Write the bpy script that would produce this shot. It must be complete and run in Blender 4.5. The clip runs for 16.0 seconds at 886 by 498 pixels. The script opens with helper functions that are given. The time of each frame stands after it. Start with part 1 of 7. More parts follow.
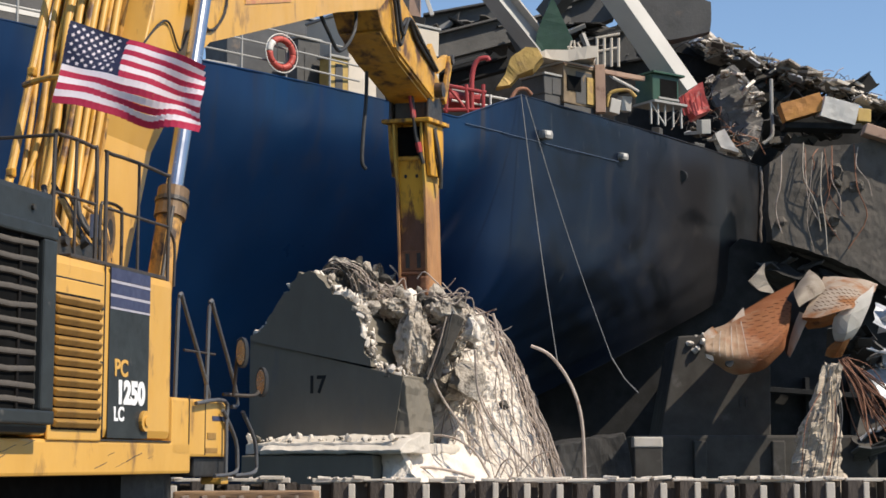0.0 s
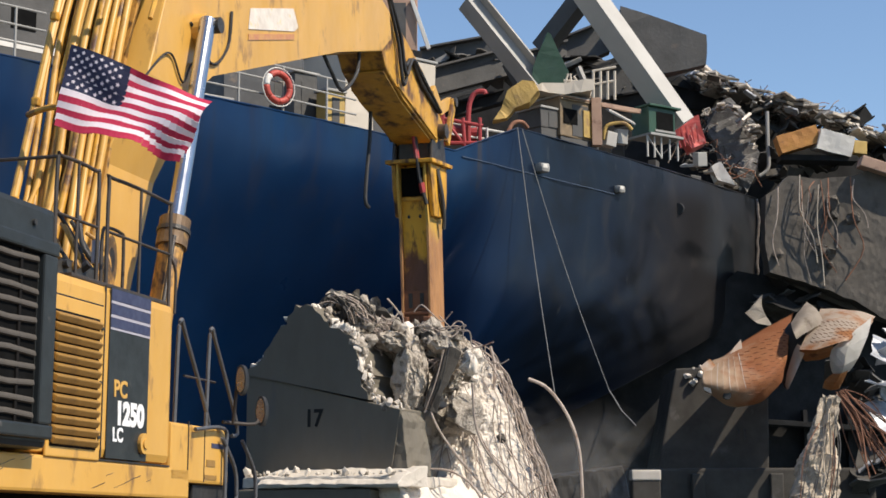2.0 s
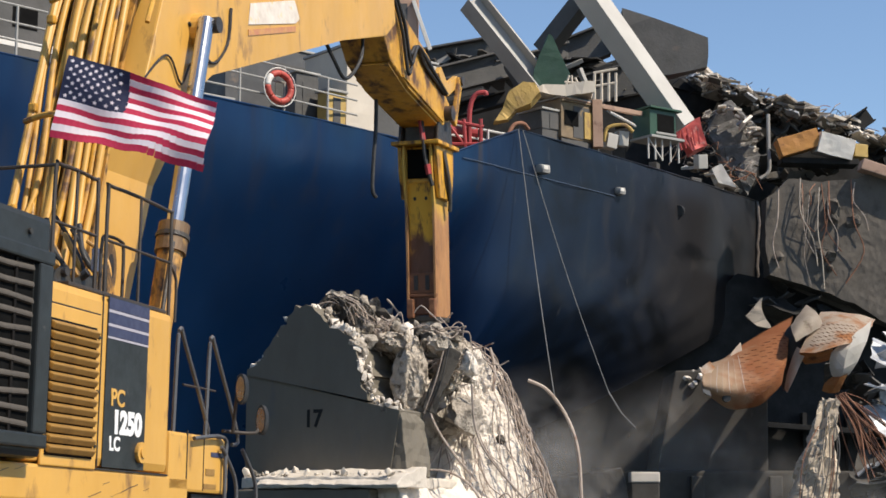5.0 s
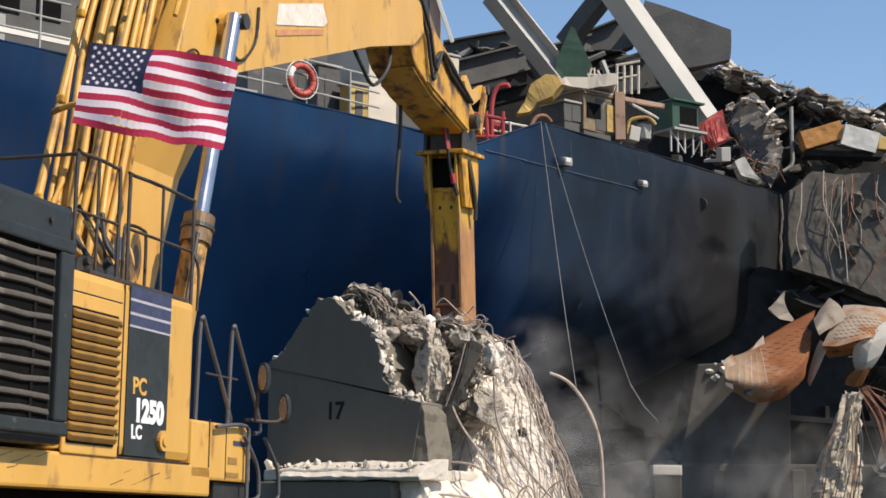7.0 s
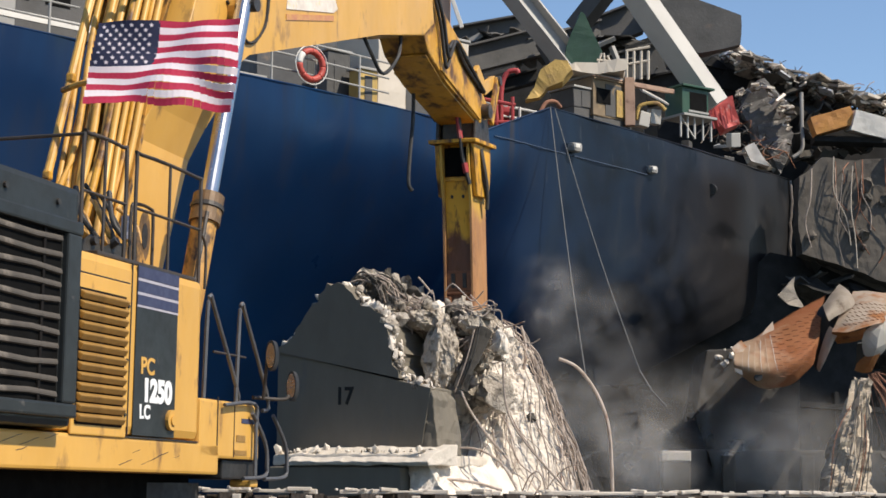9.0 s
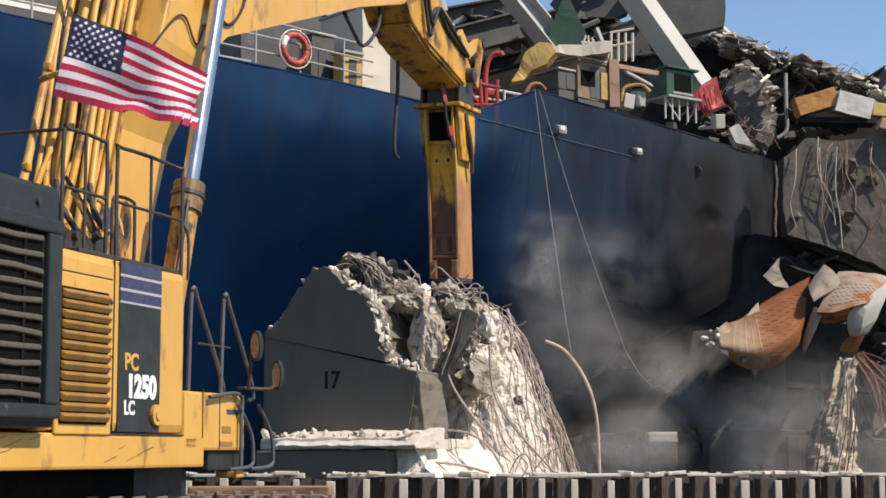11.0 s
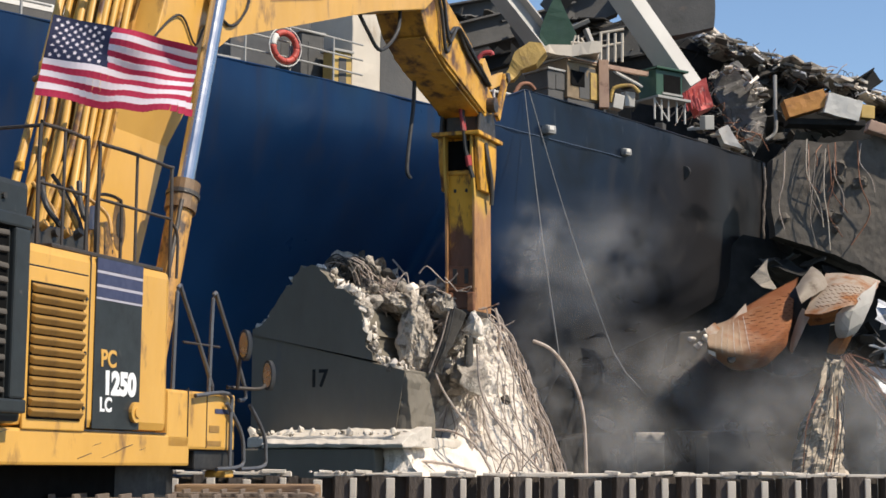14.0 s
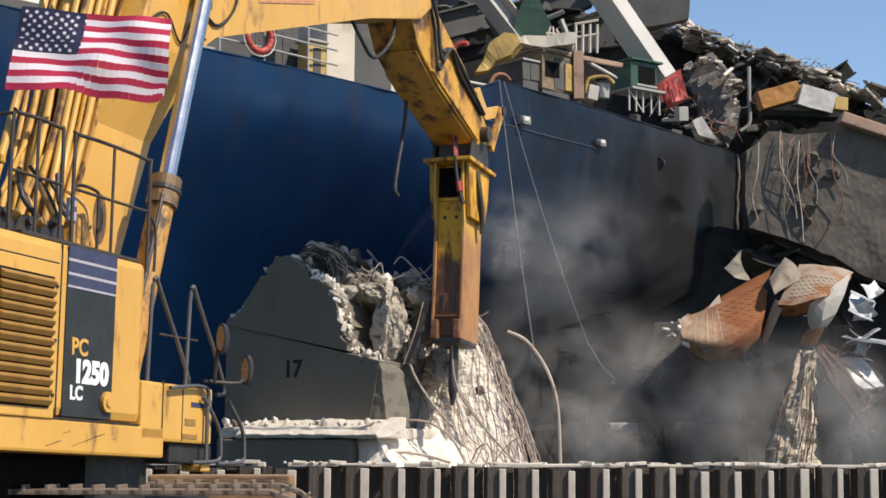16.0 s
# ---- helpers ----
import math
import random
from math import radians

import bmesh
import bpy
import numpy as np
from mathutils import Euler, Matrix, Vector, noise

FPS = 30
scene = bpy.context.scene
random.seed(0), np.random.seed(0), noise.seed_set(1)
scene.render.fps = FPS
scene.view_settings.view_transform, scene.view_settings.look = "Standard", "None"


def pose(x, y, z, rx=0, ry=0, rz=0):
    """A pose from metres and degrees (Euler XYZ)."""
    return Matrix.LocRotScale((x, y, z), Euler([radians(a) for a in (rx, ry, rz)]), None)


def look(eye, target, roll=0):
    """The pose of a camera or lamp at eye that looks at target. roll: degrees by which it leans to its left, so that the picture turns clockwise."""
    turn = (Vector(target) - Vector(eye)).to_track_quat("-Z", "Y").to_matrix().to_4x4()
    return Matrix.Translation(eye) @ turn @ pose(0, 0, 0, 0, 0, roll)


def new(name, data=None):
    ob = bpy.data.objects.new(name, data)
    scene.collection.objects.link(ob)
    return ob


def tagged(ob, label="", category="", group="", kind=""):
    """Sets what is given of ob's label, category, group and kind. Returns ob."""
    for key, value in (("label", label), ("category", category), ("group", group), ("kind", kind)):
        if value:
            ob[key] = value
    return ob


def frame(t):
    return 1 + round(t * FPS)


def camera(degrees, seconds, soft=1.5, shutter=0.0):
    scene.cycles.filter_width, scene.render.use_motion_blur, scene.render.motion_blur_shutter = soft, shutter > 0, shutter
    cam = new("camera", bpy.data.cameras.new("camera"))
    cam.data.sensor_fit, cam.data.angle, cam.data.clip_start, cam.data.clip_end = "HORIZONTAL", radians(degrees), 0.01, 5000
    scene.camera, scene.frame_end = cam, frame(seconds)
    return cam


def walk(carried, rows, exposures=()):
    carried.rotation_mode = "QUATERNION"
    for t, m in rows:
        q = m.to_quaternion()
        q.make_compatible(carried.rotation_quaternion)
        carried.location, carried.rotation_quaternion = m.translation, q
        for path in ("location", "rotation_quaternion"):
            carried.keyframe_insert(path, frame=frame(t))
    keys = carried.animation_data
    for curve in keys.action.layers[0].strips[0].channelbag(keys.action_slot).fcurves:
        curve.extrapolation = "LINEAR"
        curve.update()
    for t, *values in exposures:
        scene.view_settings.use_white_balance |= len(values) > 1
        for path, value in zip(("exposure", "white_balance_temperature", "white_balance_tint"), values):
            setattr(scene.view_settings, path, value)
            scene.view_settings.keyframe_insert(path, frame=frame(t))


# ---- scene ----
# the camera stands still and is turned by hand: seconds, turn, tilt, lean in degrees
TURNS = [
    (0, -0.000, 7.669, -0.000),
    (0.5, 0.047, 8.029, 0.038),
    (1, 0.077, 8.383, -0.029),
    (1.5, -0.020, 8.716, -0.097),
    (2, -0.105, 8.813, -0.157),
    (2.5, -0.149, 8.898, -0.255),
    (3, -0.203, 8.941, -0.261),
    (5.5, 0.016, 8.761, 0.287),
    (6, 0.260, 8.653, 0.313),
    (6.5, 0.502, 8.596, 0.330),
    (7, 0.675, 8.588, 0.332),
    (7.5, 0.848, 8.597, 0.329),
    (8, 0.973, 8.541, 0.305),
    (8.5, 1.026, 8.324, 0.385),
    (9, 0.998, 8.085, 0.448),
    (9.5, 0.879, 7.925, 0.369),
    (10, 0.737, 7.730, 0.194),
    (12.5, 0.242, 7.445, -0.028),
    (13, 0.149, 7.484, 0.139),
    (13.5, 0.099, 7.499, 0.241),
    (14, 0.091, 7.478, 0.304),
    (14.5, 0.029, 7.421, 0.332),
    (15, -0.168, 7.356, 0.307),
    (15.5, -0.487, 7.275, 0.289),
    (16, -0.799, 7.157, 0.291),
]
cam = camera(30.0, 16.0, soft=1.6)
walk(cam, [(t, pose(0, 0, 1.8, 90 + tilt, 0, turn) @ pose(0, 0, 0, 0, 0, lean)) for t, turn, tilt, lean in TURNS],
     exposures=[(0, 0.30, 6650, 10), (16.0, 0.34, 6650, 10)])

# ---- daylight ----
SUN_AZ, SUN_EL = 117.0, 50.0
world = bpy.data.worlds.new("sky")
scene.world = world
world.use_nodes = True
wn = world.node_tree
sky = wn.nodes.new("ShaderNodeTexSky")
sky.sky_type = "NISHITA"
sky.sun_disc = False
sky.sun_elevation, sky.sun_rotation = radians(SUN_EL), radians(SUN_AZ)
sky.air_density, sky.dust_density, sky.ozone_density = 1.0, 0.15, 3.6
wn.nodes["Background"].inputs["Strength"].default_value = 0.125
wn.links.new(sky.outputs[0], wn.nodes["Background"].inputs["Color"])
sun = new("sun", bpy.data.lights.new("sun", "SUN"))
sun.data.energy, sun.data.angle, sun.data.color = 5.0, radians(0.53), (1.0, 0.91, 0.78)
sun_way = Vector((math.sin(radians(SUN_AZ)) * math.cos(radians(SUN_EL)), math.cos(radians(SUN_AZ)) * math.cos(radians(SUN_EL)), math.sin(radians(SUN_EL))))
sun.matrix_world = look(sun_way * 60, (0, 0, 0))


# ---- materials ----
def surface(name, base, other, scale=3.0, rough=0.6, metal=0.0, bump=0.1, fine=40.0, stain=None, amount=0.5, stain_scale=1.2,
            stretch=(1, 1, 1), contrast=(0.35, 0.7), rough_span=0.15, vary=0.0):
    """Two colours mixed by coarse noise, a third as stains or wear, fine grain in the relief and the gloss."""
    m = bpy.data.materials.new(name)
    m.use_nodes = True
    nt = m.node_tree
    bsdf = nt.nodes["Principled BSDF"]
    coord = nt.nodes.new("ShaderNodeTexCoord")
    place = nt.nodes.new("ShaderNodeMapping")
    place.inputs["Scale"].default_value = stretch
    nt.links.new(coord.outputs["Object"], place.inputs["Vector"])

    def speckle(size, detail, span):
        tex = nt.nodes.new("ShaderNodeTexNoise")
        tex.inputs["Scale"].default_value, tex.inputs["Detail"].default_value, tex.inputs["Roughness"].default_value = size, detail, 0.62
        nt.links.new(place.outputs[0], tex.inputs["Vector"])
        ramp = nt.nodes.new("ShaderNodeMapRange")
        ramp.inputs["From Min"].default_value, ramp.inputs["From Max"].default_value = span
        nt.links.new(tex.outputs["Fac"], ramp.inputs["Value"])
        return ramp.outputs[0]

    def mixed(a, b, factor):
        mix = nt.nodes.new("ShaderNodeMix")
        mix.data_type = "RGBA"
        nt.links.new(factor, mix.inputs["Factor"])
        for socket, value in ((mix.inputs["A"], a), (mix.inputs["B"], b)):
            if isinstance(value, tuple):
                socket.default_value = (*value, 1)
            else:
                nt.links.new(value, socket)
        return mix.outputs["Result"]

    colour = mixed(base, other, speckle(scale, 6, contrast))
    if stain:
        colour = mixed(colour, stain, speckle(stain_scale, 9, (0.74 - 0.4 * amount, 0.86 - 0.4 * amount)))
    if vary:
        info = nt.nodes.new("ShaderNodeObjectInfo")
        hsv = nt.nodes.new("ShaderNodeHueSaturation")
        span = nt.nodes.new("ShaderNodeMapRange")
        span.inputs["To Min"].default_value, span.inputs["To Max"].default_value = 1 - vary, 1 + vary
        nt.links.new(info.outputs["Random"], span.inputs["Value"])
        nt.links.new(span.outputs[0], hsv.inputs["Value"])
        nt.links.new(colour, hsv.inputs["Color"])
        colour = hsv.outputs[0]
    nt.links.new(colour, bsdf.inputs["Base Color"])
    grain = speckle(fine, 5, (0.2, 0.8))
    gloss = nt.nodes.new("ShaderNodeMapRange")
    gloss.inputs["To Min"].default_value, gloss.inputs["To Max"].default_value = max(0.03, rough - rough_span), min(1, rough + rough_span)
    nt.links.new(speckle(scale * 2.3, 4, (0.25, 0.75)), gloss.inputs["Value"])
    nt.links.new(gloss.outputs[0], bsdf.inputs["Roughness"])
    bsdf.inputs["Metallic"].default_value = metal
    if bump:
        relief = nt.nodes.new("ShaderNodeBump")
        relief.inputs["Strength"].default_value, relief.inputs["Distance"].default_value = min(1, bump * 3), bump * 0.1
        nt.links.new(grain, relief.inputs["Height"])
        nt.links.new(relief.outputs[0], bsdf.inputs["Normal"])
    return m


def hull_paint():
    """Deep blue ship's paint: soot, dust and painted shade over the bow, streaks below the rail, a pale worn bloom, a
    painted lit band.
    """
    m = surface("hull_blue", (0.0013, 0.0155, 0.055), (0.0018, 0.021, 0.071), 0.35, 0.36, 0, 0.02, 12, None, 0, 1, (1, 1, 0.6), rough_span=0.1)
    nt = m.node_tree
    bsdf = nt.nodes["Principled BSDF"]
    bsdf.inputs["Specular IOR Level"].default_value = 0.22
    under = bsdf.inputs["Base Color"].links[0].from_socket
    coord = nt.nodes.new("ShaderNodeTexCoord")
    axes = nt.nodes.new("ShaderNodeSeparateXYZ")
    nt.links.new(coord.outputs["Object"], axes.inputs[0])

    def span(socket, a, b, lo=0.0, hi=1.0):
        r = nt.nodes.new("ShaderNodeMapRange")
        r.interpolation_type = "SMOOTHSTEP"
        r.inputs["From Min"].default_value, r.inputs["From Max"].default_value = a, b
        r.inputs["To Min"].default_value, r.inputs["To Max"].default_value = lo, hi
        nt.links.new(socket, r.inputs["Value"])
        return r.outputs[0]

    def clouds(scale, a, b, stretch=(1, 1, 1), warp=0.6):
        place = nt.nodes.new("ShaderNodeMapping")
        place.inputs["Scale"].default_value = stretch
        nt.links.new(coord.outputs["Object"], place.inputs["Vector"])
        tex = nt.nodes.new("ShaderNodeTexNoise")
        tex.inputs["Scale"].default_value, tex.inputs["Detail"].default_value, tex.inputs["Distortion"].default_value = scale, 7, warp
        nt.links.new(place.outputs[0], tex.inputs["Vector"])
        return span(tex.outputs["Fac"], a, b)

    def times(a, b):
        n = nt.nodes.new("ShaderNodeMath")
        n.operation = "MULTIPLY"
        for k, v in enumerate((a, b)):
            if isinstance(v, float):
                n.inputs[k].default_value = v
            else:
                nt.links.new(v, n.inputs[k])
        return n.outputs[0]

    def over(colour, factor):
        nonlocal under
        mix = nt.nodes.new("ShaderNodeMix")
        mix.data_type = "RGBA"
        nt.links.new(factor, mix.inputs["Factor"])
        nt.links.new(under, mix.inputs["A"])
        mix.inputs["B"].default_value = (*colour, 1)
        under = mix.outputs["Result"]

    over((0.02, 0.032, 0.03), times(clouds(0.9, 0.45, 0.75, (1, 1, 0.15)), span(axes.outputs["Z"], 9.0, 10.2, 0.0, 0.8)))
    over((0.022, 0.04, 0.085), times(clouds(0.55, 0.60, 0.9), 0.6))
    # brighter blue towards the rail, painting in the light on the upper side
    over((0.007, 0.045, 0.115), times(clouds(0.7, 0.38, 0.7, (1, 1, 0.3)), span(axes.outputs["Z"], 7.8, 9.6, 0.0, 0.5)))
    over((0.01, 0.02, 0.05), times(clouds(2.5, 0.52, 0.7, (1, 1, 0.06), 0.1), span(axes.outputs["Z"], 6.0, 9.5, 0.0, 0.85)))
    over((0.05, 0.035, 0.022), times(clouds(1.7, 0.62, 0.72, (1, 1, 0.05), 0.05), span(axes.outputs["Z"], 8.3, 9.9, 0.0, 0.8)))
    # soot and settled concrete dust on the bow, with shade and airborne haze painted in
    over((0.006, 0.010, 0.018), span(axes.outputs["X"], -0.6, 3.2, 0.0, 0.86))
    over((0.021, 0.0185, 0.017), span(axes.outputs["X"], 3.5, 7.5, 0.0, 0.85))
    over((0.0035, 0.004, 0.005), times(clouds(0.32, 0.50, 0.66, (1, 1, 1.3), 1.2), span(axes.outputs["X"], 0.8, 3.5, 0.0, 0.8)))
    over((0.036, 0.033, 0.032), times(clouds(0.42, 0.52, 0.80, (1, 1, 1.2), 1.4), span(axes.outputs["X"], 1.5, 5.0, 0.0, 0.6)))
    over((0.05, 0.045, 0.042), times(clouds(1.5, 0.60, 0.78, (1, 1, 0.5), 1.0), span(axes.outputs["X"], 2.0, 6.0, 0.0, 0.4)))
    over((0.05, 0.052, 0.055), times(clouds(5.0, 0.66, 0.72, (1, 1, 0.25), 0.3), span(axes.outputs["X"], 0.5, 3.0, 0.0, 0.35)))
    nt.links.new(under, bsdf.inputs["Base Color"])
    return m


YELLOW = surface("machine_yellow", (0.62, 0.345, 0.075), (0.53, 0.29, 0.058), 1.2, 0.42, 0, 0.03, 60, (0.20, 0.105, 0.04), 0.40, 2.6, (1, 1, 0.45))
YELLOW_WORN = surface("worn_yellow", (0.62, 0.33, 0.04), (0.42, 0.2, 0.03), 2.5, 0.55, 0, 0.08, 50, (0.10, 0.045, 0.02), 0.62, 2.2)
# machine yellow darkened: shade on louvre slats and in step holes, painted in
YELLOW_SHADED = surface("shaded_yellow", (0.30, 0.165, 0.04), (0.24, 0.13, 0.03), 3.0, 0.5, 0, 0.05, 50, (0.16, 0.09, 0.03), 0.4, 4.0)
GREY_PANEL = surface("dark_grey_panel", (0.020, 0.023, 0.024), (0.028, 0.032, 0.033), 2.0, 0.45, 0, 0.04, 60, (0.12, 0.11, 0.10), 0.25, 5.0)
GRILLE_DARK = surface("grille_black", (0.009, 0.008, 0.0075), (0.016, 0.014, 0.013), 4.0, 0.7, 0, 0.05, 40, (0.11, 0.09, 0.075), 0.36, 2.6)
SLAT_DUSTY = surface("dusty_grille_slat", (0.05, 0.043, 0.036), (0.085, 0.072, 0.06), 5.0, 0.8, 0, 0.06, 40, (0.17, 0.145, 0.12), 0.42, 3.5)
STENCIL_BLACK = surface("stencil_paint", (0.006, 0.006, 0.006), (0.011, 0.011, 0.010), 9.0, 0.9, 0, 0.03, 60)
BLACK = surface("black_rubber", (0.012, 0.012, 0.013), (0.03, 0.028, 0.026), 6.0, 0.6, 0, 0.05, 50, (0.07, 0.06, 0.05), 0.3, 4.0)
CHROME = surface("chrome", (0.52, 0.52, 0.53), (0.44, 0.44, 0.46), 2.0, 0.26, 1.0, 0.0, 60, rough_span=0.05)
WHITE_PAINT = surface("white_paint", (0.66, 0.63, 0.58), (0.56, 0.53, 0.48), 2.0, 0.5, 0, 0.04, 40, (0.40, 0.30, 0.2), 0.25, 3.0)
DECAL_WHITE = surface("decal_white", (0.8, 0.8, 0.8), (0.72, 0.72, 0.72), 5.0, 0.5, 0, 0)
DECAL_NAVY = surface("decal_navy", (0.03, 0.035, 0.08), (0.045, 0.05, 0.1), 5.0, 0.5, 0, 0)
DECAL_LILAC = surface("decal_pale", (0.40, 0.38, 0.42), (0.32, 0.30, 0.36), 5.0, 0.5, 0, 0)
HAMMER_RUST = surface("rusty_hammer_steel", (0.23, 0.095, 0.045), (0.13, 0.055, 0.03), 3.0, 0.6, 0.25, 0.12, 40, (0.36, 0.17, 0.08), 0.35, 2.4)
HAMMER_PAINT = surface("worn_hammer_paint", (0.70, 0.365, 0.03), (0.50, 0.235, 0.025), 4.5, 0.5, 0, 0.1, 40, (0.07, 0.03, 0.015), 0.60, 4.0, (1, 1, 0.35))


def worn_away(m, colour, top, bottom, axis="Z"):
    """Paint worn off towards the tool's working end, with a blotchy border."""
    nt = m.node_tree
    bsdf = nt.nodes["Principled BSDF"]
    under = bsdf.inputs["Base Color"].links[0].from_socket
    coord, axes = nt.nodes.new("ShaderNodeTexCoord"), nt.nodes.new("ShaderNodeSeparateXYZ")
    tex = nt.nodes.new("ShaderNodeTexNoise")
    tex.inputs["Scale"].default_value, tex.inputs["Detail"].default_value = 2.6, 8
    nt.links.new(coord.outputs["Object"], axes.inputs[0])
    nt.links.new(coord.outputs["Object"], tex.inputs["Vector"])
    add, span, mix = nt.nodes.new("ShaderNodeMath"), nt.nodes.new("ShaderNodeMapRange"), nt.nodes.new("ShaderNodeMix")
    add.operation = "MULTIPLY_ADD"
    add.inputs[1].default_value = 1.6
    nt.links.new(tex.outputs["Fac"], add.inputs[0])
    nt.links.new(axes.outputs[axis], add.inputs[2])
    span.inputs["From Min"].default_value, span.inputs["From Max"].default_value = top + 0.8, bottom + 0.8
    nt.links.new(add.outputs[0], span.inputs["Value"])
    mix.data_type = "RGBA"
    nt.links.new(span.outputs[0], mix.inputs["Factor"])
    nt.links.new(under, mix.inputs["A"])
    mix.inputs["B"].default_value = (*colour, 1)
    nt.links.new(mix.outputs["Result"], bsdf.inputs["Base Color"])
    return m


def streaked(m, colour):
    """Dark runs of grease and bare metal, drawn out downwards."""
    nt = m.node_tree
    bsdf = nt.nodes["Principled BSDF"]
    under = bsdf.inputs["Base Color"].links[0].from_socket
    coord, place = nt.nodes.new("ShaderNodeTexCoord"), nt.nodes.new("ShaderNodeMapping")
    tex, span, mix = nt.nodes.new("ShaderNodeTexNoise"), nt.nodes.new("ShaderNodeMapRange"), nt.nodes.new("ShaderNodeMix")
    place.inputs["Scale"].default_value = (1, 1, 0.25)
    tex.inputs["Scale"].default_value, tex.inputs["Detail"].default_value, tex.inputs["Roughness"].default_value = 6.0, 8, 0.7
    nt.links.new(coord.outputs["Object"], place.inputs["Vector"])
    nt.links.new(place.outputs[0], tex.inputs["Vector"])
    span.inputs["From Min"].default_value, span.inputs["From Max"].default_value = 0.52, 0.60
    span.inputs["To Max"].default_value = 0.85
    nt.links.new(tex.outputs["Fac"], span.inputs["Value"])
    mix.data_type = "RGBA"
    nt.links.new(span.outputs[0], mix.inputs["Factor"])
    nt.links.new(under, mix.inputs["A"])
    mix.inputs["B"].default_value = (*colour, 1)
    nt.links.new(mix.outputs["Result"], bsdf.inputs["Base Color"])
    return m


HAMMER_BODY = streaked(worn_away(surface("rusty_breaker_housing", (0.15, 0.062, 0.032), (0.08, 0.035, 0.022), 3.0, 0.6, 0.15, 0.12, 40, (0.27, 0.13, 0.07), 0.4, 3.2, (1, 1, 0.4)), (0.66, 0.335, 0.025), -2.45, -2.1), (0.11, 0.042, 0.015))
# lighter rust than the housing: the flank's sunlight is in the colour
HAMMER_SIDE_LIT = worn_away(surface("rusty_lit_side_plate", (0.46, 0.23, 0.09), (0.28, 0.13, 0.055), 3.0, 0.6, 0.1, 0.12, 40, (0.13, 0.065, 0.04), 0.45, 2.8, (1, 1, 0.4)), (0.56, 0.33, 0.06), -2.1, -1.5)
# near black for sheets that stand for shade inside openings and under the machine
SHADE_BLACK = surface("shade_black_sheet", (0.004, 0.004, 0.004), (0.007, 0.007, 0.007), 3.0, 0.9, 0, 0)
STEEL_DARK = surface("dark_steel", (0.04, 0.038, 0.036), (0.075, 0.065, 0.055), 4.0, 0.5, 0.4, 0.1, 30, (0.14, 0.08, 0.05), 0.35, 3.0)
for dull in (SHADE_BLACK, GRILLE_DARK, GREY_PANEL):
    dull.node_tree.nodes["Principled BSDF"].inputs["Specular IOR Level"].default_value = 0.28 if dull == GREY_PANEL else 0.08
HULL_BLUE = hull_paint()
SEAM_BLUE = surface("scraped_blue", (0.06, 0.085, 0.13), (0.04, 0.06, 0.10), 6.0, 0.5, 0, 0.02)
GIRDER_WORN = surface("scraped_bare_steel", (0.20, 0.165, 0.14), (0.09, 0.075, 0.065), 6.0, 0.6, 0.2, 0.1, 30, (0.30, 0.26, 0.22), 0.4, 5.0)
CONCRETE = surface("grey_concrete", (0.128, 0.111, 0.085), (0.155, 0.135, 0.105), 1.3, 0.85, 0, 0.06, 45, (0.11, 0.105, 0.1), 0.3, 1.0, (1, 1, 0.4))
CONCRETE_PALE = surface("pale_broken_concrete", (0.78, 0.70, 0.61), (0.60, 0.53, 0.45), 3.5, 0.9, 0, 0.2, 20, (0.27, 0.22, 0.18), 0.34, 3.2, vary=0.12)
CONCRETE_BROKEN = surface("fractured_concrete", (0.48, 0.42, 0.35), (0.22, 0.19, 0.155), 3.4, 0.92, 0, 0.45, 16, (0.09, 0.075, 0.06), 0.55, 3.0, vary=0.35)
CONCRETE_DUSTY = surface("dusty_concrete", (0.58, 0.52, 0.45), (0.48, 0.43, 0.36), 2.0, 0.9, 0, 0.12, 40, (0.36, 0.31, 0.27), 0.36, 1.8)
APRON = surface("pale_dust", (0.66, 0.60, 0.53), (0.58, 0.52, 0.45), 1.6, 0.95, 0, 0.08, 30, (0.44, 0.38, 0.33), 0.3, 2.4)
# very dark concrete that keeps the sunken block faint
BLOCK_BLACK = surface("near_black_concrete", (0.018, 0.016, 0.014), (0.032, 0.029, 0.026), 1.6, 0.85, 0, 0.1, 30, (0.07, 0.065, 0.06), 0.3, 1.4)
CONCRETE_BLOCK = surface("cracked_grey_concrete", (0.58, 0.50, 0.41), (0.34, 0.285, 0.225), 4.5, 0.92, 0, 0.4, 18, (0.09, 0.072, 0.056), 0.52, 4.5)
# darkened concrete, for sooty bits and for the pier that stands in shade
CONCRETE_DARK = surface("sooty_shaded_concrete", (0.042, 0.037, 0.031), (0.065, 0.058, 0.049), 1.6, 0.85, 0, 0.1, 30, (0.11, 0.10, 0.09), 0.3, 1.4)
REBAR = surface("dusty_rebar", (0.42, 0.35, 0.30), (0.28, 0.22, 0.18), 6.0, 0.8, 0.1, 0.1, 60, (0.16, 0.08, 0.05), 0.4, 4.0, vary=0.3)
# pile brown kept dark, so the shade on the pans is painted in
PILE = surface("weathered_sheet_pile", (0.060, 0.047, 0.038), (0.095, 0.075, 0.062), 3.0, 0.8, 0, 0.2, 25, (0.10, 0.075, 0.06), 0.45, 3.5, (1, 1, 0.3), vary=0.25)
RUST_PLATE = worn_away(surface("rusty_plate", (0.40, 0.145, 0.055), (0.45, 0.20, 0.085), 1.4, 0.75, 0.1, 0.15, 24, (0.50, 0.34, 0.22), 0.36, 1.8), (0.52, 0.37, 0.25), 7.0, 6.3, "X")
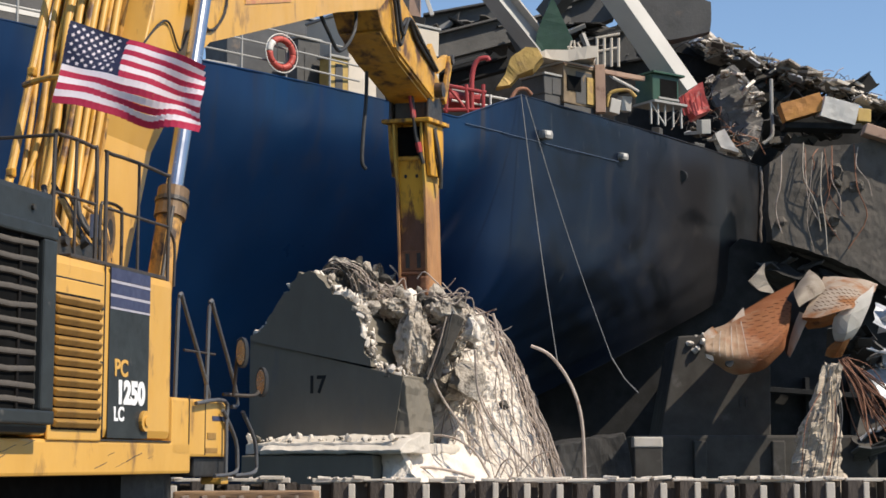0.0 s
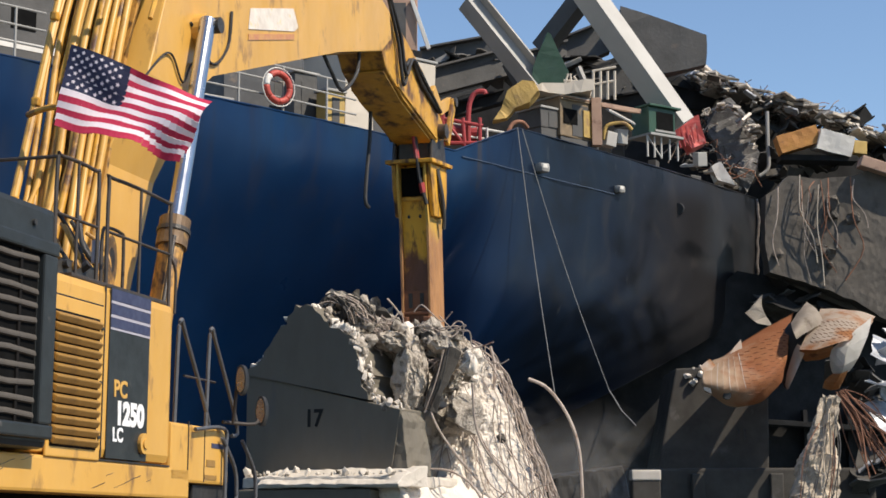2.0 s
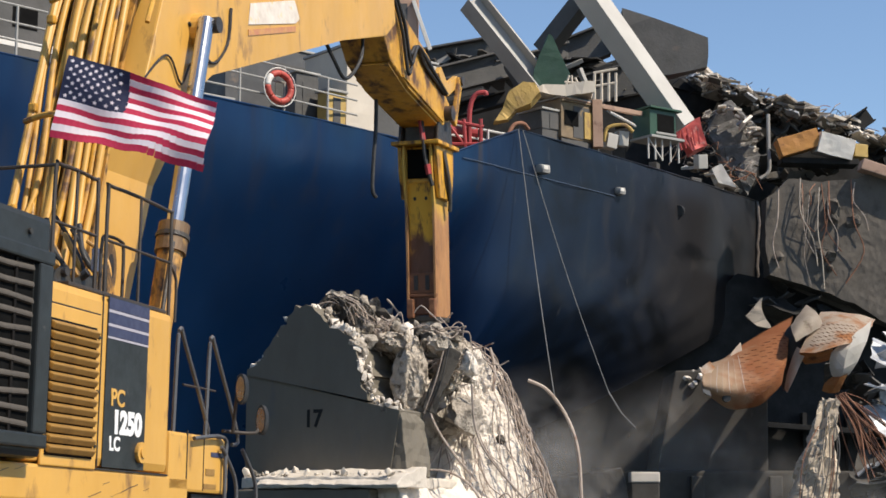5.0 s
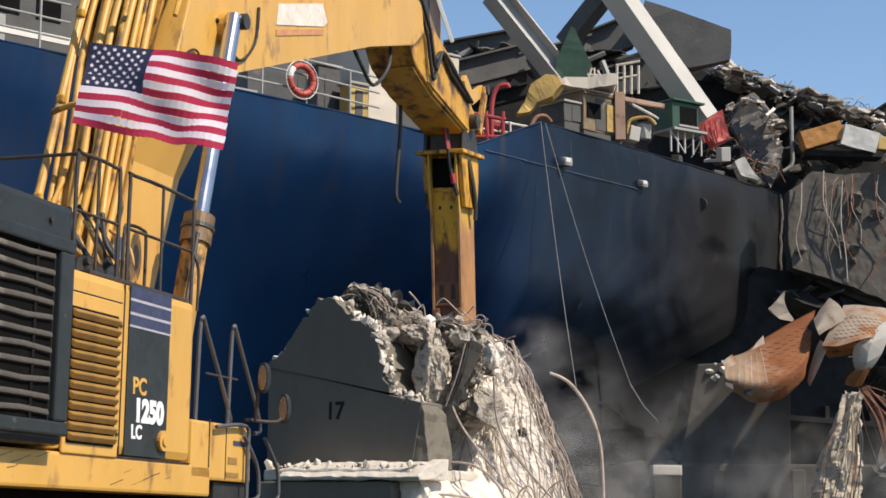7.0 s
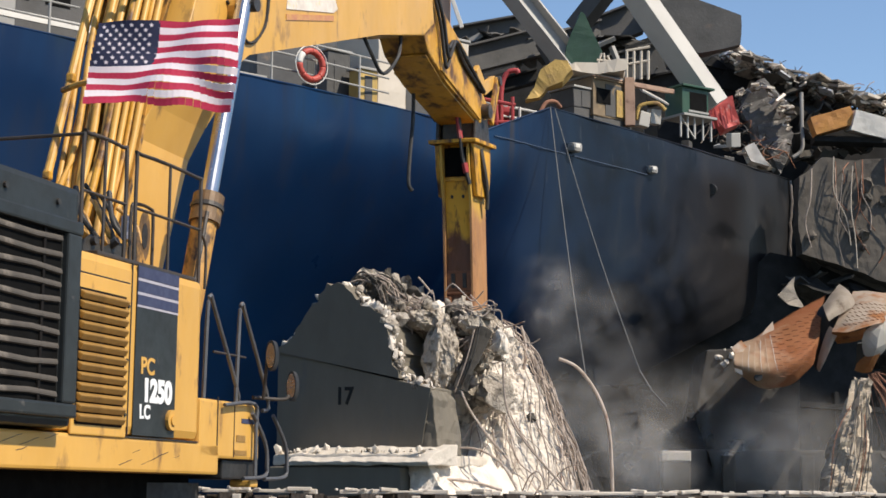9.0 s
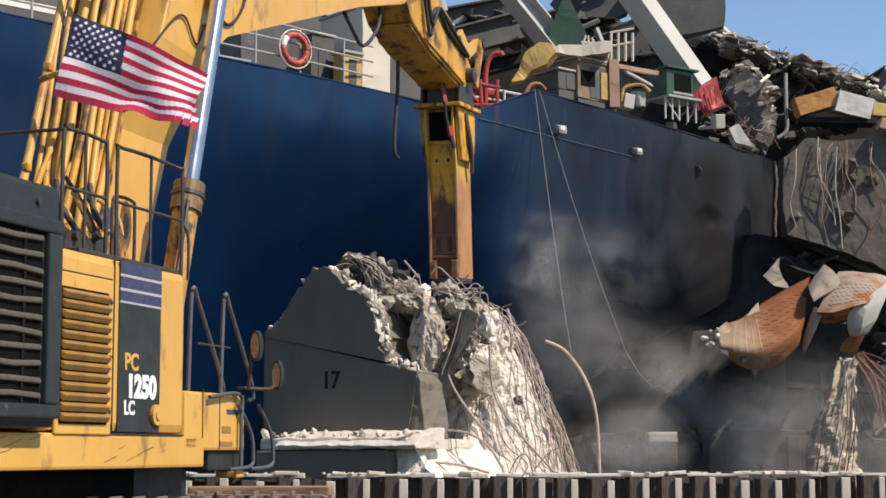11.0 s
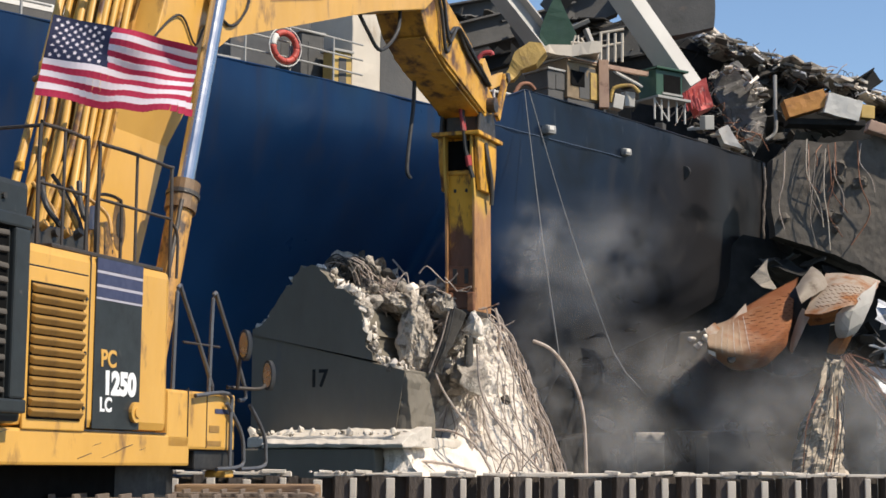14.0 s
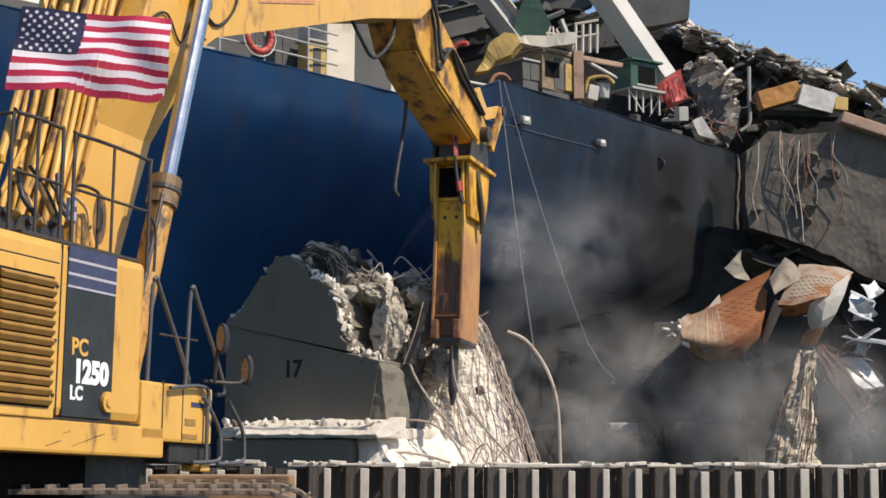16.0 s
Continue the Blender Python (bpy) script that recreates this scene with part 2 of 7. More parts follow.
TRACK = surface("muddy_track_steel", (0.16, 0.12, 0.09), (0.22, 0.17, 0.13), 4.0, 0.8, 0.2, 0.2, 25, (0.07, 0.05, 0.04), 0.4, 4.0)
DECK_STEEL = surface("barge_deck", (0.09, 0.07, 0.055), (0.14, 0.11, 0.09), 1.0, 0.8, 0.1, 0.1, 15, (0.20, 0.15, 0.1), 0.4, 0.8)
TIMBER = surface("weathered_timber", (0.22, 0.13, 0.07), (0.30, 0.19, 0.10), 5.0, 0.85, 0, 0.2, 30, (0.10, 0.06, 0.04), 0.4, 3.0, (0.15, 1, 1))
WATER = surface("harbour_water", (0.018, 0.035, 0.035), (0.022, 0.04, 0.04), 0.5, 0.12, 0, 0.35, 1.2, rough_span=0.05)


# ---- shapes ----
def part(name, bm, material, parent=None, label="", smooth=False, m=None):
    me = bpy.data.meshes.new(name)
    bmesh.ops.recalc_face_normals(bm, faces=bm.faces)
    bm.to_mesh(me)
    bm.free()
    for mt in material if isinstance(material, (list, tuple)) else [material]:
        me.materials.append(mt)
    if smooth:
        me.shade_smooth()
    ob = new(name, me)
    if parent is not None:
        ob.parent = parent
    if m is not None:
        ob.matrix_basis = m
    if label:
        ob["label"] = label
    return ob


def thing(name, label, category, group="", kind="", m=None):
    ob = tagged(new(name), label, category, group, kind)
    if m is not None:
        ob.matrix_basis = m
    return ob


def box(size, centre=(0, 0, 0), bevel=0.0, m=None, bm=None, rough=0.0):
    bm2 = bmesh.new()
    bmesh.ops.create_cube(bm2, size=1)
    bmesh.ops.scale(bm2, vec=size, verts=bm2.verts)
    if bevel:
        bmesh.ops.bevel(bm2, geom=bm2.edges, offset=min(bevel, min(size) * 0.45), segments=2, affect="EDGES", profile=0.6)
    if rough:
        for v in bm2.verts:
            v.co += noise.noise_vector(v.co * 3 + Vector(centre)) * rough
    bmesh.ops.translate(bm2, vec=centre, verts=bm2.verts)
    if m is not None:
        bmesh.ops.transform(bm2, matrix=m, verts=bm2.verts)
    if bm is None:
        return bm2
    return joined(bm, bm2)


def joined(bm, other):
    me = bpy.data.meshes.new("piece")
    other.to_mesh(me)
    other.free()
    bm.from_mesh(me)
    bpy.data.meshes.remove(me)
    return bm


def tube(points, radius, sides=8, bm=None, taper=1.0):
    """A round bar along points."""
    bm = bm or bmesh.new()
    pts = [Vector(p) for p in points]
    rings = []
    up = Vector((0.13, 0.31, 1)).normalized()
    for i, p in enumerate(pts):
        d = (pts[min(i + 1, len(pts) - 1)] - pts[max(i - 1, 0)]).normalized()
        a = d.cross(up)
        if a.length < 1e-3:
            a = d.cross(Vector((1, 0, 0)))
        a.normalize()
        b = d.cross(a)
        r = radius * (1 + (taper - 1) * i / max(1, len(pts) - 1))
        rings.append([bm.verts.new(p + (a * math.cos(k * math.tau / sides) + b * math.sin(k * math.tau / sides)) * r) for k in range(sides)])
    for r0, r1 in zip(rings, rings[1:]):
        for k in range(sides):
            bm.faces.new((r0[k], r0[(k + 1) % sides], r1[(k + 1) % sides], r1[k]))
    bm.faces.new(rings[0])
    bm.faces.new(list(reversed(rings[-1])))
    return bm


def bend(points, steps=6):
    """A smooth line through points."""
    pts = [Vector(p) for p in points]
    out = []
    for i in range(len(pts) - 1):
        p0, p1, p2, p3 = pts[max(i - 1, 0)], pts[i], pts[i + 1], pts[min(i + 2, len(pts) - 1)]
        for k in range(steps):
            t = k / steps
            out.append(0.5 * (2 * p1 + (p2 - p0) * t + (2 * p0 - 5 * p1 + 4 * p2 - p3) * t * t + (3 * p1 - p0 - 3 * p2 + p3) * t ** 3))
    return out + [pts[-1]]


def slab(outline, thick, axis="x", bevel=0.0, centre=0.0):
    """An outline (two coordinates a point) as a plate of that thickness: axis x takes (y, z), axis y (x, z), axis z (x, y)."""
    bm = bmesh.new()

    def at(p, d):
        return {"x": (d, p[0], p[1]), "y": (p[0], d, p[1]), "z": (p[0], p[1], d)}[axis]

    a = [bm.verts.new(at(p, centre - thick / 2)) for p in outline]
    b = [bm.verts.new(at(p, centre + thick / 2)) for p in outline]
    n = len(a)
    bm.faces.new(a)
    bm.faces.new(list(reversed(b)))
    for i in range(n):
        bm.faces.new((a[i], b[i], b[(i + 1) % n], a[(i + 1) % n]))
    if bevel:
        bmesh.ops.bevel(bm, geom=bm.edges, offset=bevel, segments=2, affect="EDGES", profile=0.6)
    return bm


def beam(p0, p1, wide, high, bevel=0.01, turn=0.0):
    """A square beam from p0 to p1."""
    p0, p1 = Vector(p0), Vector(p1)
    d = p1 - p0
    m = Matrix.Translation((p0 + p1) / 2) @ d.to_track_quat("Y", "Z").to_matrix().to_4x4() @ pose(0, 0, 0, 0, turn, 0)
    return box((wide, d.length, high), (0, 0, 0), bevel, m)


def ibeam(p0, p1, wide, high, plate=0.05, turn=0.0):
    """A rolled girder with two flanges and a web."""
    p0, p1 = Vector(p0), Vector(p1)
    d = p1 - p0
    m = Matrix.Translation((p0 + p1) / 2) @ d.to_track_quat("Y", "Z").to_matrix().to_4x4() @ pose(0, 0, 0, 0, turn, 0)
    bm = bmesh.new()
    for size, c in (((wide, d.length, plate), (0, 0, high / 2)), ((wide, d.length, plate), (0, 0, -high / 2)), ((plate, d.length, high - plate), (0, 0, 0))):
        box(size, c, 0.006, m, bm)
    return bm


def chunk(size, seed, count=2, jag=0.22):
    """An angular broken lump: the hull of scattered points; large ones get a rough fractured skin."""
    rnd = random.Random(seed)
    bm = bmesh.new()
    for _ in range(12 + 5 * count):
        d = Vector((rnd.gauss(0, 1), rnd.gauss(0, 1), rnd.gauss(0, 1))).normalized() * rnd.uniform(0.5 - jag * 0.3, 0.5 + jag * 0.2)
        bm.verts.new((d.x * size[0], d.y * size[1], d.z * size[2]))
    out = bmesh.ops.convex_hull(bm, input=bm.verts)
    bmesh.ops.delete(bm, geom=[v for v in out["geom_interior"] if isinstance(v, bmesh.types.BMVert)], context="VERTS")
    if max(size) > 0.38:
        bmesh.ops.subdivide_edges(bm, edges=bm.edges, cuts=3, use_grid_fill=True)
        bmesh.ops.triangulate(bm, faces=bm.faces)
        shift = Vector((seed * 1.7, seed * 0.3, 0))
        for v in bm.verts:
            v.co += noise.noise_vector(v.co * 5 + shift) * 0.07 + noise.noise_vector(v.co * 13 + shift) * 0.03 + (noise.cell_vector(v.co * 4 + shift) - Vector((0.5, 0.5, 0.5))) * 0.05
    bmesh.ops.rotate(bm, matrix=Euler((rnd.random() * 6, rnd.random() * 6, rnd.random() * 6)).to_matrix(), verts=bm.verts)
    return bm


def weathered(bm, cuts, coarse, fine):
    """Worn and chipped: the faces divided and pushed about."""
    bmesh.ops.triangulate(bm, faces=bm.faces)
    for _ in range(cuts):
        long = [e for e in bm.edges if e.calc_length() > 0.16]
        if long:
            bmesh.ops.subdivide_edges(bm, edges=long, cuts=1)
            bmesh.ops.triangulate(bm, faces=bm.faces)
    for v in bm.verts:
        v.co += noise.noise_vector(v.co * 1.7) * coarse + noise.noise_vector(v.co * 7) * fine
    return bm


def letters(text, size, material, parent, m, name="lettering", depth=0.004, squeeze=1.0, bold=0.0):
    cu = bpy.data.curves.new(name, "FONT")
    cu.body, cu.size, cu.extrude, cu.align_x, cu.align_y, cu.offset = text, size, depth, "CENTER", "CENTER", bold
    tmp = bpy.data.objects.new("tmp", cu)
    scene.collection.objects.link(tmp)
    bpy.context.view_layer.update()
    me = bpy.data.meshes.new_from_object(tmp.evaluated_get(bpy.context.evaluated_depsgraph_get()))
    bpy.data.objects.remove(tmp)
    me.transform(Matrix.Diagonal((squeeze, 1, 1, 1)))
    me.materials.clear()
    me.materials.append(material)
    ob = new(name, me)
    ob.parent = parent
    ob.matrix_basis = m
    return ob


# ---- water and barge ----
bm = bmesh.new()
bmesh.ops.create_grid(bm, x_segments=1, y_segments=1, size=1500)
bmesh.ops.translate(bm, vec=(0, 0, -1.5), verts=bm.verts)
tagged(part("water", bm, WATER), "dark green harbour water with small ripples", "water", kind="structure")

barge = thing("barge", "rusty flat steel work barge under the excavator", "barge")
part("deck_plate", box((26, 14.6, 1.6), (1.5, 14.4, -0.8), 0.05), DECK_STEEL, barge)
tagged(part("timber_mat", box((1.75, 0.9, 0.5), (-2.45, 21.0, 1.31), 0.03, rough=0.02), TIMBER), "brown weathered timber mat beside the sheet piling", "timber")
part("under_mat", box((1.7, 0.8, 1.06), (-2.45, 21.0, 0.53), 0.03), TIMBER, bpy.data.objects["timber_mat"], "stacked timbers")


def sheet_wall():
    """Corrugated sheet piles: pans set back, proud strips painted pale as sunlit faces, a broken white rime along the
    top.
    """
    wall = tagged(new("wall_sheet_pile"), "weathered brown corrugated sheet piling with pale strips painted as sunlit faces", "sheet piling", kind="structure")
    rnd = random.Random(4)
    x = -6.5
    while x < 9.0:
        wide = rnd.uniform(0.40, 0.50)
        top = 1.66 + rnd.uniform(-0.03, 0.03)
        prof = [(0, 0.16), (0.05, 0.0), (wide * 0.55, 0.0), (wide * 0.55 + 0.07, 0.22), (wide, 0.22)]
        bm = bmesh.new()
        rows = []
        for z in (-1.6, 0.2, 1.0, top):
            rows.append([[bm.verts.new((px, py + s + noise.noise((x + px, z, s)) * 0.012, z)) for px, py in prof] for s in (0, 0.025)])
        for r0, r1 in zip(rows, rows[1:]):
            for s in (0, 1):
                for k in range(len(prof) - 1):
                    bm.faces.new((r0[s][k], r0[s][k + 1], r1[s][k + 1], r1[s][k]))
        for k in range(len(prof) - 1):
            bm.faces.new((rows[-1][0][k], rows[-1][0][k + 1], rows[-1][1][k + 1], rows[-1][1][k]))
        pile = part("sheet_pile", bm, PILE, wall, m=pose(x, 22.0, 0))
        # pale strip on each pile paints in its sunlit side face
        part("rib", box((0.095 + rnd.uniform(-0.02, 0.025), 0.06, top + 1.55), (wide * 0.55 + 0.02, -0.02, (top - 1.6) / 2), 0.012, None, None, 0.006), CONCRETE_DUSTY, pile, "pale strip painted for the sunlit pile face")
        x += wide
    bm = bmesh.new()
    x = -6.5
    while x < 9.0:
        wide = rnd.uniform(0.15, 0.7)
        box((wide, 0.16, rnd.uniform(0.03, 0.07)), (x + wide / 2, 22.12 + rnd.uniform(-0.03, 0.03), 1.69), 0.012, None, bm, 0.015)
        x += wide + rnd.choice((0.0, 0.0, 0.1, 0.3))
    part("cap_rail", bm, CONCRETE_DUSTY, wall, "pale crusted cap along the top")
    for i in range(120):
        s = 0.02 + 0.07 * rnd.random() ** 2
        part("crust_piece", box((s * rnd.uniform(1.5, 4.0), 0.05 + s, 0.02 + s * 0.35), (0, 0, 0), 0.008, None, None, 0.012), CONCRETE_PALE if i % 4 else CONCRETE_DUSTY, wall, m=pose(rnd.uniform(-6, 8.5), 22.1 + rnd.uniform(-0.06, 0.04), 1.72, 0, rnd.uniform(-6, 6), rnd.uniform(-20, 20)))


sheet_wall()


# ---- the ship ----
EDGE = bend([(-16.0, 21.2, 0), (-7.85, 29.3, 0), (-3.3, 33.6, 0), (0.33, 37.5, 0), (1.96, 39.4, 0), (6.0, 44.2, 0), (9.5, 48.8, 0)], 8)
RAIL_Z = 9.9


def edge_at(u):
    k = min(max(u, 0), 1) * (len(EDGE) - 1)
    i = min(int(k), len(EDGE) - 2)
    return EDGE[i].lerp(EDGE[i + 1], k - i)


def inward(u):
    d = edge_at(min(1, u + 0.01)) - edge_at(max(0, u - 0.01))
    return Vector((-d.y, d.x, 0)).normalized()


def rail_height(u):
    """The bulwark steps up on the forecastle."""
    x = edge_at(u).x
    return RAIL_Z + 0.95 * min(max((x - 0.35) / 1.55, 0), 1)


def hull_point(u, v):
    """v: 0 at the rail, 1 at the water; the side flares, the bow falls sheer from the rail and tucks in low down, the stem rakes back."""
    top = rail_height(u)
    z = top + (-2.2 - top) * v

    def ease(a, b):
        k = min(max((u - a) / (b - a), 0), 1)
        return k * k * (3 - 2 * k)

    low = max(0.0, 8.5 - z)
    back = min(11.0, low * low / (low + 0.8) * 2.1) / 36
    w = u - back * ease(0.45, 1.0)
    drop = max(0.0, top - z - 0.7)
    side = (0.22 * drop + 0.66 * drop * drop / (drop + 2.0)) * (0.22 + 0.78 * ease(0.13, 0.45))
    tuck = max(0.0, 7.2 - z)
    bow = 0.06 * drop + tuck * tuck / (tuck + 2.0) * 0.9
    k = ease(0.52, 0.68)
    p = edge_at(w) + inward(w) * (side * (1 - k) + bow * k)
    return Vector((p.x, p.y, z))


ship = thing("ship", "large dark blue cargo ship, its bow scraped and sooty", "ship")
bm = bmesh.new()
NU, NV = 220, 40
grid = [[bm.verts.new(hull_point(i / NU, j / NV) + inward(i / NU) * noise.noise((i * 0.13, j * 0.2, 3)) * 0.05) for j in range(NV + 1)] for i in range(NU + 1)]
for i in range(NU):
    for j in range(NV):
        bm.faces.new((grid[i][j], grid[i + 1][j], grid[i + 1][j + 1], grid[i][j + 1]))
# the far side, the deck and the transom close the hull
far = [[bm.verts.new(hull_point(1, j / NV) * (1 - k) + (hull_point(1, j / NV) + Vector((-22, 4.5, 0))) * k) for j in range(NV + 1)] for k in (0.0, 1.0)]
for j in range(NV):
    bm.faces.new((far[0][j], far[1][j], far[1][j + 1], far[0][j + 1]))
part("hull", bm, HULL_BLUE, ship, "dark blue hull plating with scuffs, soot and painted shading", smooth=True)
bm = bmesh.new()
ring = [bm.verts.new((*(edge_at(i / 40) + inward(i / 40) * 0.05).xy, RAIL_Z - 0.12 + 0.0)) for i in range(41)]
ring += [bm.verts.new((-14, 56, RAIL_Z - 0.12)), bm.verts.new((-34, 38, RAIL_Z - 0.12))]
bm.faces.new(ring)
part("deck", bm, DECK_STEEL, ship, "ship's deck")
bm = bmesh.new()
bow_line = [edge_at(0.655 + 0.345 * i / 30) + inward(0.655 + 0.345 * i / 30) * 0.06 for i in range(31)]
low = [bm.verts.new((q.x, q.y, 9.8)) for q in bow_line] + [bm.verts.new((-4, 52, 9.8)), bm.verts.new((-2.5, 43.5, 9.8))]
high = [bm.verts.new((v.co.x, v.co.y, 10.62)) for v in low]
bm.faces.new(high)
for i in range(len(low)):
    bm.faces.new((low[i - 1], low[i], high[i], high[i - 1]))
part("foredeck", bm, DECK_STEEL, ship, "raised foredeck")
bm = bmesh.new()
tube([(*(edge_at(i / 240) + inward(i / 240) * 0.01).xy, rail_height(i / 240) + 0.02) for i in range(241)], 0.028, 6, bm)
part("rail_cap", bm, HULL_BLUE, ship)
# a rubbing seam along the side
bm = bmesh.new()
run = [u / 300 for u in range(301) if 0.5 < edge_at(u / 300).x < 4.6]
tube([hull_point(u, (rail_height(u) - 9.82) / (rail_height(u) + 2.2)) - inward(u) * 0.022 for u in run], 0.012, 6, bm)
part("weld_seam", bm, SEAM_BLUE, ship, "pale blue seam line on the hull")
bm = bmesh.new()
tube([hull_point(1, v / 60) + noise.noise_vector((v * 0.7, 3, 1)) * 0.05 + Vector((0.02, -0.04, 0)) for v in range(0, 13)], 0.05, 7, bm)
part("stem_edge", bm, GIRDER_WORN, ship, "scraped bare edge of the stem")
# ---- the broken pier ----
def broken_pier():
    pier = thing("broken_pier", "grey concrete bridge pier broken off at the top, marked 17", "concrete pier")
    rnd = random.Random(7)

    def ragged(points, step=0.09, rough=0.05):
        out = []
        for (x0, z0), (x1, z1), jag in points:
            n = max(1, int(math.hypot(x1 - x0, z1 - z0) / step))
            for i in range(n):
                k = i / n
                r = rough * jag
                out.append((x0 + (x1 - x0) * k + (rnd.uniform(-r, r) if i else 0), z0 + (z1 - z0) * k + (rnd.uniform(-r, r) if i else 0)))
        return out

    top = ragged([((-3.57, 4.22), (-3.25, 4.42), 1), ((-3.25, 4.42), (-2.78, 5.12), 1), ((-2.78, 5.12), (-2.62, 5.33), 1), ((-2.62, 5.33), (-2.28, 5.28), 1),
                  ((-2.28, 5.28), (-1.98, 4.98), 1), ((-1.98, 4.98), (-1.52, 4.72), 1.3), ((-1.52, 4.72), (-1.38, 4.2), 1.3), ((-1.38, 4.2), (-1.22, 3.62), 1.3)])
    upper = top + [(-1.2, 3.6), (-3.57, 4.12)]
    part("upper_block", slab(upper, 1.96, "y", 0, 30.04), CONCRETE, pier)
    lower = [(-3.6, 2.3), (-3.6, 4.14), (-0.62, 3.42), (-0.80, 2.3)]
    part("lower_block", slab(lower, 0.9, "y", 0.01, 29.55), CONCRETE, pier)
    letters("17", 0.42, STENCIL_BLACK, pier, pose(-2.26, 29.092, 3.30, 90, 0, 0), "numeral", 0.004, 0.85, 0.012)
    # the buttress below the break and its raw corner
    part("buttress", weathered(slab([(-0.80, 2.3), (-0.64, 3.40), (-0.58, 3.25), (-0.50, 2.3)], 0.88, "y", 0.02, 29.56), 4, 0.05, 0.03), CONCRETE, pier, "raw concrete corner")
    # crust of broken edge along the top
    for i, (x, z) in enumerate(top[::2]):
        s = rnd.uniform(0.08, 0.24)
        c = chunk((s * 1.3, s * 1.6, s), 100 + i)
        part("broken_edge", c, CONCRETE_BROKEN if i % 4 else CONCRETE_DARK, pier, m=pose(x + rnd.uniform(-0.02, 0.1), 29.12 + rnd.uniform(0.05, 0.35), z + rnd.uniform(-0.06, 0.03)))
    # a pale raw rim down the broken side
    for i in range(96):
        k = (i + rnd.random()) / 24
        (x0, z0), (x1, z1) = (((-1.98, 4.98), (-1.52, 4.72)), ((-1.52, 4.72), (-1.38, 4.2)), ((-1.38, 4.2), (-1.24, 3.62)), ((-1.24, 3.62), (-0.70, 3.46)))[min(3, int(k))]
        f = k - int(k)
        s = 0.05 + 0.16 * rnd.random() ** 2
        shard = chunk((s * 1.5, s * 1.3, s * rnd.uniform(0.35, 0.8)), 3100 + i, 1, 0.8)
        part("broken_edge", shard, CONCRETE_PALE if i % 4 else CONCRETE_BROKEN, pier, m=pose(x0 + (x1 - x0) * f + rnd.uniform(-0.01, 0.07), 29.10 + rnd.uniform(0.0, 0.3), z0 + (z1 - z0) * f + rnd.uniform(-0.04, 0.05)))
    # crumbs along the sloping edge
    for i in range(70):
        k = rnd.random() * 3
        (x0, z0), (x1, z1) = (((-3.57, 4.22), (-3.25, 4.42)), ((-3.25, 4.42), (-2.78, 5.12)), ((-2.78, 5.12), (-2.28, 5.3)))[int(k)]
        f = k - int(k)
        s = rnd.uniform(0.05, 0.15)
        part("crumb", chunk((s * 1.4, s, s), 1700 + i, 1, 0.5), CONCRETE_PALE if i % 3 else CONCRETE_BROKEN, pier, m=pose(x0 + (x1 - x0) * f, 29.1 + rnd.uniform(0.02, 0.25), z0 + (z1 - z0) * f + rnd.uniform(-0.02, 0.04)))
    pier.matrix_basis = Matrix.Translation((-2.3, 29.0, 0)) @ pose(0, 0, 0, 0, 0, -27) @ Matrix.Diagonal((1.05, 1, 1, 1)) @ Matrix.Translation((2.3, -29.0, 0))
    return pier


broken_pier()
footing = thing("footing", "pale dusty concrete footing in front of the pier", "concrete footing",
                m=Matrix.Translation((-2.3, 29.0, 0)) @ pose(0, 0, 0, 0, 0, -26) @ Matrix.Translation((2.3, -29.0, 0)))
part("footing_block", slab([(-3.35, 1.0), (-3.35, 2.08), (-0.75, 2.08), (-0.7, 1.0)], 3.4, "y", 0.03, 30.1), CONCRETE, footing)
bm = weathered(box((2.9, 3.5, 0.19), (-1.85, 30.2, 2.2), 0.04), 5, 0.035, 0.022)
part("footing_cap", bm, CONCRETE_DUSTY, footing, "dust-covered top slab")
part("footing_end", weathered(slab([(-0.74, 1.0), (-0.74, 2.2), (-0.45, 2.15), (-0.2, 1.75), (0.5, 1.0)], 2.9, "y", 0.05, 30.1), 6, 0.12, 0.05), CONCRETE_PALE, footing, "raw pale end")
drift = slab([(28.30, 2.16), (28.55, 2.30), (29.05, 2.42), (29.4, 2.46), (29.4, 2.1), (28.34, 2.1)], 2.75, "x", 0.02, -1.55)
part("dust_drift", weathered(drift, 6, 0.03, 0.02), CONCRETE_DUSTY, footing, "sloping drift of pale dust and crumbs")
rnd = random.Random(11)
for i in range(130):
    s = 0.03 + 0.13 * rnd.random() ** 4
    part("rubble_piece", chunk((s * rnd.uniform(1.0, 2.2), s * 1.2, s * 0.8), 300 + i, 1, 0.5), CONCRETE_DUSTY if i % 5 else CONCRETE, footing, m=pose(rnd.uniform(-3.3, -0.3), 28.5 + 1.3 * rnd.random() ** 1.5, 2.33 + s * 0.2))


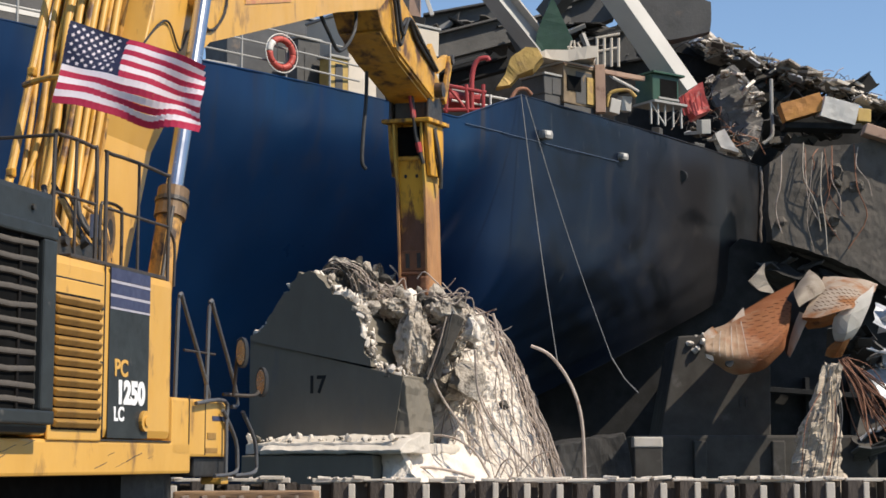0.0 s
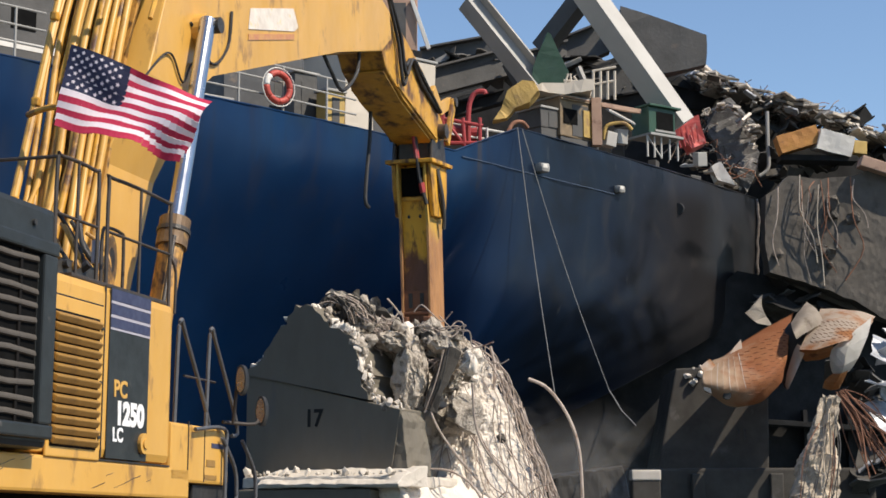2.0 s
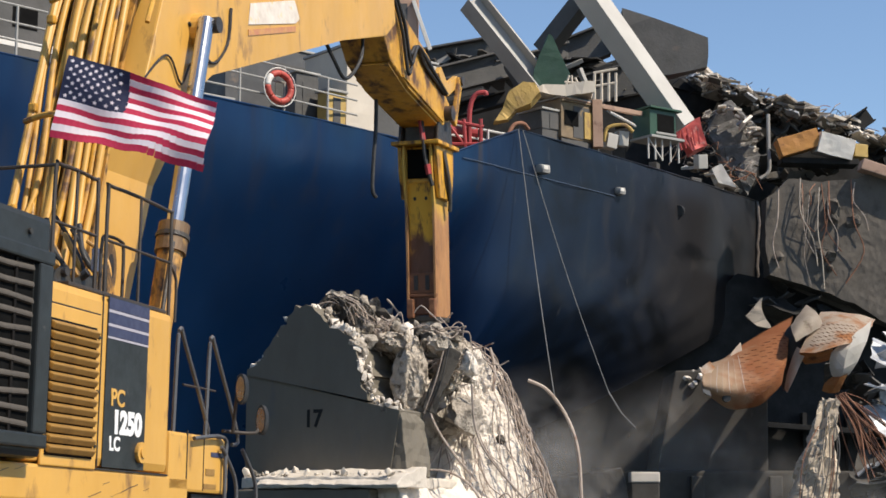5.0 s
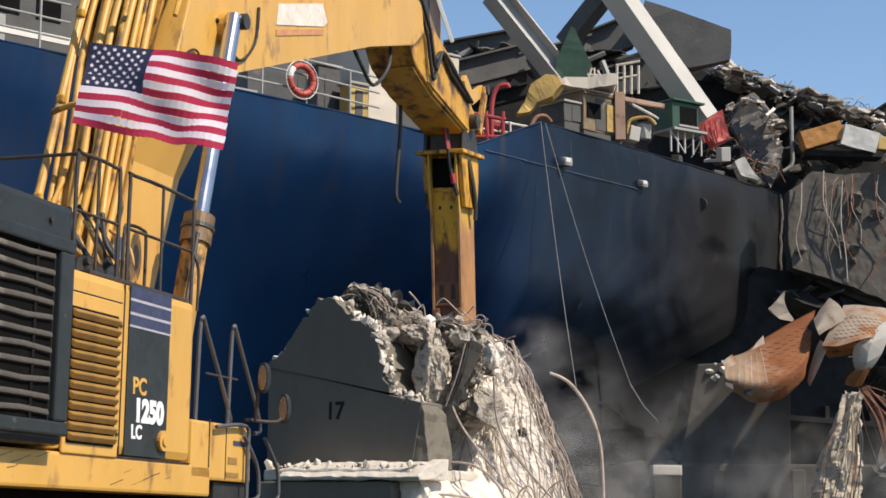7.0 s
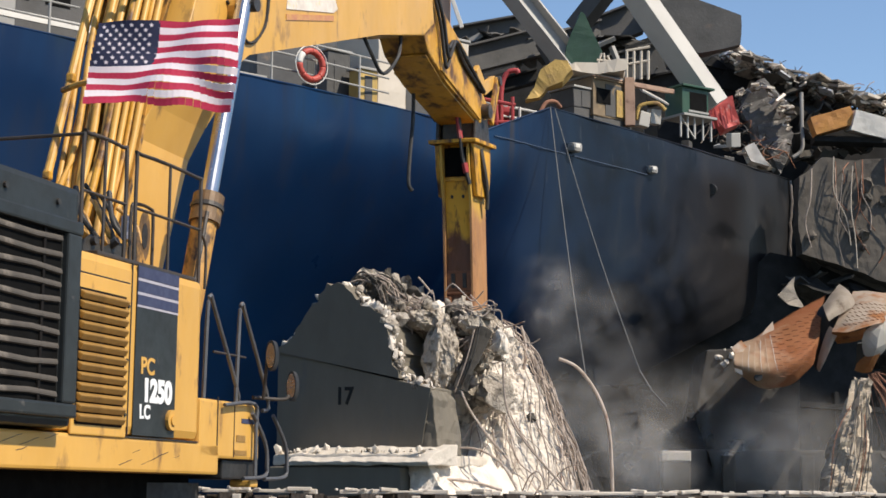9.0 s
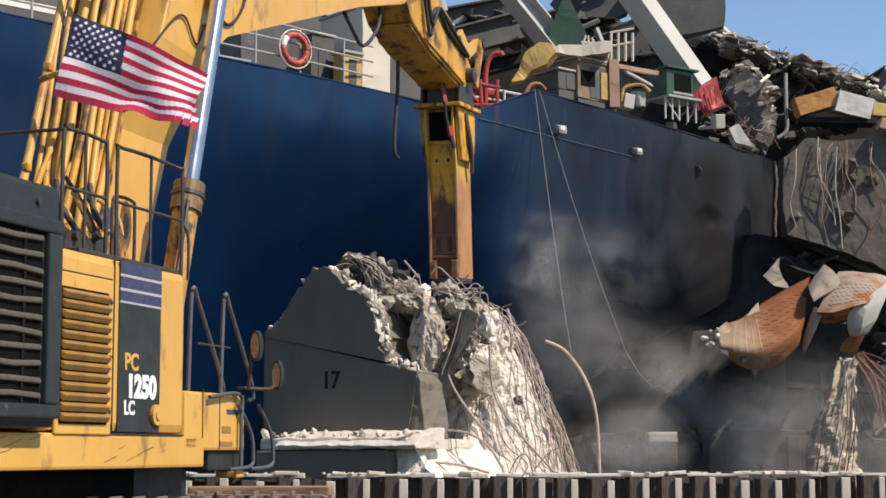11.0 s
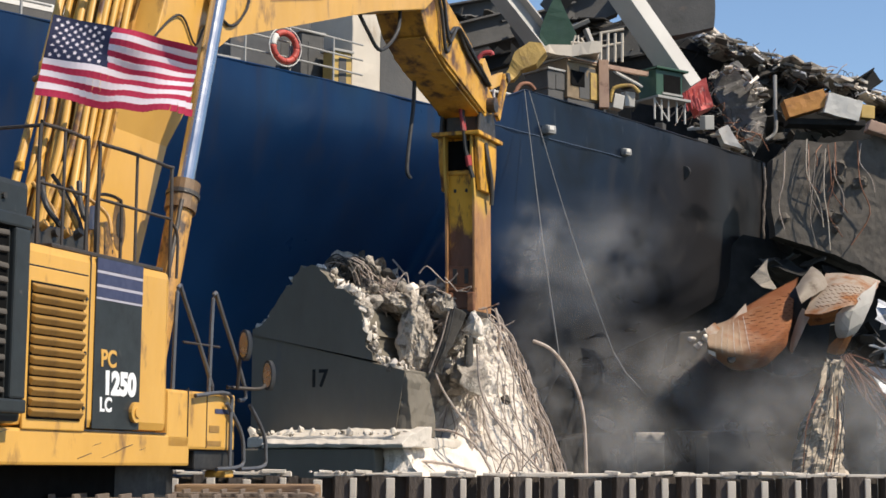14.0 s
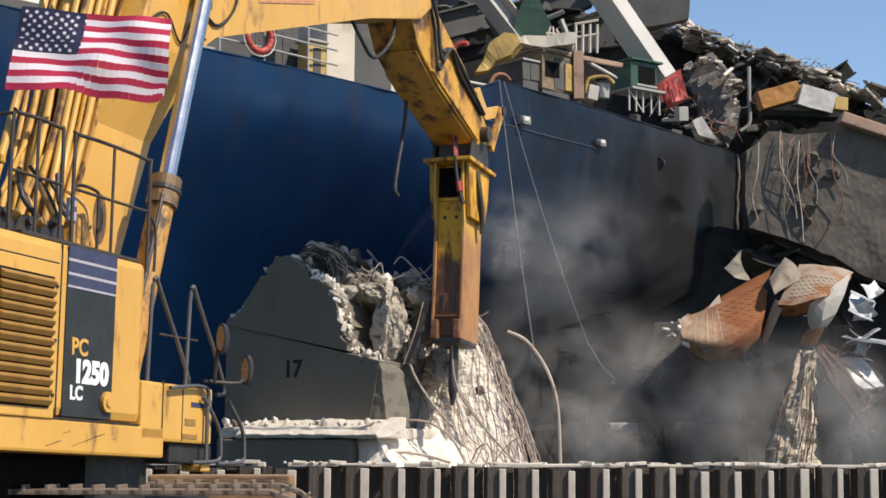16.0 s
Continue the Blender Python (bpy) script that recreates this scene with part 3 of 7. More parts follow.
# ---- the heap of broken concrete ----
def heap():
    """A steep mound of shattered concrete, rough with blocks and hollows."""
    ob = thing("rubble_heap", "shattered pale concrete heap bristling with bent reinforcing bars", "rubble heap")
    bm = bmesh.new()
    NA, NR = 200, 110
    rows = []
    for j in range(NR + 1):
        k = j / NR
        ring = []
        for i in range(NA):
            a = i / NA * math.tau
            lean = Vector((0.25 + 0.35 * (1 - k), 31.2, 0))
            rad = (0.10 + 0.95 * (1 - k) ** 0.62) * (1.75 - 0.07 * math.cos(a))
            p = Vector((math.cos(a) * rad, math.sin(a) * rad * 0.75, 0.6 + 4.3 * k))
            q = p + lean
            rough = noise.fractal(q * 1.4, 0.8, 2.1, 6) * 0.2 + abs(noise.noise(q * 2.6 + Vector((3, 0, 0)))) * 0.07 + noise.fractal(q * 9.0, 0.7, 2.2, 4) * 0.05
            out = Vector((math.cos(a), math.sin(a), 0.35)).normalized()
            calm = 0.18 + 0.82 * min(1, max(0, k * 2.0 - 0.55))
            ring.append(bm.verts.new(q + out * rough * calm))
        rows.append(ring)
    for r0, r1 in zip(rows, rows[1:]):
        for i in range(NA):
            bm.faces.new((r0[i], r0[(i + 1) % NA], r1[(i + 1) % NA], r1[i]))
    bm.faces.new(rows[-1])
    part("heap_core", bm, CONCRETE_PALE, ob)
    return ob


mound = heap()
# a smooth apron of pale dust round the heap's foot
bm = bmesh.new()
rings = []
for j in range(41):
    k = j / 40
    ring = []
    for i in range(120):
        a = i / 120 * math.tau
        rad = 0.05 + 1.95 * (1 - k) ** 1.15
        q = Vector((0.2 + math.cos(a) * rad, 30.4 + math.sin(a) * rad * 0.85, 0.7 + 2.1 * k))
        ring.append(bm.verts.new(q + Vector((math.cos(a), math.sin(a), 0.6)) * (noise.fractal(q * 1.7, 0.9, 2.0, 5) * 0.10 + noise.noise(q * 11) * 0.012)))
    rings.append(ring)
for r0, r1 in zip(rings, rings[1:]):
    for i in range(120):
        bm.faces.new((r0[i], r0[(i + 1) % 120], r1[(i + 1) % 120], r1[i]))
bm.faces.new(rings[-1])
part("dust_apron", bm, APRON, mound, "smooth apron of pale concrete dust", True)
rnd = random.Random(21)
# lumps along the broken face, larger slabs first
for i in range(105):
    k = rnd.random()
    x = -1.95 + 2.3 * rnd.random() + 0.25 * k
    z = 5.0 - 1.45 * rnd.random() ** 1.1 - 0.35 * max(0, x + 0.1) - 0.25 * max(0, -1.2 - x)
    s = rnd.uniform(0.45, 0.85) if i < 30 else rnd.uniform(0.08, 0.3)
    if (-1.35 < x < -0.72 and z < 4.75) or (-0.42 < x < 0.2 and z < 4.45):
        continue
    part("lump", chunk((s * rnd.uniform(0.8, 1.5), s, s * rnd.uniform(0.6, 1.3)), 500 + i, 2, 0.5), CONCRETE_BROKEN if i % 9 else CONCRETE_PALE, mound,
         m=pose(x, 29.55 + rnd.uniform(-0.35, 0.35) + (0.3 if i < 30 else 0), z - (0.1 if i < 30 else 0)))
for i in range(46):
    x = -2.45 + 1.7 * rnd.random()
    s = rnd.uniform(0.2, 0.5)
    part("lump", chunk((s * 1.5, s, s * 0.7), 700 + i, 2, 0.5), CONCRETE_DARK if rnd.random() < 0.6 else CONCRETE_BROKEN, mound,
         m=pose(x, 30.2 + rnd.uniform(-0.5, 0.4), 5.0 + 0.45 * math.sin((x + 2.4) * 2.0) * rnd.random()))


# shattered crust along the top and its springing bars
for i in range(80):
    x = -2.3 + 2.2 * rnd.random()
    s = 0.09 + 0.24 * rnd.random() ** 2
    part("lump", chunk((s * 1.5, s, s * 0.8), 1300 + i, 2, 0.55), rnd.choice((CONCRETE_BROKEN, CONCRETE_BROKEN, CONCRETE, CONCRETE_DARK, CONCRETE_DARK)), mound,
         m=pose(x, 29.75 + rnd.uniform(-0.3, 0.4), 5.5 - 0.55 * max(0, x + 1.5) - 0.5 * max(0, -2.0 - x) - 0.45 * rnd.random(), rnd.uniform(-40, 40), rnd.uniform(-40, 40), 0))
for i in range(9):
    x = -2.35 + 0.05 * i
    n = rnd.uniform(0.5, 0.85)
    h = rnd.uniform(0.1, 0.24)
    part("reinforcing_bar", tube(bend([(x, 29.5 + 0.03 * i, 5.2), (x + n * 0.2, 29.5 + 0.03 * i, 5.25 + h), (x + n * 0.55, 29.5, 5.32 + h + rnd.uniform(-0.05, 0.05)), (x + n, 29.45, 5.2 + h * 0.6), (x + n * 1.15, 29.4, 5.0)], 5), 0.013, 6), STEEL_DARK if i % 3 else REBAR, mound)
for i in range(34):
    x = -1.7 + 1.6 * rnd.random()
    c = Vector((x, 29.45 + rnd.uniform(-0.15, 0.3), 5.42 - 0.55 * max(0, x + 1.5) - 0.5 * rnd.random()))
    pts = [c + Vector((j * 0.13 * rnd.uniform(0.5, 1.3), rnd.uniform(-0.06, 0.06), rnd.uniform(-0.1, 0.1) - 0.055 * j)) for j in range(6)]
    part("reinforcing_bar", tube(bend(pts, 3), rnd.uniform(0.008, 0.015), 5), REBAR, mound)


def slope_point(k, a, off):
    rad = (0.10 + 0.95 * (1 - k) ** 0.62) * (1.75 - 0.07 * math.cos(a)) + off
    return Vector((0.25 + 0.35 * (1 - k) + math.cos(a) * rad, 31.2 + math.sin(a) * rad * 0.75, 0.6 + 4.3 * k))


for i in range(26):
    k = rnd.random() ** 0.5
    k = 0.4 + 0.6 * k
    s = rnd.uniform(0.08, 0.34)
    part("lump", chunk((s * rnd.uniform(0.8, 1.6), s * 0.9, s * rnd.uniform(0.7, 1.3)), 900 + i, 2, 0.5), CONCRETE_PALE if rnd.random() < 0.88 else CONCRETE_DARK, mound,
         m=Matrix.Translation(slope_point(k, rnd.uniform(-2.2, 0.3), rnd.uniform(-0.22, 0.0))))
# tall split masses that stand out of the broken face
for x, y, z, size, lean in ((-0.52, 29.15, 4.12, (0.50, 0.5, 1.12), 4), (-0.98, 29.95, 4.2, (0.45, 0.4, 0.9), -12), (-0.80, 29.35, 4.66, (0.62, 0.6, 0.32), 12), (-1.40, 29.75, 4.55, (0.5, 0.5, 0.6), -25), (0.22, 29.75, 4.3, (0.5, 0.5, 0.9), 25)):
    bm = bmesh.new()
    bmesh.ops.create_icosphere(bm, subdivisions=5, radius=0.5)
    for v in bm.verts:
        q = v.co * 3 + Vector((x * 9, z, 0))
        v.co += noise.noise_vector(q) * 0.14 + noise.noise_vector(q * 3) * 0.08 + noise.noise_vector(q * 9) * 0.035 + (noise.cell_vector(v.co * 5 + Vector((x, y, z))) - Vector((0.5, 0.5, 0.5))) * 0.09
        v.co = Vector((v.co.x * size[0], v.co.y * size[1], v.co.z * size[2])) * 1.15
    part("split_mass", bm, CONCRETE_BLOCK, mound, m=pose(x, y, z, 0, lean, 0))
# a sooty splintered stub that leans beside the standing block
stub = beam((-0.20, 29.1, 3.45), (0.24, 29.15, 4.52), 0.30, 0.26, 0.02)
part("leaning_stub", weathered(stub, 4, 0.05, 0.03), CONCRETE_DARK, mound, "sooty splintered stub")
for i in range(3):
    part("reinforcing_bar", tube(bend([(-0.28 + 0.05 * i, 28.96, 3.4 + 0.03 * i), (-0.08 + 0.05 * i, 28.93, 3.95), (0.06 + 0.055 * i, 28.98, 4.5 + 0.05 * (i % 3))], 4), 0.012, 5), STEEL_DARK if i % 3 else REBAR, mound)
# bars that hang down the slope in loose fans
for i in range(58):
    a = rnd.uniform(-1.9, -0.5) if i % 5 < 2 else rnd.uniform(-0.5, 0.45)
    k0 = rnd.uniform(0.5, 1.0)
    k1 = max(0.0, k0 - rnd.uniform(0.25, 0.95))
    wob = rnd.uniform(-0.9, 0.7)
    pts = [slope_point(k0 + (k1 - k0) * j / 6, a + wob * j / 6 + rnd.uniform(-0.07, 0.07), (0.12 if a < -0.7 else 0.15) + rnd.uniform(-0.06, 0.16)) for j in range(7)]
    part("reinforcing_bar", tube(bend(pts, 4), rnd.uniform(0.008, 0.016), 5), REBAR, mound)
# bars that curl across the lumps near the top
for i in range(26):
    c = Vector((rnd.uniform(-2.2, 0.6), 29.25 + rnd.uniform(-0.1, 0.3), rnd.uniform(4.3, 5.3) - 0.0))
    c.z -= 0.4 * max(0, c.x + 0.3)
    pts = [c + Vector((j * 0.16 * rnd.uniform(0.6, 1.2), rnd.uniform(-0.08, 0.08), rnd.uniform(-0.16, 0.16) - 0.03 * j)) for j in range(5)]
    part("reinforcing_bar", tube(bend(pts, 4), rnd.uniform(0.008, 0.014), 5), REBAR, mound)
# looped ends that spring off the slope
for i in range(12):
    k, a = rnd.uniform(0.02, 0.3), rnd.uniform(-2.1, -0.9)
    c = slope_point(k, a, 0.1)
    out = Vector((math.cos(a), math.sin(a), 0.2))
    side = rnd.choice((-1, 1)) * rnd.uniform(0.3, 0.7)
    pts = [c, c + out * 0.25 + Vector((side * 0.3, 0, 0.3)), c + out * 0.3 + Vector((side * 0.8, 0, 0.35)), c + out * 0.22 + Vector((side * 1.2, 0, 0.0)), c + out * 0.1 + Vector((side * 1.3, 0, -0.45))]
    part("reinforcing_bar", tube(bend(pts, 5), rnd.uniform(0.01, 0.018), 6), REBAR, mound)
# bars that stick out
for pts, r in (([(1.65, 31.00, 4.14), (2.02, 31.00, 3.95), (2.39, 31.00, 3.42), (2.59, 31.00, 2.74), (2.64, 31.00, 1.64)], 0.032), ([(0.94, 31.00, 4.75), (1.02, 31.00, 4.38), (1.00, 31.00, 3.85)], 0.03),
               ([(0.57, 31.00, 4.64), (0.70, 31.00, 4.38), (0.76, 31.00, 4.06)], 0.025), ([(1.12, 31.00, 4.22), (1.21, 31.00, 3.95), (1.28, 31.00, 3.64)], 0.022),
               ([(-0.81, 28.40, 1.75), (-0.42, 28.40, 1.87), (0.06, 28.40, 1.83), (0.54, 28.40, 1.70)], 0.028), ([(-0.24, 29.00, 3.72), (-0.09, 29.00, 3.22), (0.26, 29.00, 2.68), (0.65, 29.20, 2.24)], 0.022),
               ([(0.56, 29.00, 3.91), (0.63, 29.00, 3.12), (0.95, 29.00, 2.53), (1.73, 29.00, 1.65)], 0.02), ([(-0.24, 29.00, 2.43), (0.16, 29.00, 2.39), (0.55, 29.00, 2.14), (0.84, 29.00, 1.65)], 0.02),
               ([(-0.97, 30.00, 5.54), (-0.87, 30.00, 5.43), (-0.71, 30.00, 5.23)], 0.018), ([(-0.81, 28.40, 1.75), (-0.91, 28.40, 2.13), (-0.81, 28.30, 1.85)], 0.015)):
    part("reinforcing_bar", tube(bend(pts, 6), r, 7), REBAR, mound)


# ---- the excavator ----
FADED_MARK = surface("faded_mark", (0.72, 0.66, 0.58), (0.55, 0.47, 0.40), 5.0, 0.6, 0, 0, 40, (0.70, 0.50, 0.15), 0.4, 6.0)
BROWN_MARK = surface("faded_red_mark", (0.45, 0.18, 0.10), (0.55, 0.3, 0.1), 6.0, 0.6, 0, 0)
RAIL_GREY = surface("grey_handrail", (0.11, 0.11, 0.115), (0.075, 0.075, 0.08), 6.0, 0.4, 0.2, 0.02, 40, (0.2, 0.18, 0.16), 0.3, 5.0)
RAIL_BROWN = surface("dark_handrail", (0.035, 0.028, 0.022), (0.06, 0.045, 0.035), 6.0, 0.55, 0.1, 0.02, 40, (0.12, 0.08, 0.05), 0.3, 5.0)
RED = surface("red_paint", (0.36, 0.035, 0.035), (0.28, 0.03, 0.03), 3.0, 0.55, 0, 0.05, 40, (0.16, 0.06, 0.05), 0.4, 3.0)

GLAND = surface("oily_gland", (0.17, 0.10, 0.045), (0.07, 0.045, 0.025), 5.0, 0.5, 0.1, 0.08, 50, (0.34, 0.19, 0.05), 0.4, 6.0)
CYLINDER = surface("greasy_worn_yellow", (0.50, 0.26, 0.055), (0.36, 0.18, 0.04), 4.0, 0.5, 0, 0.08, 50, (0.06, 0.036, 0.02), 0.60, 5.5, (1, 1, 0.6))
BASE = (-4.05, 17.40)
HEADING = 16.4
# seconds, slew, pitch, heave, wrist forward, wrist height, hammer swing, stick angle, boom angle
MOVES = [
    (0, -0.71, 0.37, -0.001, 13.113, 8.693, 5.56, 15.22, 34.77),
    (0.5, -0.16, -0.09, 0.037, 13.021, 8.673, 5.10, 15.40, 34.98),
    (1, -0.31, -0.52, 0.074, 13.109, 8.739, 5.80, 15.45, 34.97),
    (1.5, -0.39, -1.01, 0.094, 13.111, 8.814, 5.90, 14.95, 35.19),
    (2, -0.42, -1.04, 0.090, 13.115, 8.816, 6.04, 14.95, 35.15),
    (2.5, -0.44, -0.95, 0.081, 13.143, 8.802, 5.93, 14.92, 35.08),
    (3, -0.52, -1.14, 0.051, 13.109, 8.886, 6.37, 14.65, 35.47),
    (5.5, 0.52, -1.22, -0.006, 12.902, 9.285, 5.87, 10.50, 37.33),
    (6, 0.67, -1.20, 0.016, 12.886, 9.226, 6.59, 10.81, 37.05),
    (6.5, 0.45, -1.51, 0.029, 12.731, 9.053, 7.16, 12.14, 36.54),
    (7, 0.51, -1.15, 0.029, 12.930, 8.912, 6.73, 12.67, 35.43),
    (7.5, 0.45, -0.79, 0.029, 13.094, 8.779, 6.24, 12.74, 34.57),
    (8, 0.54, -0.73, 0.042, 13.118, 8.754, 5.78, 13.21, 34.54),
    (8.5, 0.54, -0.65, 0.069, 13.133, 8.709, 5.79, 13.62, 34.39),
    (9, 0.46, -0.37, 0.094, 13.268, 8.638, 5.37, 14.36, 33.78),
    (9.5, 0.17, -0.57, 0.091, 13.341, 8.758, 5.82, 14.07, 34.02),
    (10, 0.12, -0.04, 0.062, 13.420, 8.977, 4.86, 12.65, 34.93),
    (12.5, 1.83, 0.64, 0.005, 13.372, 8.574, 3.97, 14.87, 33.47),
    (13, 2.49, 0.63, 0.013, 13.376, 8.500, 3.71, 15.65, 33.41),
    (13.5, 3.24, 0.24, 0.013, 13.131, 8.398, 1.97, 17.25, 34.01),
    (14, 3.55, -0.05, 0.005, 13.001, 8.314, 1.42, 18.66, 34.33),
    (14.5, 3.56, -0.30, -0.004, 12.927, 8.193, 0.74, 19.75, 34.23),
    (15, 4.21, -0.50, -0.011, 12.824, 8.066, -0.22, 20.98, 34.34),
    (15.5, 4.82, -0.71, -0.009, 12.900, 7.868, -1.84, 22.79, 33.65),
    (16, 5.16, -1.39, -0.007, 12.815, 7.890, -3.22, 23.33, 34.02),
]
FOOT = (0.5, 3.1)
BOOM0 = 34.77


def excavator_pose(row):
    return pose(BASE[0], BASE[1], row[3], row[2], 0, -(HEADING + row[1]))


exc = thing("excavator", "yellow crawler excavator with a hydraulic breaker, black side panel and handrails", "excavator")
exc.matrix_basis = excavator_pose(MOVES[0])


def excavator_body():
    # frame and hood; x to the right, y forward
    # box added under the skirt, black to carry the shade there
    part("belly_frame", box((2.1, 4.9, 0.5), (0, -2.1, 1.55), 0.03), SHADE_BLACK, exc, "underside frame painted black for shade")
    part("frame_skirt", box((2.9, 4.6, 0.32), (0, -2.1, 1.94), 0.03), YELLOW, exc)
    hood = part("engine_hood", box((2.9, 2.9, 1.62), (0, -1.72, 2.92), 0.09), YELLOW, exc)
    # louvred side door
    door = part("louvre_door", box((0.03, 0.98, 1.42), (1.455, -2.32, 2.80), 0.012), YELLOW, exc)
    # dark sheet standing for the shaded gaps behind the slats
    part("louvre_back", box((0.012, 0.84, 1.2), (1.472, -2.34, 2.78), 0), GRILLE_DARK, door)
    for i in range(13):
        part("slat", box((0.07, 0.82, 0.062), (0, 0, 0), 0.012), YELLOW_SHADED, door, m=pose(1.485, -2.34, 2.24 + i * 0.09, 0, 32, 0))
    for z in (2.3, 2.8, 3.3):
        part("bolt", tube([(1.46, -1.87, z), (1.485, -1.87, z)], 0.018, 8), GREY_PANEL, door)
    part("seam", box((0.012, 0.015, 1.6), (1.452, -1.78, 2.92)), BLACK, exc, "dark joint between panels")
    part("seam", box((0.012, 2.4, 0.015), (1.452, -1.5, 2.10)), BLACK, exc, "dark joint between panels")
    part("seam", box((0.012, 0.95, 0.012), (1.452, -2.30, 3.52)), BLACK, exc, "dark joint between panels")
    part("seam", box((0.012, 0.015, 0.5), (1.452, 0.14, 2.33)), BLACK, exc, "dark joint between panels")
    # scratches and scrapes along the skirt
    rnd = random.Random(14)
    for i in range(9):
        y, z, n = rnd.uniform(-4.0, 0.0), rnd.uniform(1.82, 2.04), rnd.uniform(0.08, 0.4)
        pts = [(1.451, y + n * k / 4, z + rnd.uniform(-0.004, 0.004) + 0.06 * n * k) for k in range(5)]
        part("scratch", tube(bend(pts, 3), rnd.uniform(0.002, 0.005), 5), RAIL_BROWN, exc, "dark scratch in the paint")
    # dark decal panel
    decal = part("decal_panel", box((0.012, 0.84, 1.60), (1.457, -1.27, 2.92), 0.004), GREY_PANEL, exc, "dark grey panel with the model lettering")
    for z, h, mt in ((3.655, 0.11, DECAL_NAVY), (3.582, 0.026, DECAL_LILAC), (3.515, 0.10, DECAL_NAVY), (3.45, 0.026, DECAL_LILAC), (3.39, 0.09, DECAL_NAVY), (3.332, 0.02, DECAL_LILAC)):
        part("stripe", box((0.008, 0.83, h), (1.464, -1.27, z)), mt, decal)
    side = pose(1.466, 0, 0) @ pose(0, 0, 0, 90, 0, 90)
    letters("PC", 0.22, YELLOW, decal, pose(0, -1.44, 2.77) @ side, "lettering", 0.003, 1.05, 0.006)
    letters("1250", 0.29, DECAL_WHITE, decal, pose(0, -1.23, 2.54) @ side, "lettering", 0.003, 1.02, 0.016)
    letters("LC", 0.18, DECAL_WHITE, decal, pose(0, -1.47, 2.34) @ side, "lettering", 0.003, 1.0, 0.006)
    part("latch", tube([(1.45, -0.95, 2.29), (1.50, -0.95, 2.29)], 0.10, 20), YELLOW, exc, "round yellow latch")
    part("latch_boss", tube([(1.50, -0.95, 2.29), (1.515, -0.95, 2.29)], 0.05, 14), YELLOW, exc)
    # rear cooler housing
    house = part("cooler_housing", box((3.2, 2.0, 2.06), (0, -4.02, 3.16), 0.06), GREY_PANEL, exc, "dark grey cooler housing with a louvred grille")
    part("grille_recess", box((0.02, 1.50, 1.44), (1.596, -4.05, 3.05), 0.0), SHADE_BLACK, house)
    for k in range(4):
        size, c = (((0.10, 1.86, 0.12), (1.61, -3.97, 3.83)), ((0.10, 1.86, 0.12), (1.61, -3.97, 2.27)), ((0.10, 0.22, 1.44), (1.61, -3.17, 3.05)), ((0.10, 0.10, 1.44), (1.61, -4.84, 3.05)))[k]
        part("grille_frame", box(size, c, 0.02), GREY_PANEL, house)
    for i in range(11):
        slat = box((0.05, 1.46, 0.052), (0, 0, 0), 0.018)
        bmesh.ops.bisect_plane(slat, geom=slat.verts[:] + slat.edges[:] + slat.faces[:], plane_co=(0, -0.4, 0), plane_no=(0, 1, 0))
        bmesh.ops.bisect_plane(slat, geom=slat.verts[:] + slat.edges[:] + slat.faces[:], plane_co=(0, 0.3, 0), plane_no=(0, 1, 0))
        for v in slat.verts:
            v.co.z += 0.012 * math.sin(v.co.y * 5 + i * 1.7)
        part("grille_slat", slat, SLAT_DUSTY, house, m=pose(1.61, -4.05, 2.40 + i * 0.130, 0, -12, 0))
    for y, z in ((-3.4, 4.02), (-4.2, 4.02), (-3.12, 3.3), (-3.12, 2.6)):
        part("bolt", tube([(1.598, y, z), (1.625, y, z)], 0.028, 8), STEEL_DARK, house)
    for y in (-4.45, -3.6):
        part("grille_post", box((0.03, 0.035, 1.5), (1.612, y, 3.05), 0.006), GRILLE_DARK, house)
    # counterweight and left side, cab
    part("counterweight", box((3.3, 0.9, 1.6), (0, -5.2, 2.5), 0.15), GREY_PANEL, exc)
    part("cab", box((1.2, 2.0, 2.0), (-1.2, 0.9, 3.1), 0.1), YELLOW, exc)
    # front box, steps and rails
    tool = part("tool_box", box((0.7, 1.47, 0.60), (1.10, 0.465, 2.25), 0.03), YELLOW, exc)
    part("box_joint", box((0.008, 0.012, 0.56), (1.452, 0.55, 2.25)), BLACK, tool)
    part("name_plate", box((0.006, 0.34, 0.05), (1.453, 0.90, 2.36)), DECAL_NAVY, tool, "small dark nameplate")
    part("step_hole", box((0.008, 0.22, 0.07), (1.453, 0.72, 2.17)), YELLOW_SHADED, tool)
    part("step_hole", box((0.008, 0.30, 0.05), (1.453, 0.72, 2.02)), YELLOW_SHADED, tool)
    part("step_frame", box((0.6, 0.9, 0.2), (1.1, 0.85, 1.84), 0.02), BLACK, exc)
    part("skirt_end", box((0.25, 0.2, 0.08), (1.35, 1.05, 1.70), 0.02), YELLOW, exc)

    def rail(points, r=0.02, label=""):
        part("handrail", tube(bend(points, 4), r, 8), RAIL_BROWN if r < 0.0215 else RAIL_GREY, exc, label)

    for y0, y1, z in ((-1.12, 0.3, 4.92), (-2.15, -1.33, 4.92)):
        x = 1.1
        rail([(x, y0, 3.75), (x, y0, z - 0.1), (x, y0 + 0.1, z), (x, y1 - 0.1, z), (x, y1, z - 0.1), (x, y1, 3.75)])
        rail([(x, y0, z - 0.55), (x, y1, z - 0.55)], 0.016)
        rail([(x, (y0 + y1) / 2, z), (x, (y0 + y1) / 2, 3.75)], 0.016)
    rail([(-0.2, -2.15, 4.9), (1.1, -2.15, 4.9)], 0.018)
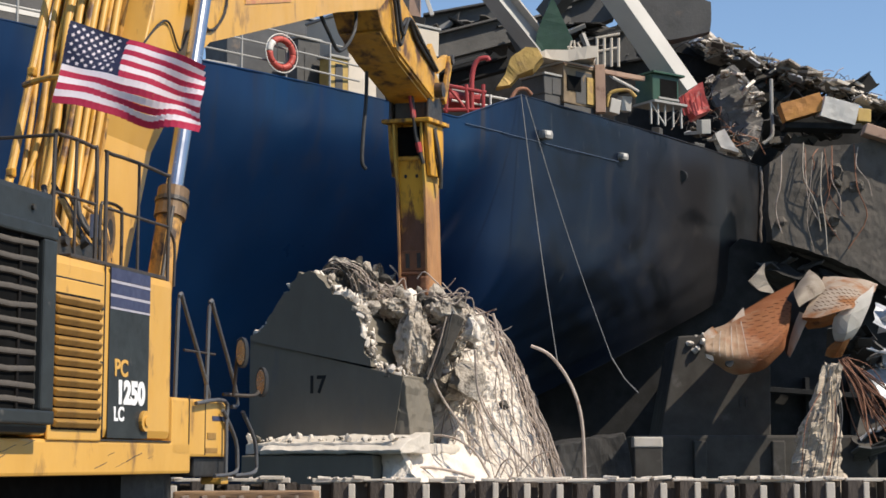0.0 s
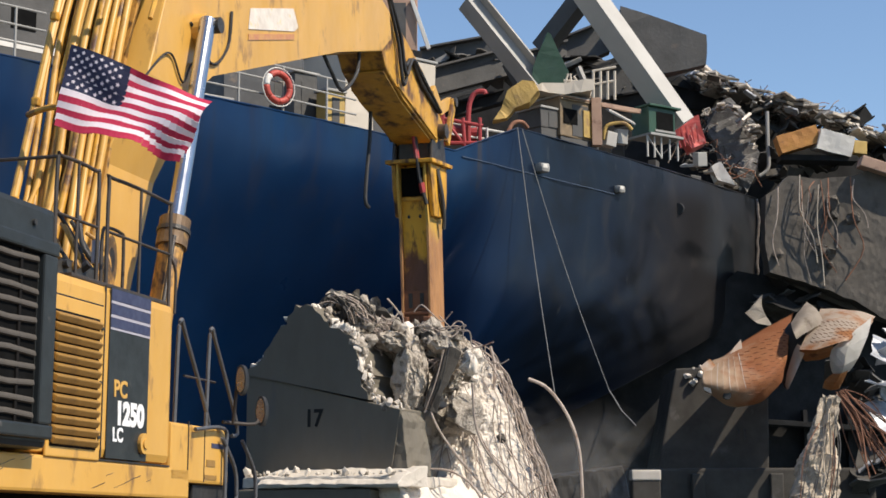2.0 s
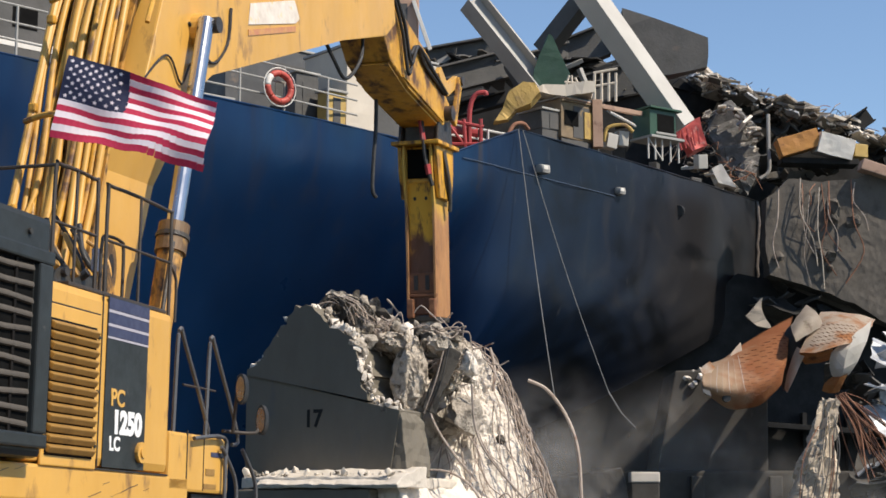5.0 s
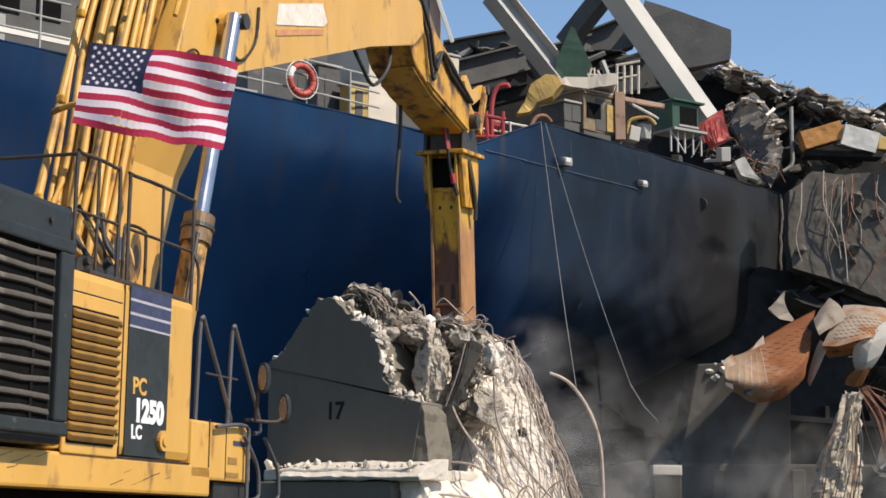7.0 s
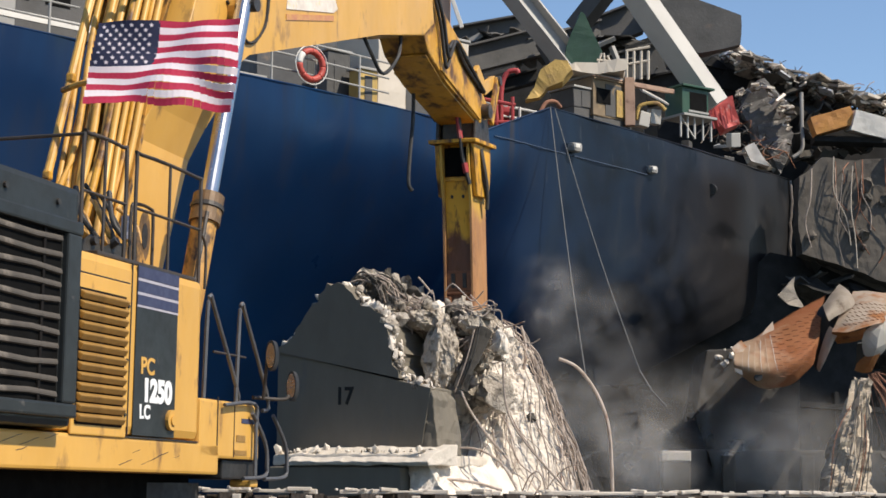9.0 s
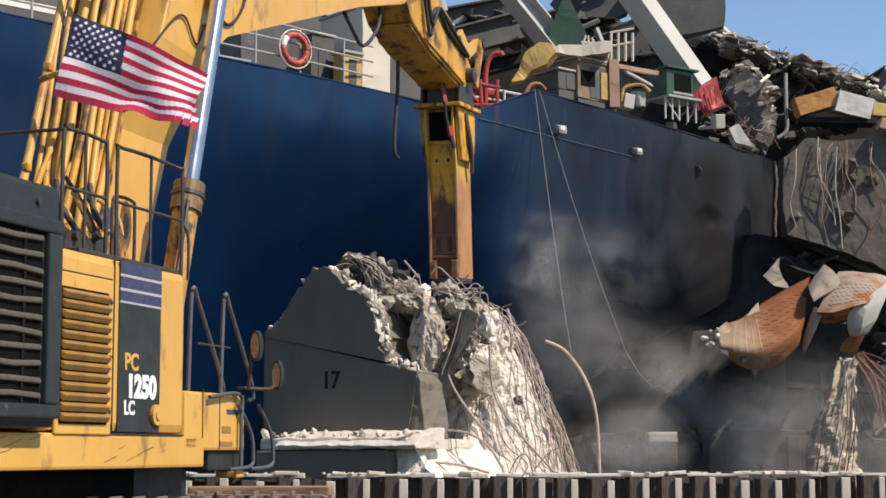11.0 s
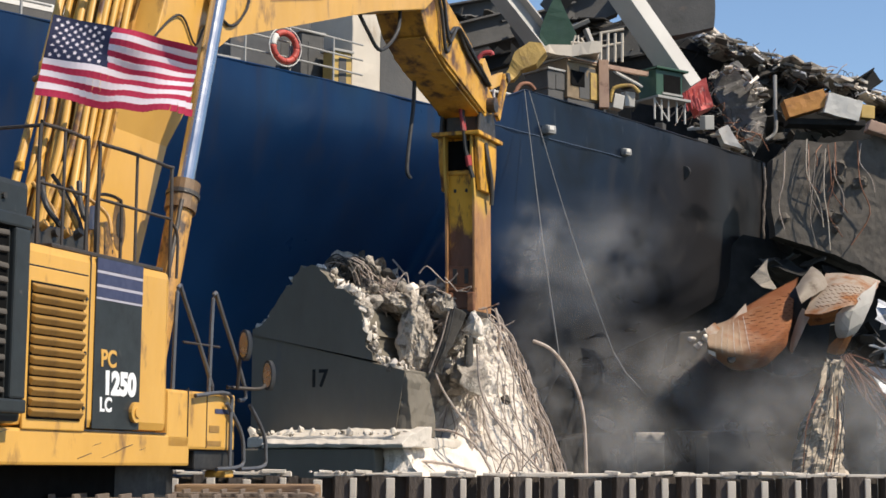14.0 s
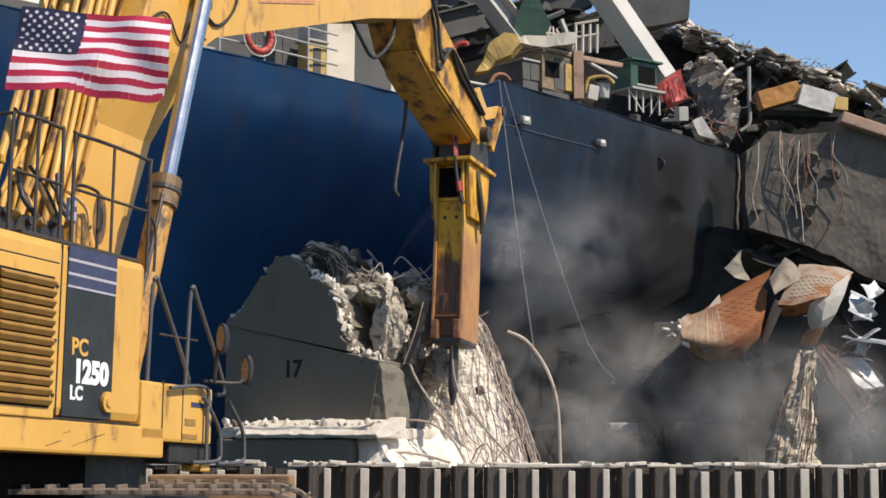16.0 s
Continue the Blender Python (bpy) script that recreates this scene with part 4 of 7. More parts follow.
    rail([(1.1, 0.3, 4.35), (1.12, 0.42, 4.2), (1.12, 0.42, 3.75)], 0.016)
    part("deck_edge", box((0.5, 2.0, 0.04), (1.15, -1.35, 3.745), 0.01), RAIL_BROWN, exc)
    # valves, lines and brackets at the boom's foot
    part("valve_block", box((0.35, 0.5, 0.42), (0.42, -0.75, 3.92), 0.03), STEEL_DARK, exc, "greasy dark valve block")
    part("bracket", slab([(-0.5, 3.7), (-0.42, 4.25), (-0.2, 4.3), (0.0, 3.95), (0.05, 3.7)], 0.05, "x", 0.01, 0.62), CYLINDER, exc, "worn brown bracket")
    part("pump_cover", weathered(box((1.3, 1.5, 0.34), (0.2, -1.6, 3.9), 0.03), 2, 0.02, 0.01), STEEL_DARK, exc, "greasy dark pump cover")
    for i in range(6):
        part("fitting", tube([(0.78, -2.1 + 0.2 * i, 3.98), (0.9, -2.1 + 0.2 * i, 4.0 + 0.03 * (i % 3))], 0.045, 10), STEEL_DARK if i % 2 else CYLINDER, exc, "oily pipe fitting")
    part("filter", tube([(0.62, -0.42, 4.18), (0.62, -0.42, 4.42)], 0.055, 12), DECAL_LILAC, exc, "small pale filter")
    for i in range(7):
        y = -1.0 + i * 0.17
        part("line", tube(bend([(0.5, y, 3.7), (0.52 + 0.05 * (i % 3), y + 0.06, 4.0), (0.42, y + 0.16 * (-1) ** i, 4.3 + 0.05 * (i % 4)), (0.25, y, 4.6 + 0.07 * (i % 3))], 5), 0.022 + 0.008 * (i % 2), 8), BLACK if i % 3 else CYLINDER, exc, "black hydraulic line")
    rail([(0.85, -0.75, 3.75), (0.85, -0.75, 4.4), (0.85, -0.65, 4.5), (0.85, -0.35, 4.5), (0.85, -0.28, 4.4), (0.85, -0.28, 3.75)], 0.018)
    for y in (0.0, 0.78):
        rail([(1.4, y - 0.1, 2.55), (1.4, y - 0.06, 3.45), (1.4, y + 0.0, 3.62), (1.4, y + 0.1, 3.5), (1.4, y + 0.75, 2.62), (1.4, y + 0.6, 2.5)], 0.022)
    rail([(1.4, 0.1, 3.05), (1.4, 0.9, 3.05)], 0.012)
    rail([(1.5, 0.2, 2.5), (1.5, 0.95, 2.55), (1.5, 1.0, 2.3), (1.5, 1.0, 1.75)], 0.022)
    for y in (0.9, 1.45):
        rail([(1.5, y, 2.45), (1.5, y + 0.35, 2.15), (1.5, y + 0.42, 1.9), (1.5, y + 0.35, 1.78), (1.5, y - 0.2, 1.75)], 0.022)
    # mirrors
    for y, z in ((1.42, 2.77), (0.84, 3.06)):
        mir = part("mirror", tube([(1.74, y - 0.04, z), (1.74, y - 0.03, z), (1.74, y + 0.05, z)], 0.165, 24), BLACK, exc, "oval mirror in a black shell")
        glass = part("mirror_glass", tube([(1.74, y - 0.05, z), (1.74, y - 0.042, z)], 0.135, 24), CHROME, mir)
        for ob in (mir, glass):
            ob.data.transform(Matrix.Translation((1.74, 0, z)) @ Matrix.Diagonal((0.36, 1, 1.0, 1)) @ Matrix.Translation((-1.74, 0, -z)))
    rail([(1.5, 0.9, 2.62), (1.7, 1.3, 2.62), (1.7, 1.42, 2.72)], 0.02)
    rail([(1.6, 0.95, 2.6), (1.7, 0.84, 3.2)], 0.02)


excavator_body()


def excavator_boom():
    shell = slab([(-0.45, 0.0), (-0.1, -0.45), (0.45, -0.3), (0.75, 0.9), (1.68, 3.45), (1.86, 3.72), (2.2, 3.95), (6.9, 5.55), (9.0, 6.15), (9.5, 6.5), (9.4, 6.95), (8.7, 7.1),
                              (4.0, 6.6), (2.2, 6.0), (1.0, 5.0), (0.1, 2.6)], 0.95, "x", 0.03)
    for z in (0.6, 1.6, 2.4, 2.8, 3.2, 3.5):
        bmesh.ops.bisect_plane(shell, geom=shell.verts[:] + shell.edges[:] + shell.faces[:], plane_co=(0, 0, z), plane_no=(0, 0, 1))
    # narrow at the foot, flaring to full width at the knee
    for v in shell.verts:
        if v.co.x > 0:
            k = min(1.0, max(0.0, (3.5 - v.co.z) / 1.2))
            v.co.x -= 0.33 * k * k * (3 - 2 * k)
    boom = part("boom", shell, YELLOW, exc, m=pose(0, *FOOT))
    part("boom_boss", tube([(-0.58, 1.75, 4.35), (0.62, 1.75, 4.35)], 0.22, 20), YELLOW, boom, "pin boss of the lift cylinder")
    part("boom_pin", tube([(0.62, 1.7, 4.4), (0.8, 1.7, 4.4)], 0.10, 16), STEEL_DARK, boom)
    part("badge", slab([(3.3, 4.85), (3.35, 5.15), (4.9, 5.62), (5.1, 5.4), (4.95, 5.3)], 0.01, "x", 0, 0.482), FADED_MARK, boom, "pale worn maker's mark")
    part("badge_bar", slab([(3.3, 4.70), (3.3, 4.78), (4.95, 5.26), (4.95, 5.18)], 0.01, "x", 0, 0.482), BROWN_MARK, boom, "faded reddish bar")
    # greasy lubrication hole low on the flank
    for name, r, x, mt, label in (("grease_ring", 0.17, 0.149, GLAND, "brown grease round the hole"), ("foot_hole", 0.085, 0.155, BLACK, "dark oval hole")):
        ring = tube([(0.10, 0.33, 0), (x, 0.33, 0)], r, 20)
        bmesh.ops.scale(ring, vec=(1, 0.8, 1.7), verts=ring.verts, space=Matrix.Translation((0, -0.33, 0)))
        bmesh.ops.translate(ring, vec=(0, 0, 1.33), verts=ring.verts)
        part(name, ring, mt, boom, label)
    # hose bundle on the back of the boom
    rnd = random.Random(3)
    for i in range(19):
        x = -0.60 + (i % 10) * 0.082
        d = 0.03 + (0.13 if i >= 10 else 0) + rnd.uniform(0, 0.06)
        mess = 0.03 if i < 10 else 0.09
        pts = [(x, -0.58 - d + rnd.uniform(-0.1, 0.1), 0.2), (x + rnd.uniform(-mess, mess), -0.36 - d, 1.2), (x + rnd.uniform(-mess, mess), 0.0 - d, 2.3), (x + rnd.uniform(-mess, mess), 0.40 - d, 3.8),
               (x, 0.85 - d, 5.0), (x, 1.5 - d, 6.2)]
        # every fourth hose takes a darker yellow for the bundle's shaded gaps
        part("hose", tube(bend(pts, 6), rnd.uniform(0.036, 0.05), 8), YELLOW if i % 4 else YELLOW_WORN, boom, "yellow-sleeved hydraulic hose", True)
    # brown plate added behind the hoses, painting the shadow between them
    bed = slab([(-0.56, 0.2), (-0.34, 1.2), (0.02, 2.3), (0.42, 3.8), (0.88, 5.0), (1.5, 6.2), (1.56, 6.2), (0.94, 5.0), (0.48, 3.8), (0.08, 2.3), (-0.28, 1.2), (-0.50, 0.2)], 0.82, "x", 0, -0.21)
    part("hose_bed", bed, CYLINDER, boom, "brown plate added for the shadow between the hoses")
    for z, y in ((2.9, -0.28), (4.4, 0.2)):
        part("hose_clamp", tube(bend([(-0.62, y, z), (-0.3, y - 0.12, z + 0.03), (0.05, y - 0.14, z + 0.02), (0.22, y, z)], 5), 0.035, 8), YELLOW_WORN, boom)
    part("guard_pipe", tube([(-0.66, -0.85, 0.6), (-0.66, 0.75, 5.6)], 0.05, 10), YELLOW, boom, "straight yellow pipe beside the hoses")
    for z, y in ((1.9, -0.6), (3.1, -0.22), (4.2, 0.12)):
        part("bracket", box((0.09, 0.09, 0.1), (-0.64, y + 0.14, z), 0.02), YELLOW_WORN, boom)
    for x in (-0.45, 0.52):
        part("pipe", tube(bend([(x, 0.35, 4.1), (x, 0.9, 5.2), (x, 1.6, 5.9)], 4), 0.03, 8), YELLOW_WORN, boom)
    part("cable", tube(bend([(0.49, 0.2, 3.3), (0.5, 0.7, 3.75), (0.5, 1.0, 3.85), (0.5, 1.3, 3.6), (0.5, 1.55, 3.9), (0.5, 1.9, 3.8)], 5), 0.014, 6), BLACK, boom, "thin black cable")
    part("cable", tube(bend([(0.49, 1.5, 4.4), (0.5, 2.1, 4.05), (0.5, 2.6, 4.4), (0.5, 2.7, 4.9)], 5), 0.02, 6), BLACK, boom, "thin black cable")
    for i, (y0, s) in enumerate(((6.5, 0.42),)):
        part("hose_loop", tube(bend([(0.3, y0, 5.55), (0.35, y0 + 0.35, 5.55 - s * 0.7), (0.35, y0 + 0.9, 5.5 - s), (0.35, y0 + 1.6, 5.75 - s * 0.4), (0.3, y0 + 1.8, 6.2)], 6), 0.03, 8), BLACK, boom, "looped black hose")
    return boom


def excavator_stick():
    """The stick: its wrist pin at the origin, running back and up to the boom."""
    stick = part("stick", slab([(0.25, -0.05), (0.2, 0.28), (-1.2, 0.62), (-3.1, 0.75), (-3.9, 0.5), (-3.95, 0.1), (-3.2, -0.35), (-2.2, -0.42), (-0.1, -0.28)], 0.8, "x", 0.03), YELLOW_WORN, exc)
    part("wear_plate", slab([(-0.1, -0.30), (-2.2, -0.44), (-3.2, -0.37), (-3.2, -0.40), (-2.2, -0.47), (-0.1, -0.33)], 0.7, "x", 0), YELLOW_WORN, stick, "worn underside plate")
    for x in (-0.3, 0.3):
        part("stiffener", box((0.04, 2.4, 0.05), (x * 1.38, -1.4, -0.22), 0.01, pose(0, 0, 0, 3)), YELLOW_WORN, stick)
    part("cylinder", tube([(0.0, -3.0, 1.05), (0.0, -1.35, 0.85)], 0.16, 18), YELLOW, stick, "tipping cylinder")
    part("piston_rod", tube([(0.0, -1.35, 0.85), (0.0, -0.35, 0.72)], 0.08, 14), CHROME, stick)
    for x in (-0.34, 0.34):
        part("link", slab([(-0.5, 0.6), (-0.38, 0.78), (0.08, 0.60), (0.64, 1.04), (0.80, 1.0), (0.76, 0.86), (0.14, 0.40), (-0.2, 0.40)], 0.1, "x", 0.02, x), YELLOW, stick, "pale worn tilt link")
        part("side_link", slab([(0.62, 1.0), (0.80, 0.98), (0.54, -0.05), (0.36, -0.02)], 0.08, "x", 0.02, x * 1.25), YELLOW_WORN, stick, "worn side link")
    for i, x in enumerate((0.43, 0.47, 0.44)):
        part("hose", tube(bend([(x, -3.6, 0.9), (x + 0.03, -2.9, 0.6 - 0.15 * i), (x + 0.05, -2.5, 0.1 - 0.2 * i), (x + 0.02, -2.1, 0.4), (x, -1.4, 0.5 - 0.1 * i), (x, -0.2, 0.3)], 6), 0.032, 8), BLACK, stick, "black hydraulic hose")
    part("hose", tube(bend([(-0.3, -1.9, -0.35), (-0.32, -1.75, -0.9), (-0.34, -1.7, -1.6), (-0.34, -1.65, -2.05), (-0.3, -1.55, -2.15)], 6), 0.035, 8), BLACK, stick, "hanging black hose end")
    part("pin", tube([(-0.55, 0, 0), (0.55, 0, 0)], 0.14, 18), STEEL_DARK, stick)
    part("link_pin", tube([(-0.5, 0.70, 0.95), (0.5, 0.70, 0.95)], 0.09, 16), STEEL_DARK, stick)
    return stick


def excavator_hammer():
    """The breaker hangs from the wrist pin at the origin."""
    ham = part("hammer", slab([(-0.46, -0.62), (0.46, -0.62), (0.44, -1.0), (0.29, -1.9), (0.29, -2.7), (0.34, -3.2), (0.34, -3.62), (-0.34, -3.62), (-0.34, -3.2), (-0.29, -2.7), (-0.29, -1.9), (-0.44, -1.0)], 0.62, "y", 0.03), HAMMER_BODY, exc, "breaker housing of worn yellow over rusty steel")
    # side plates, proud, narrow waist, flared top
    for x in (-1, 1):
        part("side_plate", slab([(-0.46, -0.6), (0.46, -0.6), (0.46, -1.0), (0.36, -1.7), (0.36, -3.66), (-0.36, -3.66), (-0.36, -1.7), (-0.46, -1.0)], 0.06, "x", 0.012, x * 0.335), HAMMER_SIDE_LIT, ham, "worn rusty side plate, painted brighter as the sunlit flank")
        part("shoulder", slab([(-0.44, -0.62), (0.44, -0.62), (0.40, -1.05), (0.30, -1.55), (-0.30, -1.55), (-0.40, -1.05)], 0.10, "x", 0.02, x * 0.44), HAMMER_PAINT, ham, "yellow flared shoulder")
        part("ear", slab([(-0.25, 0.22), (0.25, 0.22), (0.38, -0.55), (-0.38, -0.55)], 0.09, "x", 0.03, x * 0.46), STEEL_DARK, ham, "black mounting ear")
    part("coupler", weathered(box((0.80, 0.66, 0.46), (0, 0.05, -0.32), 0.05), 2, 0.02, 0.01), STEEL_DARK, ham, "greasy black coupler block")
    part("top_plate", box((1.18, 1.1, 0.07), (0, 0, -0.58), 0.015), HAMMER_PAINT, ham, "yellow top plate")
    part("window", box((0.66, 0.02, 0.52), (0, -0.315, -0.93), 0.01), SHADE_BLACK, ham, "dark opening in the housing")
    part("cross_plate", box((0.74, 0.05, 0.06), (0, -0.31, -1.24), 0.01), HAMMER_PAINT, ham)
    part("lower_window", box((0.62, 0.03, 0.36), (0, -0.31, -3.05), 0.01), HAMMER_RUST, ham)
    for x in (-0.14, 0.14):
        part("slot", box((0.09, 0.02, 0.26), (x, -0.335, -3.05), 0.0), BLACK, ham, "dark slot")
        part("bolt_hole", tube([(x, -0.32, -1.55), (x, -0.30, -1.55)], 0.035, 10), BLACK, ham)
    part("lip", box((0.74, 0.06, 0.05), (0, -0.32, -3.27), 0.01), HAMMER_RUST, ham)
    for x in (-0.27, 0.27):
        part("claw", box((0.17, 0.16, 0.34), (x, -0.32, -3.5), 0.03), HAMMER_RUST, ham)
    part("base_ring", box((0.72, 0.66, 0.12), (0, 0, -3.68), 0.03), STEEL_DARK, ham)
    part("chisel", tube([(0, 0, -3.6), (0, 0, -4.35), (0, 0, -4.5)], 0.10, 16), STEEL_DARK, ham, "dark steel chisel")
    part("chisel_tip", tube([(0, 0, -4.5), (0, 0, -4.75)], 0.10, 16, None, 0.35), STEEL_DARK, ham)
    part("feed_hose", tube(bend([(0.05, -0.45, 0.35), (0.15, -0.5, -0.1), (0.2, -0.52, -0.5), (0.24, -0.5, -0.9), (0.36, -0.42, -1.35)], 6), 0.045, 10), BLACK, ham)
    part("hose_sleeve", tube([(0.12, -0.5, -0.1), (0.2, -0.52, -0.55)], 0.06, 10), RED, ham, "red hose sleeve")
    part("hose_sleeve", tube([(0.27, -0.48, -0.98), (0.3, -0.46, -1.15)], 0.07, 10), RED, ham, "red hose sleeve")
    part("side_hose", tube(bend([(0.5, -0.1, -0.7), (0.56, -0.05, -1.1), (0.54, 0.1, -1.5), (0.5, 0.15, -1.75)], 5), 0.05, 8), STEEL_DARK, ham)
    for ob in (ham, *ham.children):
        ob.data.transform(Matrix.Diagonal((0.77, 1.25, 1.03, 1)))
    return ham


boom, stick, hammer = excavator_boom(), excavator_stick(), excavator_hammer()
lift = part("lift_cylinder", tube([(0, 0, -0.3), (0, 0, 2.0), (0, 0, 2.02), (0, 0, 2.3)], 0.145, 20), CYLINDER, exc, "worn yellow lift cylinder")
part("gland", tube([(0, 0, 1.95), (0, 0, 2.3)], 0.18, 20), GLAND, lift, "oily brown gland")
part("gland_ring", tube([(0, 0, 2.12), (0, 0, 2.17)], 0.195, 20), STEEL_DARK, lift)
part("line", tube([(0.12, -0.2, 0.0), (0.12, -0.2, 2.0)], 0.025, 8), STEEL_DARK, lift)
rod = part("lift_rod", tube([(0, 0, -3.2), (0, 0, 0)], 0.10, 20), CHROME, exc, "bright chrome piston rod")

# ---- crawler tracks ----
tracks = thing("crawler_undercarriage", "muddy crawler undercarriage with steel track shoes", "undercarriage", m=pose(BASE[0], BASE[1], 0, 0, 0, -87))
# frame, ring and sides are black, painting in the shade beneath the machine
part("track_frame", box((3.0, 3.6, 0.8), (0, 0, 0.95), 0.1), BLACK, tracks)
part("slew_ring", tube([(0, 0, 1.3), (0, 0, 1.79)], 1.2, 40), BLACK, tracks)
shoe = box((0.70, 0.22, 0.05), (0, 0, 0), 0.008)
box((0.70, 0.03, 0.05), (0, 0, 0.04), 0.006, None, shoe)
first = None
for sx in (-1.75, 1.75):
    part("track_side", box((0.5, 5.2, 0.8), (sx, 0, 0.75), 0.15), BLACK, tracks)
    n = 66
    half, r = 2.45, 0.68
    length = 4 * half + math.tau * r
    for i in range(n):
        s = i / n * length
        if s < 2 * half:
            m = pose(sx, -half + s, 2 * r + 0.1)
        elif s < 2 * half + math.pi * r:
            a = (s - 2 * half) / r
            m = pose(sx, half + math.sin(a) * r, r + 0.1 + math.cos(a) * r, -math.degrees(a))
        elif s < 4 * half + math.pi * r:
            m = pose(sx, half - (s - 2 * half - math.pi * r), 0.1, 180)
        else:
            a = (s - 4 * half - math.pi * r) / r
            m = pose(sx, -half - math.sin(a) * r, r + 0.1 - math.cos(a) * r, 180 - math.degrees(a))
        if first is None:
            first = part("track_shoe", shoe, TRACK, tracks, m=m)
        else:
            ob = new("track_shoe", first.data)
            ob.parent, ob.matrix_basis = tracks, m


# ---- wreck materials ----
GIRDER_DARK = surface("dark_girder_steel", (0.055, 0.054, 0.052), (0.09, 0.085, 0.08), 0.8, 0.7, 0.1, 0.12, 14, (0.13, 0.10, 0.08), 0.3, 1.5)
# near black, for black girders and for shade painted under the stem
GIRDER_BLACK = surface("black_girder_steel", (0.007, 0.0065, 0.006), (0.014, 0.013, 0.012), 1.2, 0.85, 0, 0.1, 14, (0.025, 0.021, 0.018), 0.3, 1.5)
GIRDER_PALE = surface("pale_grey_girder", (0.32, 0.31, 0.29), (0.26, 0.25, 0.235), 1.0, 0.6, 0, 0.06, 20, (0.22, 0.19, 0.16), 0.25, 2.0)
LEG_PALE = surface("pale_painted_leg", (0.44, 0.42, 0.385), (0.38, 0.36, 0.33), 0.8, 0.6, 0, 0.05, 20, (0.34, 0.30, 0.26), 0.25, 1.6)
ASPHALT = surface("broken_road_deck", (0.09, 0.077, 0.064), (0.12, 0.103, 0.085), 1.0, 0.9, 0, 0.12, 26, (0.05, 0.043, 0.037), 0.5, 0.9)
GREEN = surface("green_paint", (0.012, 0.05, 0.028), (0.016, 0.065, 0.035), 2.0, 0.5, 0, 0.05, 30, (0.05, 0.05, 0.04), 0.3, 3.0)
TARP_GREEN = surface("green_tarpaulin", (0.010, 0.042, 0.026), (0.016, 0.06, 0.036), 2.0, 0.7, 0, 0.1, 20, (0.02, 0.06, 0.04), 0.4, 2.0)
TARP_YELLOW = surface("yellow_tarpaulin", (0.52, 0.34, 0.10), (0.36, 0.23, 0.07), 2.0, 0.75, 0, 0.15, 16, (0.26, 0.17, 0.08), 0.4, 2.0)
HOUSE_YELLOW = surface("faded_yellow_paint", (0.46, 0.31, 0.09), (0.34, 0.22, 0.06), 2.0, 0.65, 0, 0.08, 20, (0.22, 0.13, 0.07), 0.4, 2.0)
BROWN_PAINT = surface("peeling_brown_paint", (0.42, 0.27, 0.19), (0.34, 0.21, 0.15), 2.0, 0.7, 0, 0.1, 25, (0.18, 0.10, 0.07), 0.4, 2.5)
ORANGE = surface("orange_rust_paint", (0.50, 0.23, 0.05), (0.40, 0.17, 0.05), 2.0, 0.7, 0, 0.12, 20, (0.16, 0.08, 0.04), 0.4, 2.0)
COLUMN = surface("tan_broken_concrete", (0.52, 0.43, 0.33), (0.40, 0.33, 0.25), 2.5, 0.9, 0, 0.2, 24, (0.18, 0.14, 0.11), 0.4, 2.5)
RUST_WIRE = surface("rusty_wire", (0.26, 0.12, 0.07), (0.17, 0.08, 0.05), 5.0, 0.8, 0.2, 0.05, 40, vary=0.3)
ROPE = surface("grey_rope", (0.17, 0.17, 0.17), (0.11, 0.11, 0.11), 9.0, 0.9, 0, 0.1, 60)
RUST_PALE = surface("sandy_rust_plate", (0.55, 0.42, 0.31), (0.62, 0.50, 0.40), 1.6, 0.75, 0.05, 0.1, 24, (0.42, 0.20, 0.10), 0.42, 1.3)
GREY_ROLL = surface("pale_grey_steel", (0.48, 0.41, 0.33), (0.38, 0.32, 0.26), 2.0, 0.7, 0.05, 0.12, 20, (0.20, 0.15, 0.11), 0.4, 2.2)
RUST_ORANGE = surface("orange_rust", (0.42, 0.17, 0.05), (0.50, 0.26, 0.11), 2.4, 0.8, 0, 0.15, 24, (0.2, 0.09, 0.05), 0.4, 2.5)
FLAP_RUST = surface("sandy_flap", (0.52, 0.42, 0.33), (0.60, 0.50, 0.40), 1.6, 0.75, 0.05, 0.1, 24, (0.44, 0.19, 0.07), 0.58, 1.1)
CREAM = surface("cream_paint", (0.56, 0.49, 0.40), (0.48, 0.42, 0.34), 1.5, 0.55, 0, 0.05, 30, (0.33, 0.24, 0.16), 0.35, 1.8, (1, 1, 0.3))
HOUSE_GREY = surface("dark_house_paint", (0.05, 0.052, 0.055), (0.08, 0.08, 0.082), 1.6, 0.6, 0, 0.05, 30, (0.16, 0.12, 0.09), 0.35, 2.2)
ROCK = surface("slate_grey_concrete", (0.085, 0.082, 0.08), (0.17, 0.16, 0.15), 2.4, 0.85, 0, 0.25, 14, (0.46, 0.42, 0.38), 0.46, 2.6)
SLOT_DARK = surface("dark_slot", (0.20, 0.085, 0.045), (0.14, 0.06, 0.035), 3.0, 0.9, 0, 0)
FOIL = surface("torn_pale_sheet", (0.45, 0.46, 0.48), (0.30, 0.31, 0.33), 3.0, 0.5, 0.3, 0.15, 12, (0.12, 0.11, 0.11), 0.4, 2.5)


